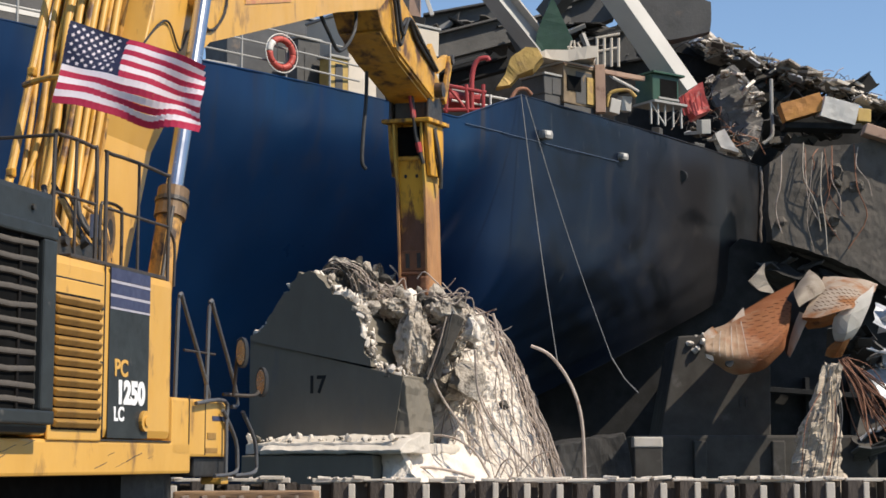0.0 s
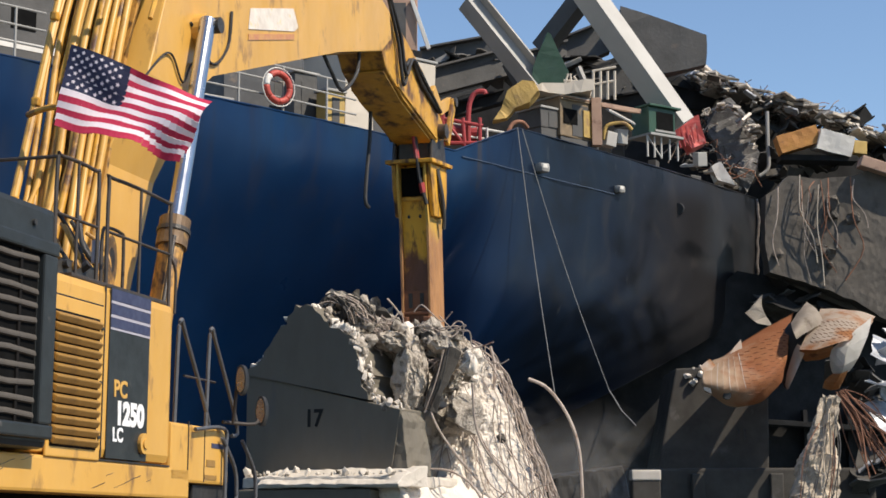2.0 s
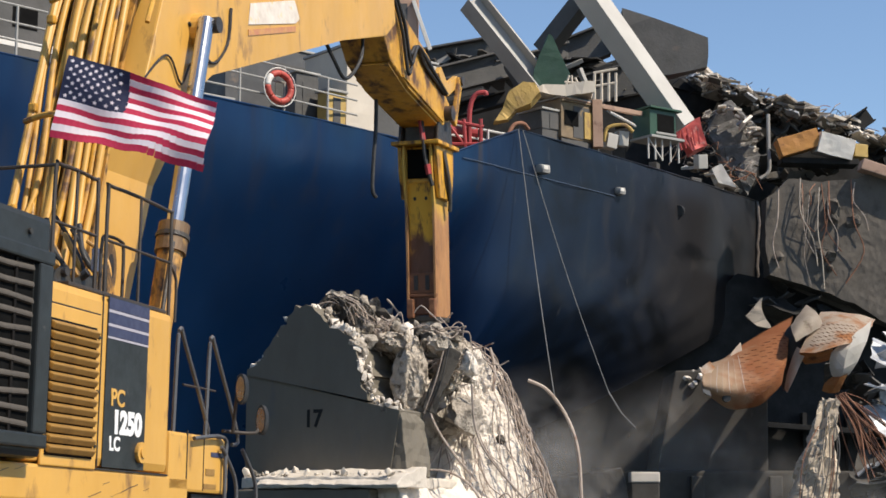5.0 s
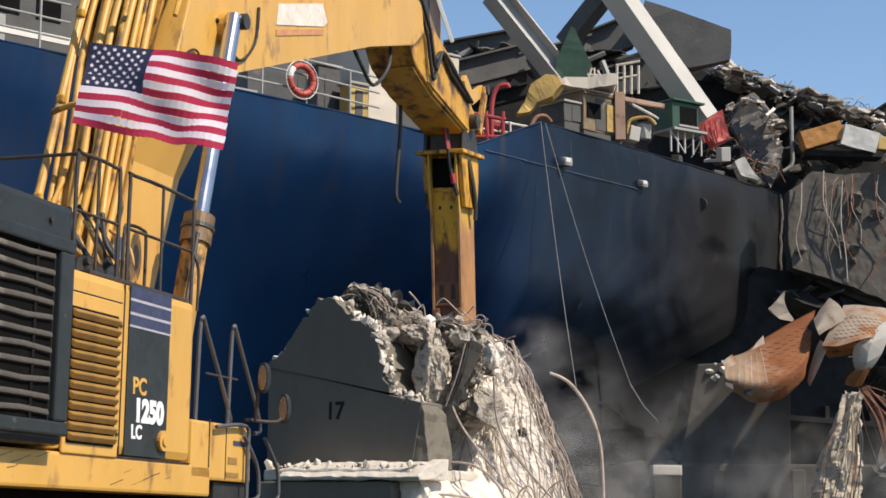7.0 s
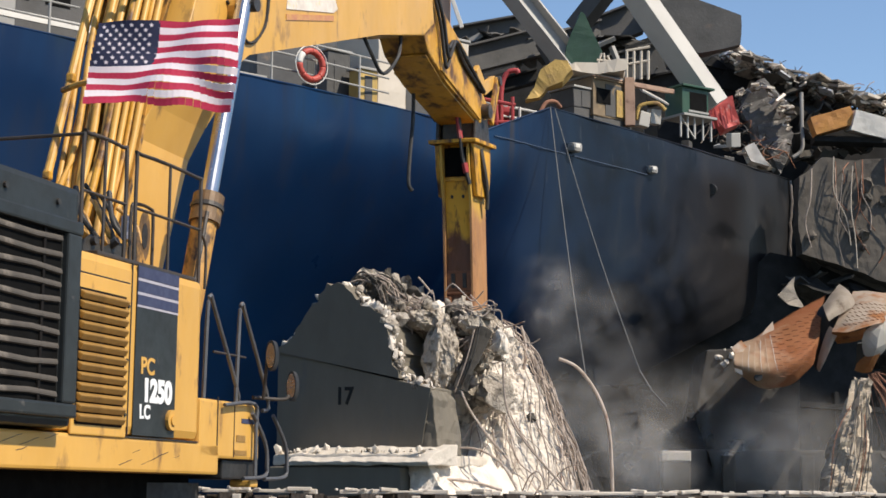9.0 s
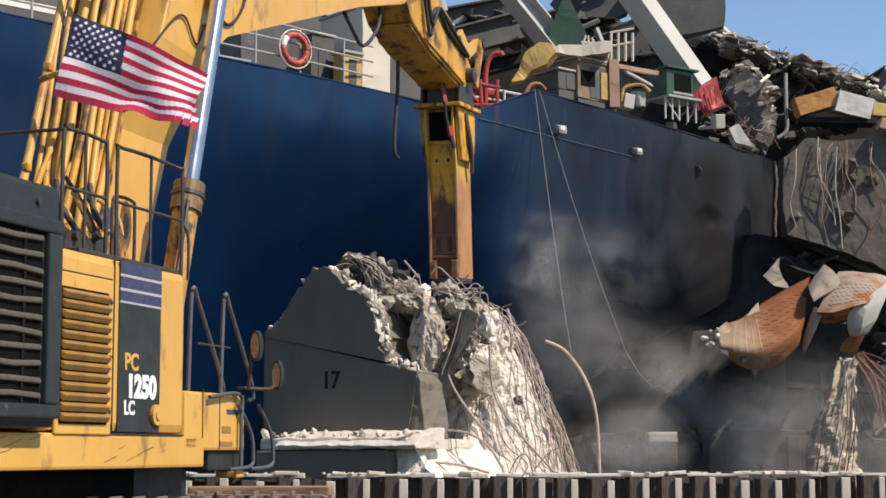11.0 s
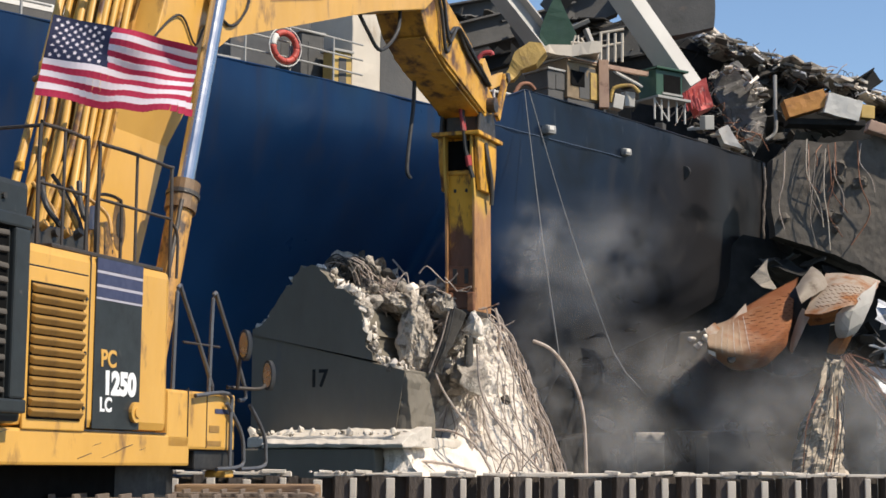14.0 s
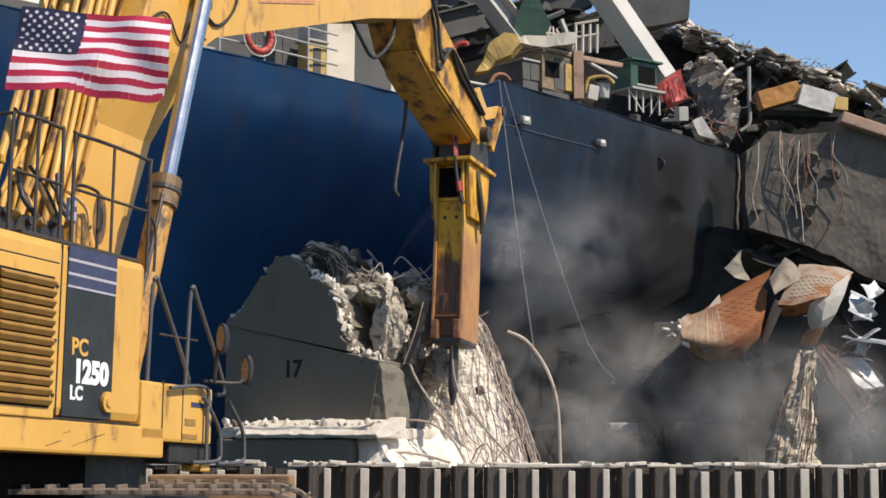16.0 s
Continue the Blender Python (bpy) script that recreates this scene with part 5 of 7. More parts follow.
def crumple(outline, thick, axis, centre, jag, material, name, label, category, cuts=3, group="", seed=0):
    """A bent, torn plate."""
    bm = slab(outline, thick, axis, 0, centre)
    bmesh.ops.subdivide_edges(bm, edges=bm.edges, cuts=cuts, use_grid_fill=True)
    bmesh.ops.triangulate(bm, faces=bm.faces)
    for v in bm.verts:
        v.co += noise.noise_vector(v.co * 1.3 + Vector((seed, 0, 0))) * jag + noise.noise_vector(v.co * 4 + Vector((seed, 7, 0))) * jag * 0.3
    return tagged(part(name, bm, material), label, category, group)


def ragged_line(points, step, jag, seed):
    rnd = random.Random(seed)
    out = []
    for (x0, z0), (x1, z1) in zip(points, points[1:]):
        n = max(1, int(math.hypot(x1 - x0, z1 - z0) / step))
        out += [(x0 + (x1 - x0) * i / n + rnd.uniform(-jag, jag), z0 + (z1 - z0) * i / n + rnd.uniform(-jag, jag)) for i in range(n)]
    return out + [points[-1]]


# ---- rails and gear along the ship's side ----
rnd2 = random.Random(52)


def side_rail(x0, x1):
    """Deck railing along the edge between two abscissas."""
    us = [u / 400 for u in range(401) if x0 <= edge_at(u / 400).x <= x1]
    ob = thing("deck_railing", "grey painted steel deck railing along the ship's side", "railing", "deck railings")
    for h in (0.35, 0.68, 1.02):
        part("rail_bar", tube([(*(edge_at(u) + inward(u) * 0.12).xy, RAIL_Z + h) for u in us[::3] + us[-1:]], 0.022, 6), GIRDER_PALE, ob)
    for u in us[::14]:
        p = edge_at(u) + inward(u) * 0.12
        part("post", tube([(p.x, p.y, RAIL_Z - 0.1), (p.x, p.y, RAIL_Z + 1.02)], 0.028, 6), GIRDER_PALE, ob)


side_rail(-15, -7.2)
side_rail(-4.9, -1.7)


def life_ring(m):
    ob = thing("life_ring", "orange-red life ring with white bands on the deck railing", "life ring", m=m)
    for k in range(8):
        a0, a1 = k * math.tau / 8, (k + 1) * math.tau / 8
        pts = [(math.cos(a0 + (a1 - a0) * i / 6) * 0.30, 0, math.sin(a0 + (a1 - a0) * i / 6) * 0.30) for i in range(7)]
        part("ring_section", tube(pts, 0.07, 10), WHITE_PAINT if k == 3 else ORANGE_RED, ob, smooth=True)
    part("grab_line", tube([(math.cos(i * math.tau / 24) * 0.41, -0.02, math.sin(i * math.tau / 24) * 0.41) for i in range(25)], 0.012, 5), WHITE_PAINT, ob)


ORANGE_RED = surface("life_ring_orange", (0.42, 0.055, 0.035), (0.36, 0.05, 0.035), 4.0, 0.55, 0, 0.03)
life_ring(Matrix.Translation((-3.36, 33.50, 10.41)) @ pose(0, 0, 0, 0, 0, 42))


def cabin(name, corner, size, material, label, category, turn=0.0, bevel=0.03, m=None):
    """A box of a deckhouse with a plinth, a lid and a door seam."""
    ob = thing(name, label, category, m=Matrix.Translation(corner) @ pose(0, 0, 0, 0, 0, turn))
    w, d, h = size
    part("body", weathered(box((w, d, h), (0, 0, h / 2), bevel), 3, 0.022, 0.008), material, ob)
    part("lid", box((w + 0.08, d + 0.08, 0.06), (0, 0, h + 0.03), 0.015), GIRDER_PALE, ob)
    part("plinth", box((w * 0.96, d * 0.96, 0.5), (0, 0, -0.25), 0.01), GIRDER_DARK, ob)
    part("door_seam", box((w * 0.4, 0.01, h * 0.8), (0, -d / 2 - 0.006, h * 0.45), 0.003), GIRDER_DARK if material != WHITE_PAINT else GIRDER_PALE, ob)
    return ob


cabin("white_container", (-1.6, 37.0, 9.9), (2.6, 1.6, 2.0), CREAM, "cream painted steel locker on the ship's deck", "container", 40)
cabin("winch_house", (-3.45, 38.2, 9.9), (4.6, 0.9, 2.45), HOUSE_GREY, "dark grey winch house behind the ship's railing", "deckhouse", 42)
cabin("deck_locker", (-4.9, 34.6, 9.9), (0.7, 0.5, 0.5), RED, "small red equipment box on the ship's deck", "box", 40)
cabin("deck_locker", (-3.1, 35.6, 9.9), (0.6, 0.5, 1.3), GIRDER_DARK, "dark grey vent housing on the ship's deck", "vent", 40)
cabin("deck_locker", (-5.3, 33.5, 9.9), (0.7, 0.4, 0.32), WHITE_PAINT, "low white box behind the deck railing", "box", 40)
cabin("deck_locker", (-2.4, 35.4, 9.9), (0.5, 0.4, 0.85), HOUSE_YELLOW, "faded yellow bollard box on the ship's deck", "box", 40)
cabin("deckhouse", (-9.3, 33.0, 9.9), (4.5, 3.0, 2.6), GIRDER_PALE, "pale grey deckhouse behind the ship's railing", "deckhouse", 42)
house = bpy.data.objects["deckhouse"]
for i in range(5):
    part("window", box((0.55, 0.02, 0.45), (-1.8 + i * 0.9, -1.515, 1.5), 0.01), SHADE_BLACK, house)
part("painted_band", box((4.4, 0.02, 0.16), (0, -1.512, 0.95), 0.005), WHITE_PAINT, house, "white painted band")
part("pipe_run", tube([(-2.2, -1.6, 0.5), (2.2, -1.6, 0.5)], 0.05, 8), HOUSE_YELLOW, house, "yellow pipe")
cabin("mast_house", (-1.05, 41.5, 9.9), (0.95, 0.9, 5.5), BROWN_PAINT, "tall pinkish-brown mast housing on the foredeck", "mast")
tagged(part("mast_stay", beam((-0.71, 41.00, 14.64), (-0.27, 41.00, 13.33), 0.10, 0.10), WHITE_PAINT), "white painted stay beside the mast", "stay")
part("mast_bracket", beam((-1.35, 41.00, 13.30), (-0.46, 41.00, 13.15), 0.2, 0.2), GIRDER_BLACK, bpy.data.objects["mast_house"], m=bpy.data.objects["mast_house"].matrix_basis.inverted())

# fairleads on the bow
for i, (p, s) in enumerate((((2.51, 39.90, 10.00), 0.36), ((4.68, 42.60, 9.97), 0.32))):
    ob = thing("hull_lamp", "dull white lamp housing bolted to the bow plating", "lamp", "hull lamps", m=Matrix.Translation(p) @ pose(0, 0, 0, 0, 0, 48))
    part("housing", box((s, 0.3, s * 0.7), (0, 0.0, 0), 0.1, None, None, 0.03), GIRDER_PALE, ob)
    part("lens", box((s * 0.5, 0.04, s * 0.3), (-0.05, -0.14, 0.02), 0.03), WHITE_PAINT, ob)
    part("bracket", box((0.1, 0.5, 0.1), (0, 0.35, 0), 0.01), GIRDER_DARK, ob)
tagged(part("hawse_hole", tube([(6.56, 44.90, 9.87), (6.66, 45.30, 9.95)], 0.16, 16), BLACK), "dark hawse hole in the bow plating", "hawse hole")
for p0, p1 in (((1.89, 39.20, 10.85), (2.49, 36.00, 4.18)), ((2.00, 39.20, 10.82), (3.87, 38.00, 4.41))):
    a, b = Vector(p0), Vector(p1)
    pts = [a.lerp(b, i / 16) + Vector((0, 0, -0.25 * math.sin(math.pi * i / 16))) for i in range(17)]
    tagged(part("mooring_line", tube(pts, 0.012, 6), ROPE), "pale slack mooring line hanging from the bow", "rope", "mooring lines")
tagged(part("mooring_line", tube([(3.87, 38.00, 4.41), (4.11, 37.50, 3.89), (4.36, 37.00, 3.54)], 0.016, 6), ROPE), "pale slack mooring line hanging from the bow", "rope", "mooring lines")
tagged(part("fairlead", tube(bend([(1.66, 39.30, 10.77), (1.80, 39.40, 11.01), (2.02, 39.50, 11.06), (2.16, 39.60, 10.94)], 5), 0.05, 10), RUST_WIRE), "rusty red fairlead on the bulwark", "fairlead")

# red windlass gear
gear = thing("windlass", "red painted windlass frame with a bent vent pipe", "windlass")
for p0, p1, r in (((0.01, 39.00, 11.05), (1.04, 39.00, 10.85), 0.05), ((0.01, 39.00, 10.43), (1.03, 39.00, 10.43), 0.05), ((0.08, 39.00, 11.19), (0.08, 39.00, 10.36), 0.05), ((0.56, 39.00, 11.05), (0.60, 39.00, 10.36), 0.05), ((0.97, 39.00, 11.05), (0.97, 39.00, 10.36), 0.05), ((0.08, 39.00, 11.05), (0.60, 39.00, 10.39), 0.035)):
    part("strut", tube([p0, p1], r, 8), RED, gear)
part("drum", tube([(0.15, 39.60, 10.84), (0.91, 39.60, 10.80)], 0.22, 16), RED, gear)
part("vent_pipe", tube(bend([(0.70, 39.30, 10.42), (0.71, 39.30, 11.34), (0.84, 39.30, 11.72), (1.07, 39.30, 11.79), (1.11, 39.30, 11.72)], 6), 0.062, 10), RED, gear, "red gooseneck vent pipe")
rail = thing("deck_railing", "short white railing on the foredeck", "railing", "deck railings")
for p0, p1 in (((0.22, 39.20, 10.99), (1.82, 39.80, 10.82)), ((0.22, 39.20, 10.71), (1.78, 39.80, 10.61)), ((1.16, 39.50, 10.92), (1.16, 39.50, 10.40)), ((1.68, 39.80, 10.87), (1.68, 39.80, 10.46))):
    part("rail_bar", tube([p0, p1], 0.03, 6), WHITE_PAINT, rail)

# tarpaulins and the yellow store
for name, outline, y, mt, label in (
        ("yellow_tarpaulin", [(1.30, 41.00, 11.55), (1.65, 41.00, 11.92), (1.82, 41.00, 12.30), (2.11, 41.00, 12.57), (2.39, 41.00, 12.60), (2.58, 41.00, 12.34), (2.36, 41.00, 12.02), (1.97, 41.00, 11.90), (1.68, 41.00, 11.62)], 41.5, TARP_YELLOW, "crumpled yellow tarpaulin over deck gear"),
        ("green_tarpaulin", [(2.48, 44.00, 13.05), (2.56, 44.00, 13.62), (2.92, 44.00, 14.58), (3.02, 44.00, 14.52), (3.50, 44.00, 13.45), (3.40, 44.00, 13.0)], 44.0, TARP_GREEN, "dark green tarpaulin hanging from the wreck"),
        ("roof_sheet", [(2.25, 42.50, 12.46), (2.62, 42.50, 12.68), (3.99, 42.50, 12.71), (3.96, 42.50, 12.46), (3.21, 42.50, 12.34)], 42.5, CREAM, "bent cream roof sheet")):
    crumple([(p[0], p[2]) for p in outline], 0.5 if "roof" not in name else 1.4, "y", y, 0.05 if mt == TARP_GREEN else 0.13, mt, name, label, "tarpaulin" if "tarp" in name else "roof sheet", 4, seed=len(name))
STORE_BROWN = surface("grimy_brown_paint", (0.21, 0.15, 0.085), (0.13, 0.092, 0.055), 2.4, 0.7, 0, 0.1, 25, (0.24, 0.17, 0.09), 0.4, 3.0)
store = cabin("deck_store", (3.30, 42.80, 11.27), (1.45, 1.2, 1.05), STORE_BROWN, "grimy brown store cabin with a yellow panel", "cabin", 40)
part("side_panel", box((0.55, 0.03, 0.72), (0.36, -0.63, 0.42), 0.01), HOUSE_YELLOW, store, "dirty yellow panel")
part("corner_post", tube([(0.66, -0.66, 0.1), (0.66, -0.66, 0.86), (0.58, -0.66, 0.92)], 0.05, 8), YELLOW, store, "bright yellow post")
for k in range(3):
    part("roof_batten", beam((-0.75, -0.64 + 0.02 * k, 0.98 + 0.07 * k), (0.8, -0.62, 1.02 + 0.05 * k), 0.05, 0.04), (STORE_BROWN, BROWN_PAINT, GIRDER_DARK)[k], store)
part("opening", box((0.5, 0.02, 0.4), (-0.36, -0.612, 0.55), 0.01), SHADE_BLACK, store)
cabin("deck_store", (2.67, 42.20, 11.44), (0.9, 0.9, 0.5), GIRDER_DARK, "dark slatted vent box on the foredeck", "vent", 40)
tagged(part("post", beam((4.14, 42.60, 11.14), (4.13, 42.60, 12.42), 0.26, 0.26), BROWN_PAINT), "peeling pinkish-brown steel post", "post")
tagged(part("post", beam((3.87, 43.00, 11.31), (3.88, 43.00, 12.59), 0.16, 0.2), HOUSE_YELLOW), "faded yellow steel post", "post")
tagged(part("deck_beam", beam((4.21, 43.20, 12.42), (5.43, 43.60, 12.30), 0.12, 0.12), BROWN_PAINT), "rusty brown deck beam", "beam")
tagged(part("pipe", tube(bend([(4.40, 43.30, 11.46), (4.48, 43.30, 11.84), (4.93, 43.30, 11.92), (5.16, 43.30, 11.73)], 5), 0.05, 8), HOUSE_YELLOW), "bent yellow pipe on the foredeck", "pipe")
rail = thing("deck_railing", "broken pale railing among the wreckage", "railing", "deck railings")
for x in (1057, 1070, 1083, 1096):
    part("post", tube([Vector((4.21, 44.00, 13.54)) + Vector(((x - 1057) * 0.015, 0, 0.0)), Vector((4.20, 44.00, 12.74)) + Vector(((x - 1057) * 0.015, 0, 0))], 0.04, 6), CREAM, rail)
for y0 in ((4.18, 44.00, 13.54), (4.18, 44.00, 13.16)):
    part("rail_bar", tube([y0, Vector(y0) + Vector((0.66, 0, 0.12))], 0.035, 6), CREAM, rail)
for p0, p1 in (((3.25, 42.00, 12.59), (3.36, 42.00, 12.94)), ((3.44, 42.00, 12.61), (3.42, 42.00, 12.94)), ((3.65, 42.00, 12.58), (3.51, 42.00, 12.88)), ((3.24, 42.00, 12.76), (3.68, 42.00, 12.73))):
    part("rail_bar", tube([p0, p1], 0.03, 6), CREAM, rail)

# green control cabin on its stand
hut = thing("control_cabin", "small dark green control cabin with an open dark window", "cabin", m=Matrix.Translation((5.82, 44.00, 11.66)) @ pose(0, 0, 0, 0, 0, 35))
part("body", box((0.95, 0.7, 0.75), (0, 0, 0.4), 0.03), GREEN, hut)
part("window", box((0.62, 0.02, 0.5), (0.1, -0.352, 0.4), 0.01), SHADE_BLACK, hut)
part("window_frame", box((0.74, 0.03, 0.06), (0.1, -0.365, 0.12), 0.01), GIRDER_PALE, hut)
part("roof", box((1.15, 0.9, 0.06), (0.05, 0, 0.8), 0.01), GREEN, hut)
part("shelf", box((1.2, 0.9, 0.07), (0.1, 0, 0.0), 0.01), GIRDER_PALE, hut)
for x in (-0.5, -0.25, 0.0, 0.3, 0.6):
    part("stand_leg", box((0.045, 0.045, 0.6), (x, -0.3, -0.32), 0.008), LEG_PALE, hut)
part("brace", beam((-0.5, -0.3, -0.05), (0.0, -0.3, -0.6), 0.035, 0.035), LEG_PALE, hut)
for k in range(3):
    tagged(part("crate", box((0.3, 0.3, 0.4), (0, 0, 0), 0.02), LEG_PALE, m=Matrix.Translation([(4.56, 43.40, 11.48), (4.88, 43.60, 11.60), (7.39, 46.00, 11.49)][k]) @ pose(0, 0, 0, 5 * k, 10 - 8 * k, 20)), "white painted steel crate on deck", "crate", "crates")
CRUSHED_RED = surface("scraped_red_paint", (0.60, 0.10, 0.085), (0.48, 0.07, 0.06), 3.0, 0.55, 0, 0.08, 30, (0.72, 0.42, 0.36), 0.42, 4.0)
crumple([(p[0], p[2]) for p in ((6.78, 47.25, 12.88), (7.61, 47.25, 13.01), (7.71, 47.25, 12.17), (7.27, 47.25, 11.96))], 0.7, "y", 47.4, 0.14, CRUSHED_RED, "crushed_box", "crushed red steel box", "box", 4, seed=5)
box_red = bpy.data.objects["crushed_box"]
for i in range(5):
    part("rib", beam(Vector((6.83, 46.94, 12.69)) + Vector((i * 0.16, 0, 0.0)), Vector((7.00, 46.94, 12.02)) + Vector((i * 0.13, 0, 0.05 * i)), 0.035, 0.05), RED, box_red, "bent red rib")
for i in range(14):
    p = Vector((4.60, 44.30, 11.40)).lerp(Vector((9.2, 49.6, 11.1)), (i + rnd2.random()) / 14)
    h = rnd2.uniform(0.45, 0.95)
    tagged(part("deck_fitting", box((rnd2.uniform(0.12, 0.4), 0.25, h), (0, 0, h / 2), 0.02, None, None, 0.02), rnd2.choice((LEG_PALE, GIRDER_DARK, GIRDER_PALE, BROWN_PAINT, HOUSE_YELLOW)),
                m=Matrix.Translation(p + Vector((0, 0.45, -0.62))) @ pose(0, 0, 0, rnd2.uniform(-8, 8), rnd2.uniform(-14, 14), rnd2.uniform(0, 90))), "small battered fitting along the bow bulwark", "deck fitting", "deck fittings")
crumple([(p[0], p[2]) for p in ((8.11, 48.76, 11.81), (8.42, 48.76, 11.94), (8.91, 48.76, 11.20), (8.32, 48.76, 11.42))], 0.5, "y", 48.8, 0.08, WHITE_PAINT, "white_sheet", "torn white steel sheet on the bow", "sheet", 3, seed=6)

# ---- the fallen bridge ----
# black backing sheet added behind the wreck to fill its dark gaps
MASS = ragged_line([(-1.2, 1.0), (-0.8, 15.6), (1.6, 16.1), (4.2, 16.0), (6.5, 16.2), (8.3, 15.1), (11.0, 14.1), (13.6, 13.3), (20, 12.0), (20, 8.5), (14.0, 8.0), (9.2, 7.2), (8.6, -2.0)], 0.5, 0.12, 2)
wreck = thing("fallen_span", "dark crushed steel bridge span lying across the ship's bow", "bridge wreck")
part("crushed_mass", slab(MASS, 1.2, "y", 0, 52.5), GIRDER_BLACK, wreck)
for name, p0, p1, w, h, mt in (
        ("girder", (-0.79, 46.00, 13.62), (2.00, 47.00, 14.61), 0.5, 0.75, GIRDER_DARK), ("girder", (-0.54, 48.00, 15.00), (1.62, 48.00, 15.40), 0.5, 0.55, GIRDER_DARK), ("girder", (-0.39, 47.00, 12.95), (1.91, 47.00, 13.59), 0.4, 0.35, GIRDER_BLACK),
        ("girder", (1.58, 47.00, 14.39), (3.81, 48.00, 15.26), 0.5, 0.5, GIRDER_DARK), ("girder", (3.64, 48.00, 15.09), (4.91, 48.00, 15.61), 0.5, 0.9, GIRDER_DARK), ("girder", (3.72, 47.00, 13.63), (5.54, 47.00, 14.13), 0.5, 0.9, GIRDER_DARK),
        ("girder", (5.03, 47.00, 13.12), (6.84, 47.00, 13.46), 0.5, 0.8, GIRDER_BLACK), ("girder", (6.4, 52.0, 15.15), (11.25, 52.2, 13.95), 0.5, 0.6, GIRDER_BLACK)):
    part(name, ibeam(p0, p1, w, h, 0.06), mt, wreck)
for k, (p0, p1) in enumerate((((-0.37, 47.40, 14.58), (0.27, 47.40, 14.92)), ((0.59, 47.00, 14.61), (1.42, 47.00, 13.88)), ((1.89, 46.50, 14.42), (2.30, 46.50, 13.67)), ((4.02, 46.60, 14.36), (4.34, 46.60, 13.53)), ((5.48, 46.40, 14.81), (5.96, 46.40, 13.98)), ((-0.06, 46.00, 13.21), (1.22, 46.00, 13.57)), ((3.53, 46.60, 14.36), (4.11, 46.60, 14.62)))):
    part("bracing", beam(p0, p1, 0.12, 0.16, 0.01, 20 * k), GIRDER_PALE if k % 3 == 0 else GIRDER_DARK, wreck)
tagged(part("steel_beam", ibeam((0.84, 44.00, 15.58), (2.79, 44.00, 13.06), 0.55, 0.55, 0.05, -30), GIRDER_PALE), "broken pale grey rolled steel beam leaning on the wreck", "steel beam")
tagged(part("steel_beam", beam((4.03, 44.50, 16.06), (6.70, 44.80, 12.19), 0.62, 0.62, 0.015, -38), LEG_PALE), "pale grey box beam leaning over the foredeck", "steel beam")
tagged(part("steel_beam", beam((4.31, 45.00, 16.30), (2.93, 46.00, 14.70), 0.5, 0.5, 0.015), GIRDER_DARK), "dark grey box beam leaning against another", "steel beam")
crumple([(p[0], p[2]) for p in ((5.38, 47.50, 16.41), (7.92, 47.50, 15.50), (7.84, 47.50, 14.62), (6.36, 47.50, 14.25), (5.45, 47.50, 14.5))], 0.5, "y", 47.5, 0.06, GIRDER_DARK, "road_slab", "dark broken slab of road deck", "road slab", 2, seed=8)
crumple([(p[0], p[2]) for p in ((6.85, 51.92, 15.93), (8.59, 51.92, 15.74), (9.92, 51.92, 14.62), (9.37, 51.92, 14.43), (7.57, 51.92, 15.18))], 0.5, "y", 52.3, 0.08, GIRDER_DARK, "road_slab", "dark broken slab of road deck", "road slab", 3, seed=9)
crumple([(p[0], p[2]) for p in ((8.19, 49.68, 13.77), (8.97, 49.68, 14.04), (9.61, 49.68, 13.32), (9.70, 49.68, 12.00), (9.34, 49.68, 11.29), (8.59, 49.68, 12.17))], 0.6, "y", 49.8, 0.24, ROCK, "concrete_slab", "grey slab of broken concrete standing on edge", "concrete slab", 6, seed=3)
rnd = random.Random(31)


def scatter(name, label, category, group, count, line, spread, make, tilt=50, fall=0):
    for i in range(count):
        k = rnd.random() * (len(line) - 1)
        a, b = Vector(line[int(k)]), Vector(line[int(k) + 1])
        p = a.lerp(b, k - int(k)) + Vector((rnd.uniform(-1, 1) * spread[0], rnd.uniform(-1, 1) * spread[1], rnd.uniform(-1, 1) * spread[2]))
        bm, mt = make(i)
        tagged(part(name, bm, mt, m=Matrix.Translation(p) @ pose(0, 0, 0, 0, fall, 0) @ pose(0, 0, 0, rnd.uniform(-tilt, tilt), rnd.uniform(-tilt, tilt), rnd.uniform(0, 180))), label, category, group)


def bent_bar(i):
    n = rnd.uniform(0.3, 0.8)
    return tube(bend([(0, 0, 0), (n * 0.4, rnd.uniform(-0.2, 0.2), rnd.uniform(-0.2, 0.3)), (n, rnd.uniform(-0.2, 0.2), rnd.uniform(-0.3, 0.3))], 4), rnd.uniform(0.008, 0.022), 5), rnd.choice((RUST_WIRE, GIRDER_DARK, REBAR, GIRDER_BLACK))


def torn_plate(i):
    s = rnd.uniform(0.25, 0.7)
    bm = box((s * 1.6, s, 0.04), (0, 0, 0), 0.0)
    bmesh.ops.subdivide_edges(bm, edges=bm.edges, cuts=3, use_grid_fill=True)
    for v in bm.verts:
        v.co += noise.noise_vector(v.co * 2 + Vector((i * 3, 0, 0))) * 0.15
    return bm, rnd.choice((GIRDER_DARK, GIRDER_BLACK, GIRDER_DARK, CONCRETE_DARK))


def lump(i):
    s = rnd.uniform(0.12, 0.48)
    return box((s * 2.1, s * 1.2, 0.04 + s * 0.12), (0, 0, 0), 0.012, None, None, 0.08), rnd.choice((ASPHALT, CONCRETE, CONCRETE_DUSTY, CONCRETE_PALE, CONCRETE_BROKEN, CONCRETE_BROKEN, FOIL))


DECK_LINE = [(8.10, 51.15, 15.41), (9.60, 51.15, 14.67), (10.90, 50.60, 14.08), (12.00, 50.05, 13.68), (14.09, 49.50, 12.67)]
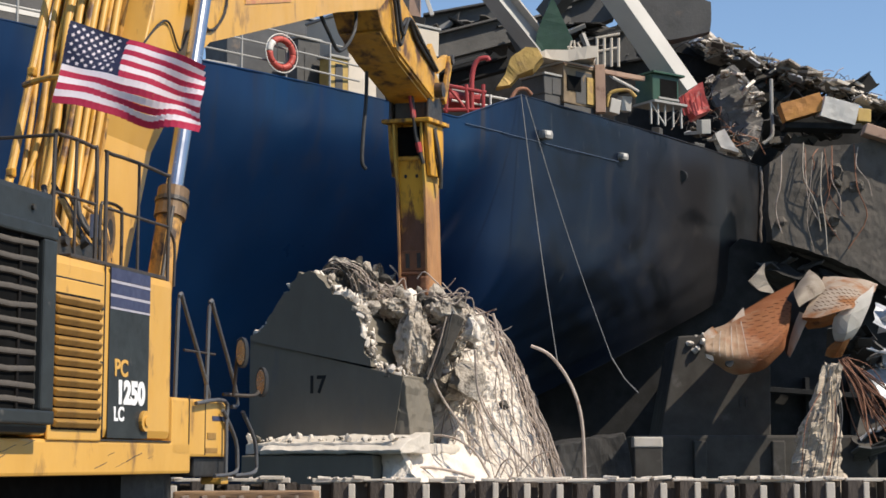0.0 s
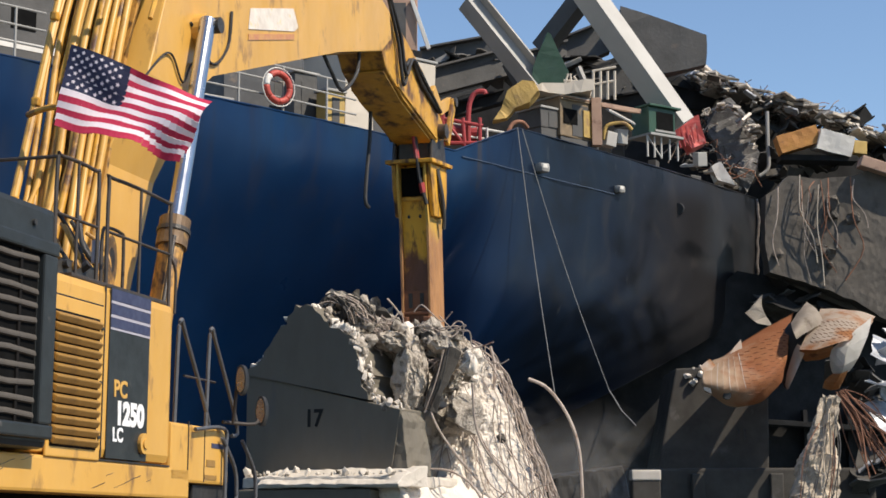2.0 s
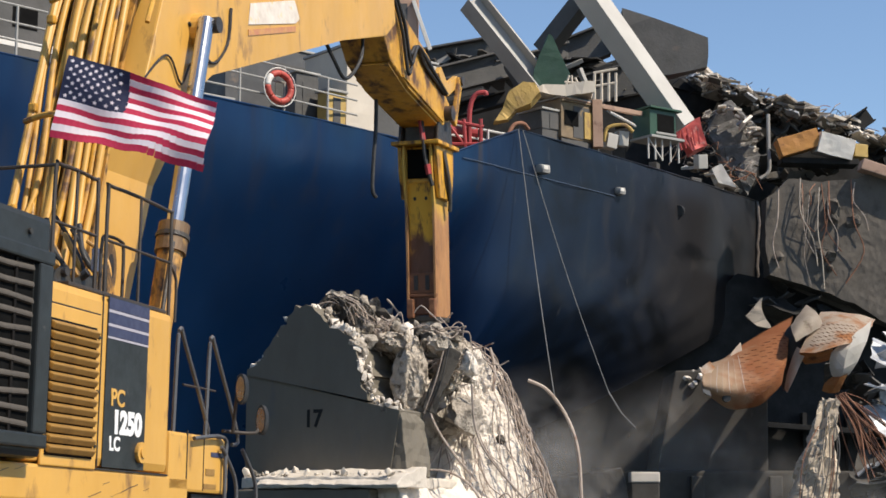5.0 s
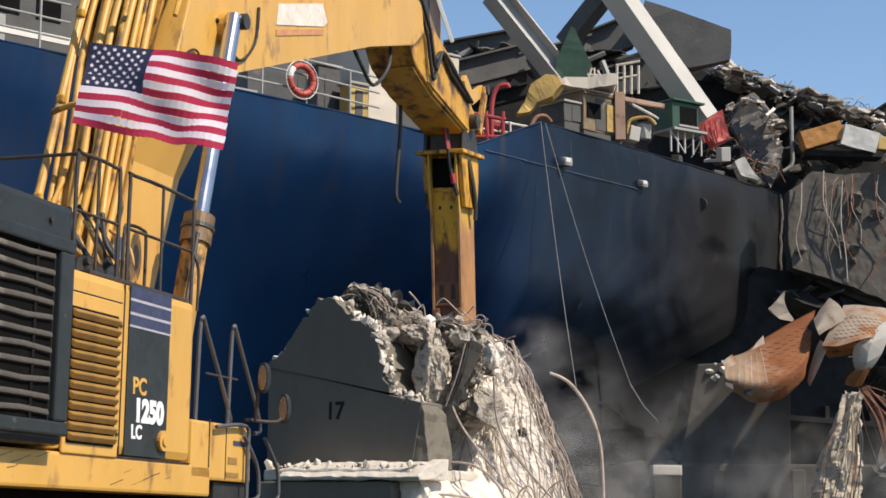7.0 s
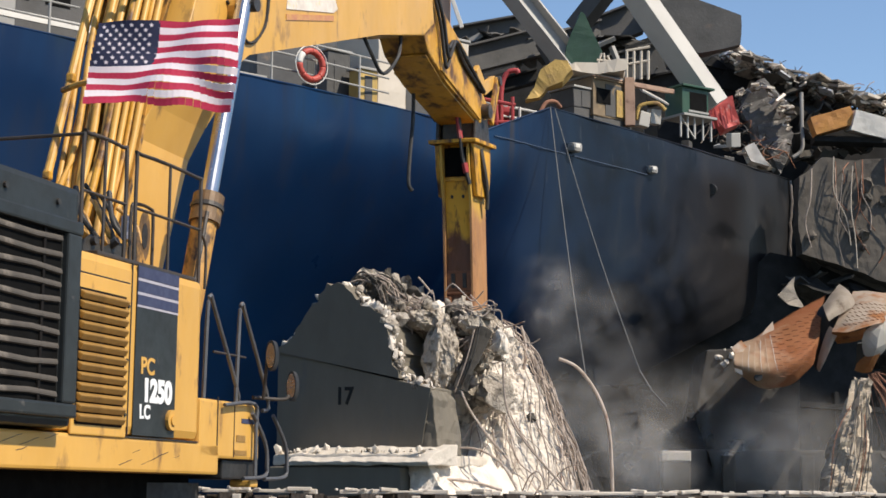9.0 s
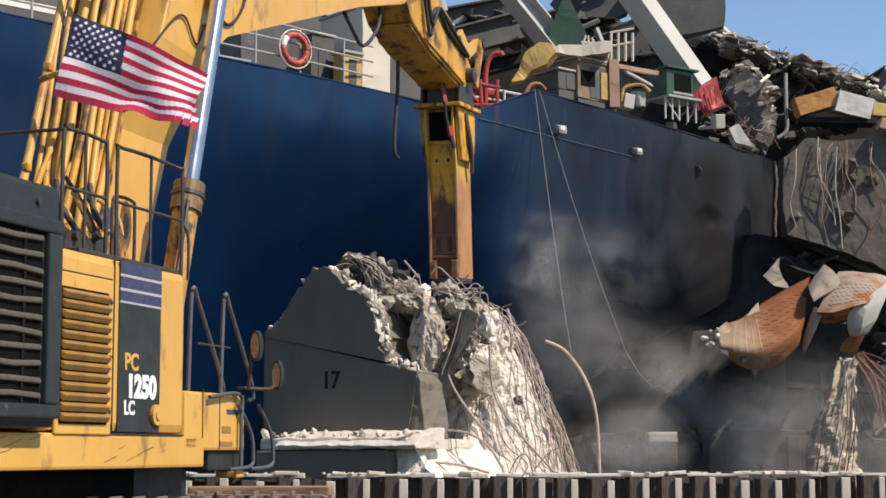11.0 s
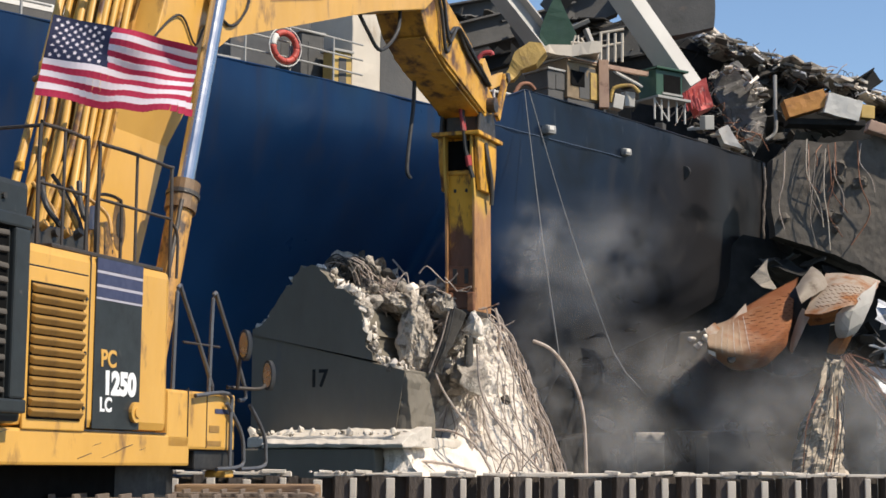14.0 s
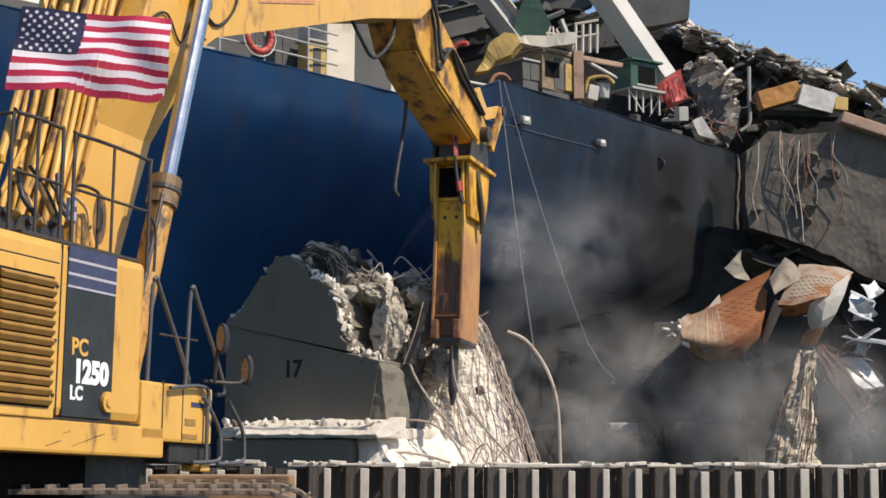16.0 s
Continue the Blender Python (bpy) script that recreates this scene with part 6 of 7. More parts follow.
scatter("concrete_lump", "grey lump of broken road deck on the wreck", "rubble", "debris on the wreck", 130, DECK_LINE, (0.3, 0.6, 0.2), lump, 16, 22)
def crust(i):
    s = 0.05 + 0.17 * rnd.random() ** 2
    return box((s * 2.6, s * 1.5, s * 0.4), (0, 0, 0), 0.008, None, None, 0.05), rnd.choice((CONCRETE_PALE, CONCRETE_DUSTY, CONCRETE, CONCRETE_BROKEN, CONCRETE_BROKEN, FOIL, ASPHALT))


scatter("concrete_lump", "pale sunlit crumb of broken road deck on the wreck", "rubble", "debris on the wreck", 150, [(8.01, 50.60, 15.22), (9.67, 50.60, 14.49), (11.45, 49.94, 13.69), (13.52, 49.28, 12.88)], (0.33, 0.44, -0.00), crust, 40)
scatter("concrete_lump", "pale crumb of broken concrete by the crushed box", "rubble", "debris on the wreck", 36, [(8.09, 49.14, 13.60), (8.87, 49.14, 13.84), (9.47, 49.14, 13.18), (9.58, 49.14, 11.97)], (0.09, 0.11, -0.06), crust, 40)
scatter("concrete_lump", "pale crumb of broken concrete along the bulwark", "rubble", "debris on the wreck", 26, [(7.23, 48.12, 11.93), (8.11, 48.76, 11.64), (9.02, 49.18, 11.23)], (0.16, 0.11, -0.00), crust, 40)
tagged(part("panel", beam((4.52, 43.40, 12.32), (5.24, 43.60, 11.99), 0.5, 0.05, 0.01, 25), WHITE_PAINT), "sloping white steel panel beside the green cabin", "panel")
scatter("steel_bar", "bent rusty bar sticking out of the wreck", "steel bar", "bars on the wreck", 110, DECK_LINE, (0.3, 0.5, 0.25), bent_bar)
scatter("torn_plate", "torn dark steel plate in the wreck", "steel plate", "plates in the wreck", 45, [(9.08, 51.26, 14.52), (10.99, 51.04, 13.72), (12.65, 50.60, 13.26), (14.26, 50.16, 12.27)], (0.33, 0.44, 0.20), torn_plate)
scatter("steel_bar", "bent rusty bar among the deck wreckage", "steel bar", "bars on the wreck", 80, [(7.09, 48.36, 12.16), (7.80, 49.01, 13.08), (8.29, 49.01, 12.21), (8.97, 49.01, 11.43)], (0.27, 0.32, 0.20), bent_bar)
scatter("torn_plate", "torn dark steel plate in the wreck", "steel plate", "plates in the wreck", 40, [(-0.23, 47.50, 14.61), (1.60, 47.50, 14.43), (3.60, 47.50, 14.61), (5.37, 47.00, 14.13)], (0.4, 0.4, 0.4), torn_plate)
scatter("torn_plate", "torn dark steel plate over the stem", "steel plate", "plates in the wreck", 14, [(10.18, 50.05, 12.60), (10.51, 49.72, 11.66), (11.12, 49.50, 11.79), (12.54, 48.95, 11.93)], (0.33, 0.33, 0.15), torn_plate)
tagged(part("pipe", tube(bend([(10.05, 49.50, 13.72), (10.04, 49.50, 12.67), (10.03, 49.50, 11.96), (9.75, 49.50, 11.70)], 5), 0.06, 8), GIRDER_PALE), "bent grey drain pipe hanging from the wreck", "pipe")
tagged(part("steel_beam", ibeam((12.38, 49.50, 13.20), (13.18, 49.50, 13.72), 0.4, 0.45, 0.05), GIRDER_BLACK), "black stub of a broken girder", "steel beam")
# painted box girder end
girder = thing("box_girder", "broken box girder, orange rust on one face, white on the other", "girder")
part("rusty_face", weathered(beam((10.10, 48.40, 12.37), (11.28, 48.40, 12.73), 0.55, 0.55, 0.01), 3, 0.02, 0.015), ORANGE, girder, "orange rusty face")
part("white_face", weathered(beam((11.22, 48.29, 12.58), (12.28, 48.51, 12.36), 0.55, 0.63, 0.01, 8), 3, 0.02, 0.01), WHITE_PAINT, girder, "white painted face")
part("stub", beam((12.36, 48.73, 12.40), (12.78, 48.84, 12.38), 0.5, 0.4, 0.02), HOUSE_YELLOW, girder)
part("soffit", beam((10.20, 48.73, 12.06), (12.50, 48.73, 12.01), 0.7, 0.18, 0.02), GIRDER_BLACK, girder)
# the grey slab that hangs beyond the stem
SLAB = ragged_line([(9.24, 8.23), (9.26, 10.44), (9.88, 11.01), (11.32, 10.96), (12.35, 11.21), (18.52, 9.10), (18.52, 4.68), (12.35, 7.05), (10.90, 7.77)], 0.4, 0.07, 6)
hang = thing("hanging_slab", "large dark grey slab of road deck hanging beyond the stem", "road slab")
bm = weathered(slab(SLAB, 0.7, "y", 0, 46.5), 6, 0.04, 0.014)
part("slab_body", bm, ASPHALT, hang)
part("slab_edge", beam((11.93, 46.04, 11.42), (18.52, 46.04, 9.21), 0.5, 0.32, 0.03), BROWN_PAINT, hang, "pale tan broken edge")
for i in range(13):
    x = rnd.uniform(9.57, 11.93)
    z = 10.85 + rnd.uniform(-0.3, 0.2)
    n = rnd.uniform(0.6, 3.0)
    tagged(part("steel_bar", tube(bend([(x, 46.05, z), (x + rnd.uniform(-0.2, 0.2), 45.9, z - n * 0.4), (x + rnd.uniform(-0.25, 0.3), 45.95, z - n * 0.7), (x + rnd.uniform(-0.3, 0.6), 46.0, z - n)], 4), rnd.uniform(0.008, 0.02), 5), rnd.choice((RUST_WIRE, REBAR, GREY_ROLL))), "thin bent bar hanging from the slab", "steel bar", "bars on the slab")
for i in range(7):
    s = rnd.uniform(0.2, 0.5)
    tagged(part("concrete_lump", chunk((s, s * 0.7, s), 1900 + i, 2, 0.35), rnd.choice((ASPHALT, CONCRETE_DARK)), m=pose(rnd.uniform(9.4, 11.8), 46.1, rnd.uniform(8.2, 10.8))), "grey lump of broken road deck on the slab", "rubble", "lumps on the slab")

# near-black wall added to stand for the dark under the stem
under = thing("sunken_girder", "near-black backing wall added for the dark under the stem", "girder")
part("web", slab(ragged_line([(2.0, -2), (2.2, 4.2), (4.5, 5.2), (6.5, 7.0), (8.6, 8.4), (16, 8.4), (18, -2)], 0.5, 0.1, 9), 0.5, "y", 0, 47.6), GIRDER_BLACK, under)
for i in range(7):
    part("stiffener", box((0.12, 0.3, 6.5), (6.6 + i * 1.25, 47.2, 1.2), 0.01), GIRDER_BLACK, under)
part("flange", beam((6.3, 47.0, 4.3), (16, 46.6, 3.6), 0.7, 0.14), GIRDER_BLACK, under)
scatter("torn_plate", "torn dark steel plate in the shade of the stem", "steel plate", "plates in the wreck", 12, [(9.3, 46.9, 7.6), (9.9, 46.8, 7.9), (10.6, 46.8, 7.4), (11.6, 46.7, 6.6)], (0.3, 0.4, 0.35), torn_plate)
scatter("torn_plate", "crumpled dark plate behind the bars", "steel plate", "plates in the wreck", 36, [(9.80, 40.00, 4.99), (10.60, 40.00, 4.31), (10.57, 39.00, 3.31), (9.75, 38.00, 2.38)], (0.3, 0.4, 0.35), torn_plate)
sunk = thing("sunken_block", "tilted near-black concrete block lying at the foot of the bow", "concrete block", m=pose(3.85, 38.9, -1.6, 0, -9, 14))
part("block", weathered(box((1.7, 1.6, 6.0), (0, 0, 1.2), 0.05), 5, 0.07, 0.03), BLOCK_BLACK, sunk)
part("broken_corner", weathered(box((1.2, 1.0, 1.6), (-1.1, 0.1, 2.6), 0.05, pose(0, 0, 0, 0, 34, 0)), 4, 0.09, 0.04), BLOCK_BLACK, sunk, "sheared-off corner")
part("pale_chip", chunk((0.42, 0.2, 0.16), 4101, 1, 0.5), CONCRETE_DUSTY, sunk, m=pose(0.98, -0.75, 3.0))
rnd = random.Random(88)

# ---- the second pier ----
pier = thing("second_pier", "dark concrete pier stump beside the bow, shade in its colour", "concrete pier")
# stump and footing use darkened concrete to paint the pier's shade
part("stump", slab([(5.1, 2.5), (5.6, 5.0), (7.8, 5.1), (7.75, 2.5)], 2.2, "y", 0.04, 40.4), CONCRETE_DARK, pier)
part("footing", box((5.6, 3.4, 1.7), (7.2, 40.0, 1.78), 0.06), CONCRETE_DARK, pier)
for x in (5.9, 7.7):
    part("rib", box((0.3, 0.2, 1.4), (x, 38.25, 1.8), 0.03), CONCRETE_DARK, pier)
for x in (7.05, 7.2):
    part("numeral", box((0.05, 0.02, 0.24), (x, 39.28, 3.45)), BLACK, pier, "unreadable painted mark")
# pale cap on a dark block: the sunlit top is in the colour
tagged(part("bollard_cap", box((0.62, 0.5, 0.22), (4.35, 35.50, 2.42), 0.03), CONCRETE_DUSTY), "pale cap painted as the sunlit top of a concrete block", "concrete block")
part("bollard", box((0.6, 0.5, 1.2), Vector((4.35, 35.50, 2.42)) + Vector((0, 0.02, -0.7)), 0.03), CONCRETE_DARK, bpy.data.objects["bollard_cap"])
for i in range(14):
    s = rnd.uniform(0.08, 0.25)
    tagged(part("concrete_lump", chunk((s * 1.3, s, s), 2100 + i, 2, 0.3), rnd.choice((CONCRETE_DUSTY, CONCRETE_PALE)), m=Matrix.Translation(Vector((6.08, 39.40, 4.94)) + Vector((rnd.uniform(-0.25, 0.2), rnd.uniform(-0.2, 0.2), rnd.uniform(-0.3, 0.12))))), "pale lump on the pier stump", "rubble", "lumps on the pier")


def broken_column():
    col = thing("broken_column", "broken tan concrete column wrapped in bent bars", "column")
    for name, low, high, r0, r1, seed in (("shaft", (7.42, 33.0, 2.45), (7.74, 33.0, 3.92), 0.30, 0.15, 1), ("base", (7.36, 33.0, 1.2), (7.46, 33.0, 2.75), 0.56, 0.36, 2)):
        bm = bmesh.new()
        rings = []
        for j in range(29):
            k = j / 28
            c = Vector(low).lerp(Vector(high), k)
            ring = []
            for i in range(36):
                a = i / 36 * math.tau
                out = Vector((math.cos(a), math.sin(a), 0))
                q = out * 1.2 + Vector((seed * 5, 0, c.z * 1.5))
                rough = noise.fractal(q * 1.6, 0.8, 2.1, 5) * 0.10 + noise.noise(q * 9) * 0.02 + (0.05 if noise.noise(Vector((math.cos(a) * 2.5, math.sin(a) * 2.5, c.z * 0.6 + seed))) > 0 else -0.03)
                ring.append(bm.verts.new(c + out * (r0 + (r1 - r0) * k + rough) + Vector((0, 0, noise.noise(q * 3) * 0.12 * k))))
            rings.append(ring)
        for u0, u1 in zip(rings, rings[1:]):
            for i in range(36):
                bm.faces.new((u0[i], u0[(i + 1) % 36], u1[(i + 1) % 36], u1[i]))
        bm.faces.new(rings[-1])
        part(name, bm, COLUMN, col)
    part("plinth", box((1.6, 1.4, 1.6), Vector((7.34, 33.00, 1.30)) + Vector((0, 0, -0.7)), 0.05), CONCRETE_DARK, col)
    for i in range(11):
        a = rnd.uniform(3.3, 6.1)
        top = Vector((7.67, 33.00, 3.70)) + Vector((math.cos(a) * 0.25, math.sin(a) * 0.25, rnd.uniform(-0.6, 0.1)))
        bot = Vector((7.33, 33.00, 1.69)) + Vector((math.cos(a) * rnd.uniform(0.42, 0.58), math.sin(a) * 0.6, 0))
        mid = top.lerp(bot, 0.5) + Vector((rnd.uniform(-0.14, 0.14), -0.12, rnd.uniform(-0.2, 0.2)))
        part("bar", tube(bend([top, mid, bot], 5), rnd.uniform(0.006, 0.013), 5), RUST_WIRE if i % 5 == 0 else GIRDER_DARK, col)


broken_column()
for i in range(26):
    s = Vector((8.71, 36.00, 4.18)) + Vector((rnd.uniform(-0.1, 0.1), 0, rnd.uniform(-0.1, 0.1)))
    e = Vector((9.68, 36.00, 2.89)) + Vector((rnd.uniform(-0.7, 0.5), rnd.uniform(-0.3, 0.3), rnd.uniform(-0.6, 0.7)))
    mid = s.lerp(e, 0.5) + Vector((rnd.uniform(-0.1, 0.2), 0, rnd.uniform(-0.15, 0.25)))
    tagged(part("wire", tube(bend([s, mid, e], 5), rnd.uniform(0.01, 0.022), 5), RUST_WIRE), "rusty frayed wire spraying out of the plate", "wire", "frayed wires")
scatter("torn_sheet", "torn pale metal sheet hanging in the wreck", "metal sheet", "torn sheets", 9, [(10.66, 39.00, 5.71), (10.55, 39.00, 4.64), (9.86, 38.00, 2.63)], (0.15, 0.2, 0.25), lambda i: (torn_plate(i)[0], FOIL))


# ---- the curled rusty plate ----
def loft(rows, thick, name, label, material, steps=8):
    """A sheet through rows of points, with a little thickness."""
    lines = [bend(r, steps) for r in rows]
    n = len(lines[0])
    cols = [bend([l[i] for l in lines], steps) for i in range(n)]
    bm = bmesh.new()
    front = [[bm.verts.new(p + noise.noise_vector(p * 2.5) * 0.03) for p in c] for c in cols]
    for i in range(n - 1):
        for j in range(len(cols[0]) - 1):
            bm.faces.new((front[i][j], front[i + 1][j], front[i + 1][j + 1], front[i][j + 1]))
    bmesh.ops.solidify(bm, geom=bm.faces[:], thickness=thick)
    ob = tagged(part(name, bm, material, smooth=steps > 3), label, "steel plate", "curled plates")
    return ob, cols


scoop, cols = loft([[(5.99, 37.60, 4.95), (6.54, 38.00, 5.20), (7.01, 38.40, 5.53), (7.71, 38.80, 5.94), (8.37, 39.00, 6.29)],
                    [(5.82, 36.70, 4.68), (6.30, 36.80, 4.76), (6.90, 37.20, 5.02), (7.59, 37.60, 5.42), (8.06, 38.00, 5.68)],
                    [(5.78, 36.40, 4.45), (6.23, 36.40, 4.33), (6.90, 36.60, 4.44), (7.51, 36.90, 4.84), (7.84, 37.30, 5.13)],
                    [(5.88, 36.70, 4.27), (6.47, 37.00, 3.97), (7.09, 37.00, 4.03), (7.54, 37.00, 4.37), (7.71, 37.10, 4.68)]], 0.05, "curled_plate", "curled rusty steel plate with rows of slots", RUST_PLATE)
roll, _ = loft([[(8.70, 39.00, 6.55), (8.72, 38.50, 6.41), (8.77, 38.10, 6.19), (8.86, 38.00, 5.95)],
                [(8.47, 38.50, 6.34), (8.45, 37.90, 6.18), (8.47, 37.50, 5.98), (8.55, 37.50, 5.78)],
                [(8.24, 38.10, 6.12), (8.19, 37.50, 5.95), (8.19, 37.20, 5.79), (8.27, 37.20, 5.64)],
                [(8.05, 37.80, 5.91), (7.98, 37.30, 5.75), (7.95, 37.00, 5.60), (8.00, 37.00, 5.48)]], 0.04, "rolled_strip", "pale grey rolled strip between two curled plates", GREY_ROLL)
# dark strip that paints the inner shadow below the roll
loft([[(8.19, 38.30, 6.01), (8.22, 38.10, 5.89), (8.33, 38.00, 5.72), (8.56, 38.00, 5.74)],
      [(7.98, 38.10, 5.76), (8.01, 37.90, 5.54), (8.12, 37.80, 5.40), (8.30, 37.80, 5.49)],
      [(7.91, 37.90, 5.16), (7.92, 37.70, 5.06), (7.96, 37.60, 5.00), (8.09, 37.60, 5.08)],
      [(7.76, 37.70, 4.55), (7.78, 37.60, 4.51), (7.81, 37.50, 4.40), (7.90, 37.50, 4.51)]], 0.04, "folded_strip", "dark strip painted for the inner shadow under the rolled plate", GIRDER_DARK)
loft([[(8.10, 37.40, 5.40), (8.17, 37.20, 5.33), (8.22, 37.10, 5.17)],
      [(7.93, 37.40, 5.04), (7.96, 37.10, 4.91), (7.98, 37.00, 4.75)],
      [(7.80, 37.40, 4.47), (7.80, 37.20, 4.36), (7.84, 37.20, 4.41)]], 0.03, "torn_flap", "pale torn lip of the plate", RUST_PALE, 2)
flap, cols2 = loft([[(9.02, 38.90, 6.39), (9.40, 38.70, 6.35), (9.77, 38.60, 6.29), (10.21, 38.60, 6.17)],
                    [(8.69, 38.20, 6.00), (9.04, 37.90, 6.02), (9.43, 37.70, 5.95), (9.92, 37.90, 5.87)],
                    [(8.32, 37.50, 5.59), (8.61, 37.10, 5.57), (9.10, 37.00, 5.62), (9.50, 37.20, 5.61)],
                    [(8.07, 37.00, 5.23), (8.38, 36.60, 5.20), (8.87, 36.60, 5.35), (9.19, 36.90, 5.45)]], 0.05, "curled_plate", "folded sandy steel flap with rows of slots and orange rust", FLAP_RUST)
loft([[(8.09, 37.10, 5.24), (8.41, 36.80, 5.21), (8.79, 36.80, 5.29)],
      [(8.18, 37.30, 5.11), (8.45, 37.00, 5.11), (8.80, 37.00, 5.18)],
      [(8.32, 37.60, 5.02), (8.56, 37.40, 5.04), (8.85, 37.30, 5.11)]], 0.04, "torn_flap", "orange rusty underside of the folded flap", RUST_ORANGE, 2)
loft([[(9.04, 36.90, 5.43), (9.38, 37.10, 5.70), (9.88, 37.60, 6.02)],
      [(8.76, 36.90, 5.22), (9.11, 36.80, 5.29), (9.65, 37.20, 5.53)],
      [(8.74, 37.00, 4.88), (9.00, 36.80, 4.86), (9.38, 37.00, 5.03)],
      [(8.84, 37.20, 4.69), (8.97, 37.00, 4.67), (9.20, 37.10, 4.76)]], 0.04, "torn_flap", "torn white-painted steel flap hanging down", WHITE_PAINT, 2)
loft([[(8.81, 37.10, 4.71), (8.94, 36.90, 4.69), (9.16, 37.00, 4.78)],
      [(8.65, 37.20, 4.54), (8.86, 37.00, 4.50), (9.08, 37.10, 4.61)],
      [(8.60, 37.30, 4.39), (8.77, 37.20, 4.33), (8.98, 37.20, 4.36)]], 0.04, "torn_flap", "orange rusty end of the hanging flap", RUST_ORANGE, 2)
for ob, grid2, i0, i1, j0, j1 in ((scoop, cols, 14, 31, 5, 20), (flap, cols2, 4, 21, 9, 20)):
    for i in range(i0, i1, 2):
        for j in range(j0, j1, 2):
            p, q = grid2[i][j], grid2[i + 2][min(j + 1, len(grid2[0]) - 1)]
            part("slot", beam(p + Vector((0, -0.040, 0)), p.lerp(q, 0.8) + Vector((0, -0.036, 0)), 0.006, 0.010, 0.0), SLOT_DARK, ob)
for i in range(4, 15, 2):
    part("rib", tube([p + Vector((0, -0.035, 0)) for p in cols[i][4:18]], 0.005, 5), WHITE_PAINT if i % 4 else RUST_PALE, scoop)
part("hole", tube([Vector((6.33, 36.60, 4.18)) + Vector((0, -0.09, 0)), Vector((6.33, 36.60, 4.18)) + Vector((0, 0.05, 0))], 0.09, 14), BLACK, scoop)
for k, tri in enumerate((((6.55, 37.90, 5.16), (6.75, 37.90, 5.39), (6.93, 37.90, 5.55), (6.96, 37.90, 5.24)), ((5.80, 36.90, 4.84), (6.04, 36.90, 5.02), (6.17, 36.90, 4.87), (5.96, 36.90, 4.59)), ((5.77, 36.50, 4.56), (5.92, 36.50, 4.49), (5.96, 36.50, 4.21), (5.79, 36.50, 4.29)))):
    crumple([(p[0], p[2]) for p in tri], 0.06, "y", (37.95, 36.9, 36.5)[k], 0.05, (RUST_PALE, FLAP_RUST, RUST_PALE)[k], "torn_flap", "jagged sandy scrap torn from the curled plate", "scrap", 3, seed=20 + k)
crumple([(p[0], p[2]) for p in ((7.58, 41.00, 6.41), (7.92, 41.00, 6.91), (7.98, 41.00, 6.62), (8.14, 41.00, 6.13), (7.83, 41.00, 6.20))], 0.15, "y", 40.5, 0.12, COLUMN, "torn_flap", "pale torn scrap below the stem", "scrap", 3, seed=14)


# ---- the flag ----
FLAG_RED = surface("flag_red", (0.50, 0.02, 0.07), (0.42, 0.016, 0.055), 8.0, 0.75, 0, 0.03, 80)
FLAG_WHITE = surface("flag_white", (0.84, 0.75, 0.78), (0.78, 0.69, 0.72), 8.0, 0.75, 0, 0.03, 80)
FLAG_BLUE = surface("flag_blue", (0.012, 0.016, 0.05), (0.018, 0.022, 0.065), 8.0, 0.75, 0, 0.03, 80)
HOIST, FLY, COLS, STRIPES = 0.88, 1.66, 26, 13
STEP, BAND = FLY / COLS, HOIST / STRIPES
flag = thing("flag", "striped red and white flag with a starry blue canton, flying", "flag")
patches = {}
for k in range(COLS):
    for s in range(STRIPES):
        blue = k < COLS * 0.4 and s < 7
        bm = box((STEP * 1.14, 0.003, BAND * 1.08))
        for fc in bm.faces:
            fc.material_index = 2 if blue else s % 2
        if blue:
            cw, ch = FLY * 0.4, HOIST * 7 / 13
            for row in range(9):
                for col in range(11):
                    cx, cz = cw * (col + 1) / 12, -ch * (row + 1) / 10
                    if (row + col) % 2 == 0 and int(cx / STEP) == k and int(-cz / BAND) == s:
                        for y in (-0.004, 0.004):
                            star = [bm.verts.new((cx - (k + 0.5) * STEP + math.sin(i * math.pi / 5) * (0.026 if i % 2 == 0 else 0.012), y,
                                                  cz + (s + 0.5) * BAND + math.cos(i * math.pi / 5) * (0.026 if i % 2 == 0 else 0.012))) for i in range(10)]
                            bm.faces.new(star if y > 0 else star[::-1]).material_index = 1
        bmesh.ops.translate(bm, vec=(0, -0.008 * s, 0), verts=bm.verts)
        patches[k, s] = part("flag_patch", bm, [FLAG_RED, FLAG_WHITE, FLAG_BLUE], flag)
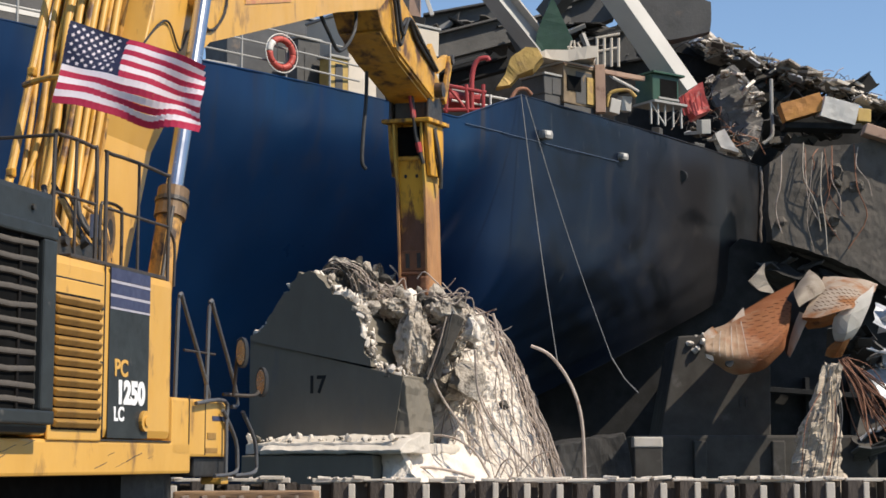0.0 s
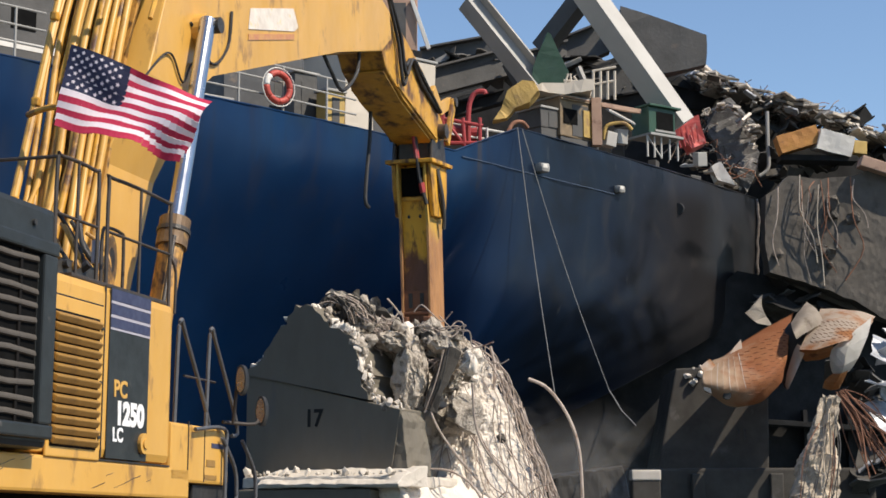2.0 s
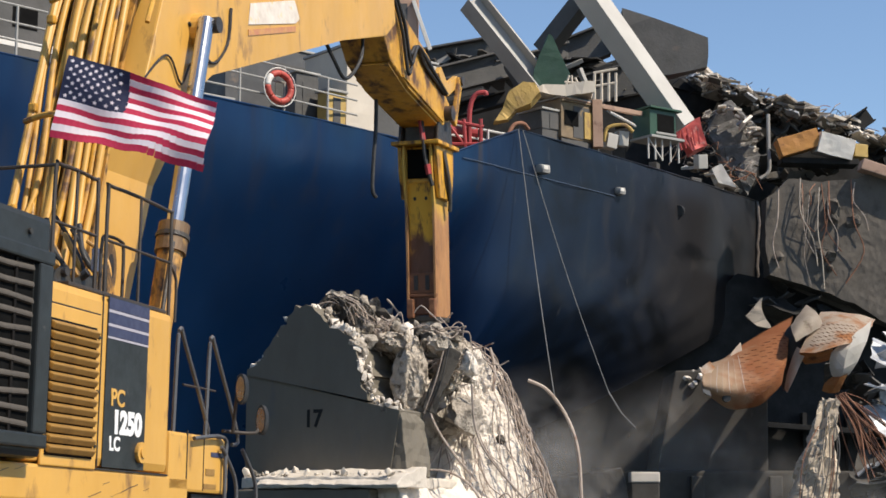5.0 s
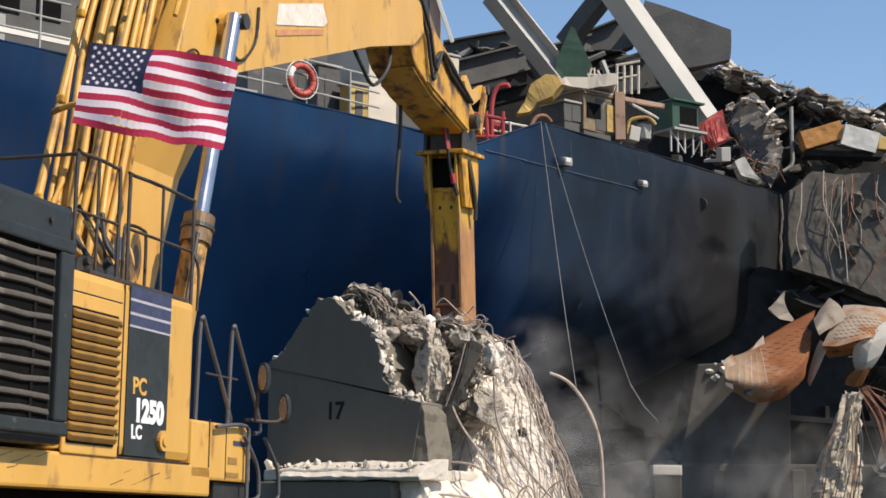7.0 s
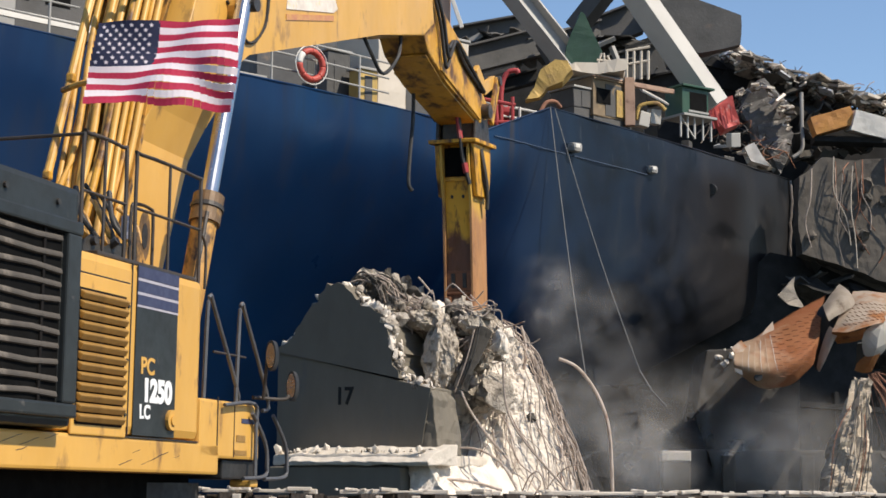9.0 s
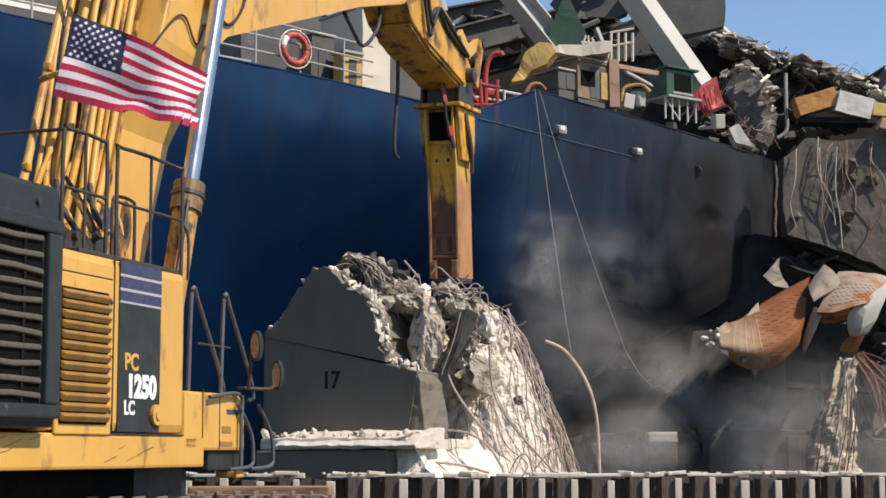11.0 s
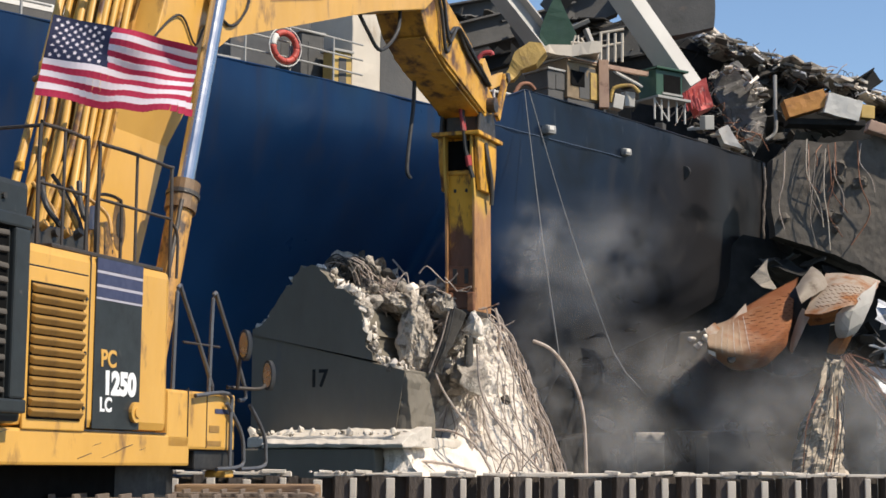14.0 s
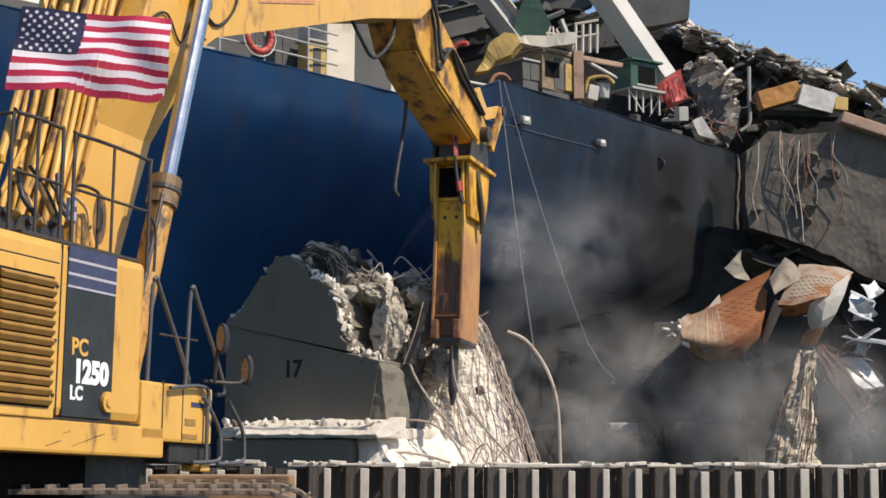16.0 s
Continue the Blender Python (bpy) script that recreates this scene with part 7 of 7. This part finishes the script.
# seconds, the upper hoist corner (x, z), and from it the upper and the lower fly corner (x, z)
FLIGHT = [
    (0, -3.77, 6.33, 1.35, -0.47, 1.33, -1.17),
    (0.5, -3.79, 6.39, 1.41, -0.32, 1.41, -1.17),
    (1, -3.74, 6.41, 1.45, -0.64, 1.38, -1.06),
    (1.5, -3.74, 6.45, 1.31, -0.78, 1.32, -1.21),
    (2, -3.74, 6.44, 1.43, -0.6, 1.13, -1.21),
    (2.5, -3.74, 6.4, 1.38, -0.3, 1.42, -1.18),
    (3, -3.73, 6.39, 1.4, -0.46, 1.42, -1.22),
    (5.5, -3.79, 6.3, 1.54, -0.51, 1.39, -1.16),
    (6, -3.81, 6.35, 1.5, -0.17, 1.35, -1.1),
    (6.5, -3.77, 6.37, 1.49, -0.27, 1.46, -1.14),
    (7, -3.79, 6.37, 1.5, -0.2, 1.38, -1.15),
    (7.5, -3.8, 6.34, 1.37, -0.41, 1.25, -1.04),
    (8, -3.8, 6.4, 1.37, -0.36, 1.34, -1.06),
    (8.5, -3.81, 6.4, 1.37, -0.2, 1.32, -0.95),
    (9, -3.8, 6.42, 1.44, 0.04, 1.37, -0.91),
    (9.5, -3.77, 6.43, 1.35, -0.31, 1.45, -1.1),
    (10, -3.86, 6.36, 1.4, -0.54, 1.17, -1.33),
    (12.5, -3.93, 6.36, 1.25, -0.7, 1.39, -1.05),
    (13, -3.95, 6.35, 1.32, -0.68, 1.43, -1.17),
    (13.5, -3.99, 6.33, 1.42, -0.66, 1.3, -1.17),
    (14, -3.98, 6.32, 1.45, -0.34, 1.43, -1.08),
    (14.5, -3.97, 6.31, 1.3, -0.59, 1.46, -1.1),
    (15, -4.01, 6.32, 1.43, -0.16, 1.4, -1.05),
    (15.5, -4.03, 6.33, 1.47, -0.32, 1.37, -1.02),
    (16, -4.02, 6.28, 1.5, -0.12, 1.44, -0.96),
]


def flight_at(t):
    """The corners at a moment; between two rows the fly end whips up and down."""
    for a, b in zip(FLIGHT, FLIGHT[1:]):
        if t <= b[0]:
            k = (t - a[0]) / (b[0] - a[0])
            row = [u + (v - u) * k for u, v in zip(a, b)]
            whip = math.sin(math.pi * k) if b[0] - a[0] < 1 else math.sin(math.tau * k * 2.5)
            turn = math.sin(a[0] * 5.3 + k)
            row[3] += 0.03 * whip
            row[4] += 0.11 * whip * turn
            row[6] -= 0.05 * whip * turn
            return row
    return FLIGHT[-1]


def flag_cloth(t):
    """A function from cloth coordinates (0 to 1 along the fly, 0 to 1 down the hoist) to places beside the upper hoist corner."""
    _, _, _, ax, az, bx, bz = flight_at(t)
    top, low, hoist = Vector((ax, 0, az)), Vector((bx, 0, bz)), Vector((-0.13, 0, -0.86))
    tight = min(1.0, (low - top).length / HOIST)
    slack = max(0.05, 1 - 0.5 * (top.length + (low - hoist).length) / FLY)
    swell = 0.42 * math.sqrt(slack)
    crease = 0.30 * (1 - tight)

    def place(u, v):
        flat = hoist * v * (1 - u) + (top * (1 - v) + low * v) * u
        arch = Vector((0, 0, 1)) * 0.10 * u * (1 - u) * (math.sin(t * 3.1) + 0.6) * (1 - 0.5 * v)
        wave = swell * min(1, u * 2.2) * math.sin(math.tau * (0.95 * u + 0.55 * v - 1.7 * t)) + 0.25 * swell * u * math.sin(math.tau * (2.1 * u - 0.9 * v - 2.3 * t))
        ripple = 0.016 * min(1, u * 2) * math.sin(math.tau * (3.2 * u + 1.1 * v - 1.3 * t)) + 0.010 * math.sin(math.tau * (1.5 * u - 1.5 * v + 0.8 * t))
        fold = crease * u * u * math.sin(math.tau * (1.1 * v + 0.2 * t))
        return flat + arch + Vector((0, (wave + fold) * 0.6 + ripple, 0))

    return place


def flag_rows():
    """Each small patch rides on the cloth where it belongs."""
    rows = {key: [] for key in patches}
    for i in range(65):
        t = i * 0.25
        place = flag_cloth(t)
        for (k, s), out in rows.items():
            u, v = (k + 0.5) / COLS, (s + 0.5) / STRIPES
            along = (place(u + 0.02, v) - place(u - 0.02, v)).normalized()
            down = place(u, v + 0.02) - place(u, v - 0.02)
            face = along.cross(-down).normalized()
            up = face.cross(along)
            m = Matrix((along, -face, up)).transposed()
            if m.determinant() < 0:
                m = Matrix((along, face, up)).transposed()
            out.append((t, Matrix.Translation(place(u, v)) @ m.to_4x4()))
    return rows


# ---- drifting dust ----
def dust_material():
    m = bpy.data.materials.new("drifting_dust")
    m.use_nodes = True
    nt = m.node_tree
    nt.nodes.remove(nt.nodes["Principled BSDF"])
    coord = nt.nodes.new("ShaderNodeTexCoord")
    info = nt.nodes.new("ShaderNodeObjectInfo")
    flat = nt.nodes.new("ShaderNodeVectorMath")
    flat.operation = "MULTIPLY"
    flat.inputs[1].default_value = (1, 0, 1)
    nt.links.new(coord.outputs["Object"], flat.inputs[0])
    size = nt.nodes.new("ShaderNodeVectorMath")
    size.operation = "LENGTH"
    nt.links.new(flat.outputs[0], size.inputs[0])
    fall = nt.nodes.new("ShaderNodeMapRange")
    fall.interpolation_type = "SMOOTHSTEP"
    fall.inputs["From Min"].default_value, fall.inputs["From Max"].default_value = 0.0, 0.92
    fall.inputs["To Min"].default_value, fall.inputs["To Max"].default_value = 1.0, 0.0
    nt.links.new(size.outputs["Value"], fall.inputs["Value"])
    tex = nt.nodes.new("ShaderNodeTexNoise")
    tex.noise_dimensions = "4D"
    tex.inputs["Scale"].default_value, tex.inputs["Detail"].default_value, tex.inputs["Roughness"].default_value = 1.9, 6, 0.6
    seed = nt.nodes.new("ShaderNodeMath")
    seed.operation = "MULTIPLY"
    seed.inputs[1].default_value = 60
    nt.links.new(info.outputs["Random"], seed.inputs[0])
    nt.links.new(seed.outputs[0], tex.inputs["W"])
    nt.links.new(coord.outputs["Object"], tex.inputs["Vector"])
    cloud = nt.nodes.new("ShaderNodeMapRange")
    cloud.inputs["From Min"].default_value, cloud.inputs["From Max"].default_value = 0.35, 0.76
    cloud.inputs["To Max"].default_value = 0.52
    nt.links.new(tex.outputs["Fac"], cloud.inputs["Value"])
    mul = nt.nodes.new("ShaderNodeMath")
    mul.operation = "MULTIPLY"
    nt.links.new(fall.outputs[0], mul.inputs[0])
    nt.links.new(cloud.outputs[0], mul.inputs[1])
    clear = nt.nodes.new("ShaderNodeBsdfTransparent")
    haze = nt.nodes.new("ShaderNodeBsdfDiffuse")
    haze.inputs["Color"].default_value = (0.66, 0.63, 0.60, 1)
    glow = nt.nodes.new("ShaderNodeBsdfTranslucent")
    glow.inputs["Color"].default_value = (0.66, 0.63, 0.60, 1)
    both = nt.nodes.new("ShaderNodeMixShader")
    both.inputs[0].default_value = 0.5
    nt.links.new(haze.outputs[0], both.inputs[1])
    nt.links.new(glow.outputs[0], both.inputs[2])
    mix = nt.nodes.new("ShaderNodeMixShader")
    nt.links.new(mul.outputs[0], mix.inputs[0])
    nt.links.new(clear.outputs[0], mix.inputs[1])
    nt.links.new(both.outputs[0], mix.inputs[2])
    nt.links.new(mix.outputs[0], nt.nodes["Material Output"].inputs["Surface"])
    return m


DUST = dust_material()
rnd = random.Random(77)
puffs = []
# start, size, and the way each puff drifts: from behind the heap, low along the hull or up past the hammer
PUFFS = []
for i in range(19):
    t0 = -2.6 + i * 0.75
    if i % 3 == 1:
        size = rnd.uniform(1.3, 2.0)
        way = ((0.9, 33.4, -1.2 - size), (0.9, 36.4, 4.2), (1.6 + (i // 3 % 5) * 1.2, 39.8, 2.6 + rnd.random() * 1.8))
    else:
        size = rnd.uniform(1.3, 2.1)
        way = ((1.3, 36.0 + (i % 5) * 0.7, -1.2 - size), (2.2, 36.4 + (i % 5) * 0.7, 2.0 + rnd.random()), (2.6 + (i % 5) * 1.15, 39.0, 2.0 + rnd.random() * 2.4))
    PUFFS.append((t0, size, *way))
PUFFS += [(11.2, 0.55, (0.5, 31.2, 2.6), (0.55, 29.4, 3.2), (0.9, 29.2, 4.0)), (13.2, 0.6, (0.4, 31.2, 2.4), (0.5, 29.3, 2.9), (1.0, 29, 3.9)),
          (1.4, 1.9, (6.4, 34.6, -4.0), (6.6, 34.6, 1.2), (7.0, 34.6, 2.2)), (1.6, 1.8, (8.6, 34.6, -4.0), (8.8, 34.6, 1.2), (9.2, 34.6, 2.0)), (7.4, 1.8, (8.0, 34.6, -4.0), (8.2, 34.6, 1.2), (8.6, 34.6, 2.4)),
          (5.2, 1.6, (1.4, 33.6, -4.0), (1.8, 33.8, 3.6), (3.0, 35.4, 5.8)), (6.6, 1.5, (1.2, 33.4, -4.0), (1.4, 33.4, 3.4), (2.4, 34.6, 5.2)), (8.4, 1.7, (1.4, 33.6, -4.0), (1.8, 33.8, 3.8), (3.4, 35.6, 6.4)),
          (3.3, 1.8, (8.0, 34.6, -4.0), (8.4, 34.6, 1.5), (9.0, 34.6, 2.4)), (4.4, 1.8, (6.6, 34.6, -4.0), (7.0, 34.6, 1.0), (7.6, 34.6, 1.8)), (8.8, 1.8, (7.2, 34.6, -4.0), (7.8, 34.6, 1.5), (8.8, 34.6, 2.4)), (10.8, 1.9, (6.2, 34.6, -4.0), (6.6, 34.6, 1.0), (7.2, 34.6, 2.0)),
          (3.6, 1.7, (4.6, 34.6, -4.0), (5.2, 34.6, 1.5), (6.4, 34.6, 2.6)), (5.2, 1.6, (5.6, 34.6, -4.0), (6.4, 34.6, 1.5), (7.6, 34.6, 3.0)), (7.8, 1.9, (5.0, 34.6, -4.0), (5.8, 34.6, 1.8), (6.8, 34.6, 2.8)),
          (9.8, 1.8, (6.0, 34.6, -4.0), (7.0, 34.6, 1.8), (8.4, 34.6, 3.2)), (11.0, 2.0, (4.4, 34.6, -4.0), (5.4, 34.6, 2.2), (6.2, 34.6, 3.0)),
          (3.9, 1.2, (2.2, 33, -3.5), (2.6, 32.6, 1.0), (3.4, 32.8, 2.2)), (7.0, 1.3, (2.0, 33, -3.5), (2.4, 32.6, 1.2), (3.2, 32.8, 2.6)), (10.4, 1.3, (2.0, 33, -3.5), (2.5, 32.4, 1.2), (3.0, 32.6, 2.2)),
          (3.6, 0.9, (1.2, 33.4, -3.0), (1.3, 33.0, 4.0), (1.6, 33.6, 5.8)), (5.4, 0.95, (1.2, 33.4, -3.0), (1.3, 33.0, 4.4), (1.9, 33.8, 6.4)), (7.0, 0.9, (1.2, 33.4, -3.0), (1.4, 33.0, 4.2), (1.7, 33.6, 6.0)),
          (2.9, 1.0, (2.6, 32.6, -2.6), (2.8, 32.4, 2.7), (3.6, 32.8, 2.1)), (4.0, 1.1, (2.5, 32.6, -2.6), (2.8, 32.4, 2.9), (3.6, 32.9, 2.3)), (5.2, 1.0, (2.4, 32.5, -2.6), (2.7, 32.2, 2.9), (3.4, 32.6, 2.2)), (7.0, 1.1, (2.6, 32.6, -2.6), (2.9, 32.4, 2.7), (3.8, 32.9, 2.2)),
          (5.0, 0.5, (0.7, 31.2, 3.4), (0.9, 29.8, 3.8), (1.4, 30, 5.2))]
for i, (t0, size, start, middle, last) in enumerate(PUFFS):
    bm = bmesh.new()
    bmesh.ops.create_icosphere(bm, subdivisions=4, radius=1)
    for v in bm.verts:
        v.co += noise.noise_vector(v.co * 1.2 + Vector((i * 5, 0, 0))) * 0.25
        v.co.y *= 0.45
    bmesh.ops.delete(bm, geom=[v for v in bm.verts if v.co.y > 0.12 or math.hypot(v.co.x, v.co.z) > 1.02], context="VERTS")
    ob = tagged(part("dust_cloud", bm, DUST, smooth=True), "thin grey-white concrete dust drifting past the hull", "dust", "dust clouds", "stuff")
    ob.scale = (size * 1.15, size * 0.8, size)
    puffs.append((ob, t0, start, middle, last))


def puff_rows(t0, start, middle, last):
    a, b, c = Vector(start), Vector(middle), Vector(last)
    rows = [(0.0, a)] if t0 > 0 else []
    for dt, k in ((0, 0.0), (1.0, 0.3), (2.0, 0.55), (3.5, 0.8), (5.5, 1.0)):
        if t0 + dt < 16:
            p = a.lerp(b, k).lerp(b.lerp(c, k), k)
            rows.append((max(0.0, t0 + dt), p))
    rows.append((16.0, rows[-1][1] + (c - b) * 0.02 * (16 - rows[-1][0])))
    return [(t, pose(*p, 0, 12 * t / 16, 0)) for t, p in rows]


# ---- what moves ----
def motions():
    walk(exc, [(r[0], excavator_pose(r)) for r in MOVES])
    walk(boom, [(r[0], pose(0, *FOOT, r[8] - BOOM0)) for r in MOVES])
    walk(stick, [(r[0], pose(0, r[4], r[5], -r[7] + 3)) for r in MOVES])
    walk(hammer, [(r[0], pose(0, r[4], r[5], r[6])) for r in MOVES])
    base = Vector((0.66, 0.72, 2.75))
    tubes, rods = [], []
    for r in MOVES:
        head = pose(0, *FOOT, r[8] - BOOM0) @ Vector((0.66, 1.62, 4.45))
        a = -math.degrees(math.atan2(head.y - base.y, head.z - base.z))
        tubes.append((r[0], pose(*base, a)))
        rods.append((r[0], pose(*head, a)))
    walk(lift, tubes)
    walk(rod, rods)
    walk(flag, [(i / 4, pose(flight_at(i / 4)[1], 16.3, flight_at(i / 4)[2])) for i in range(65)])
    for key, rows in flag_rows().items():
        walk(patches[key], rows)
    for ob, t0, start, middle, last in puffs:
        walk(ob, puff_rows(t0, start, middle, last))


motions()
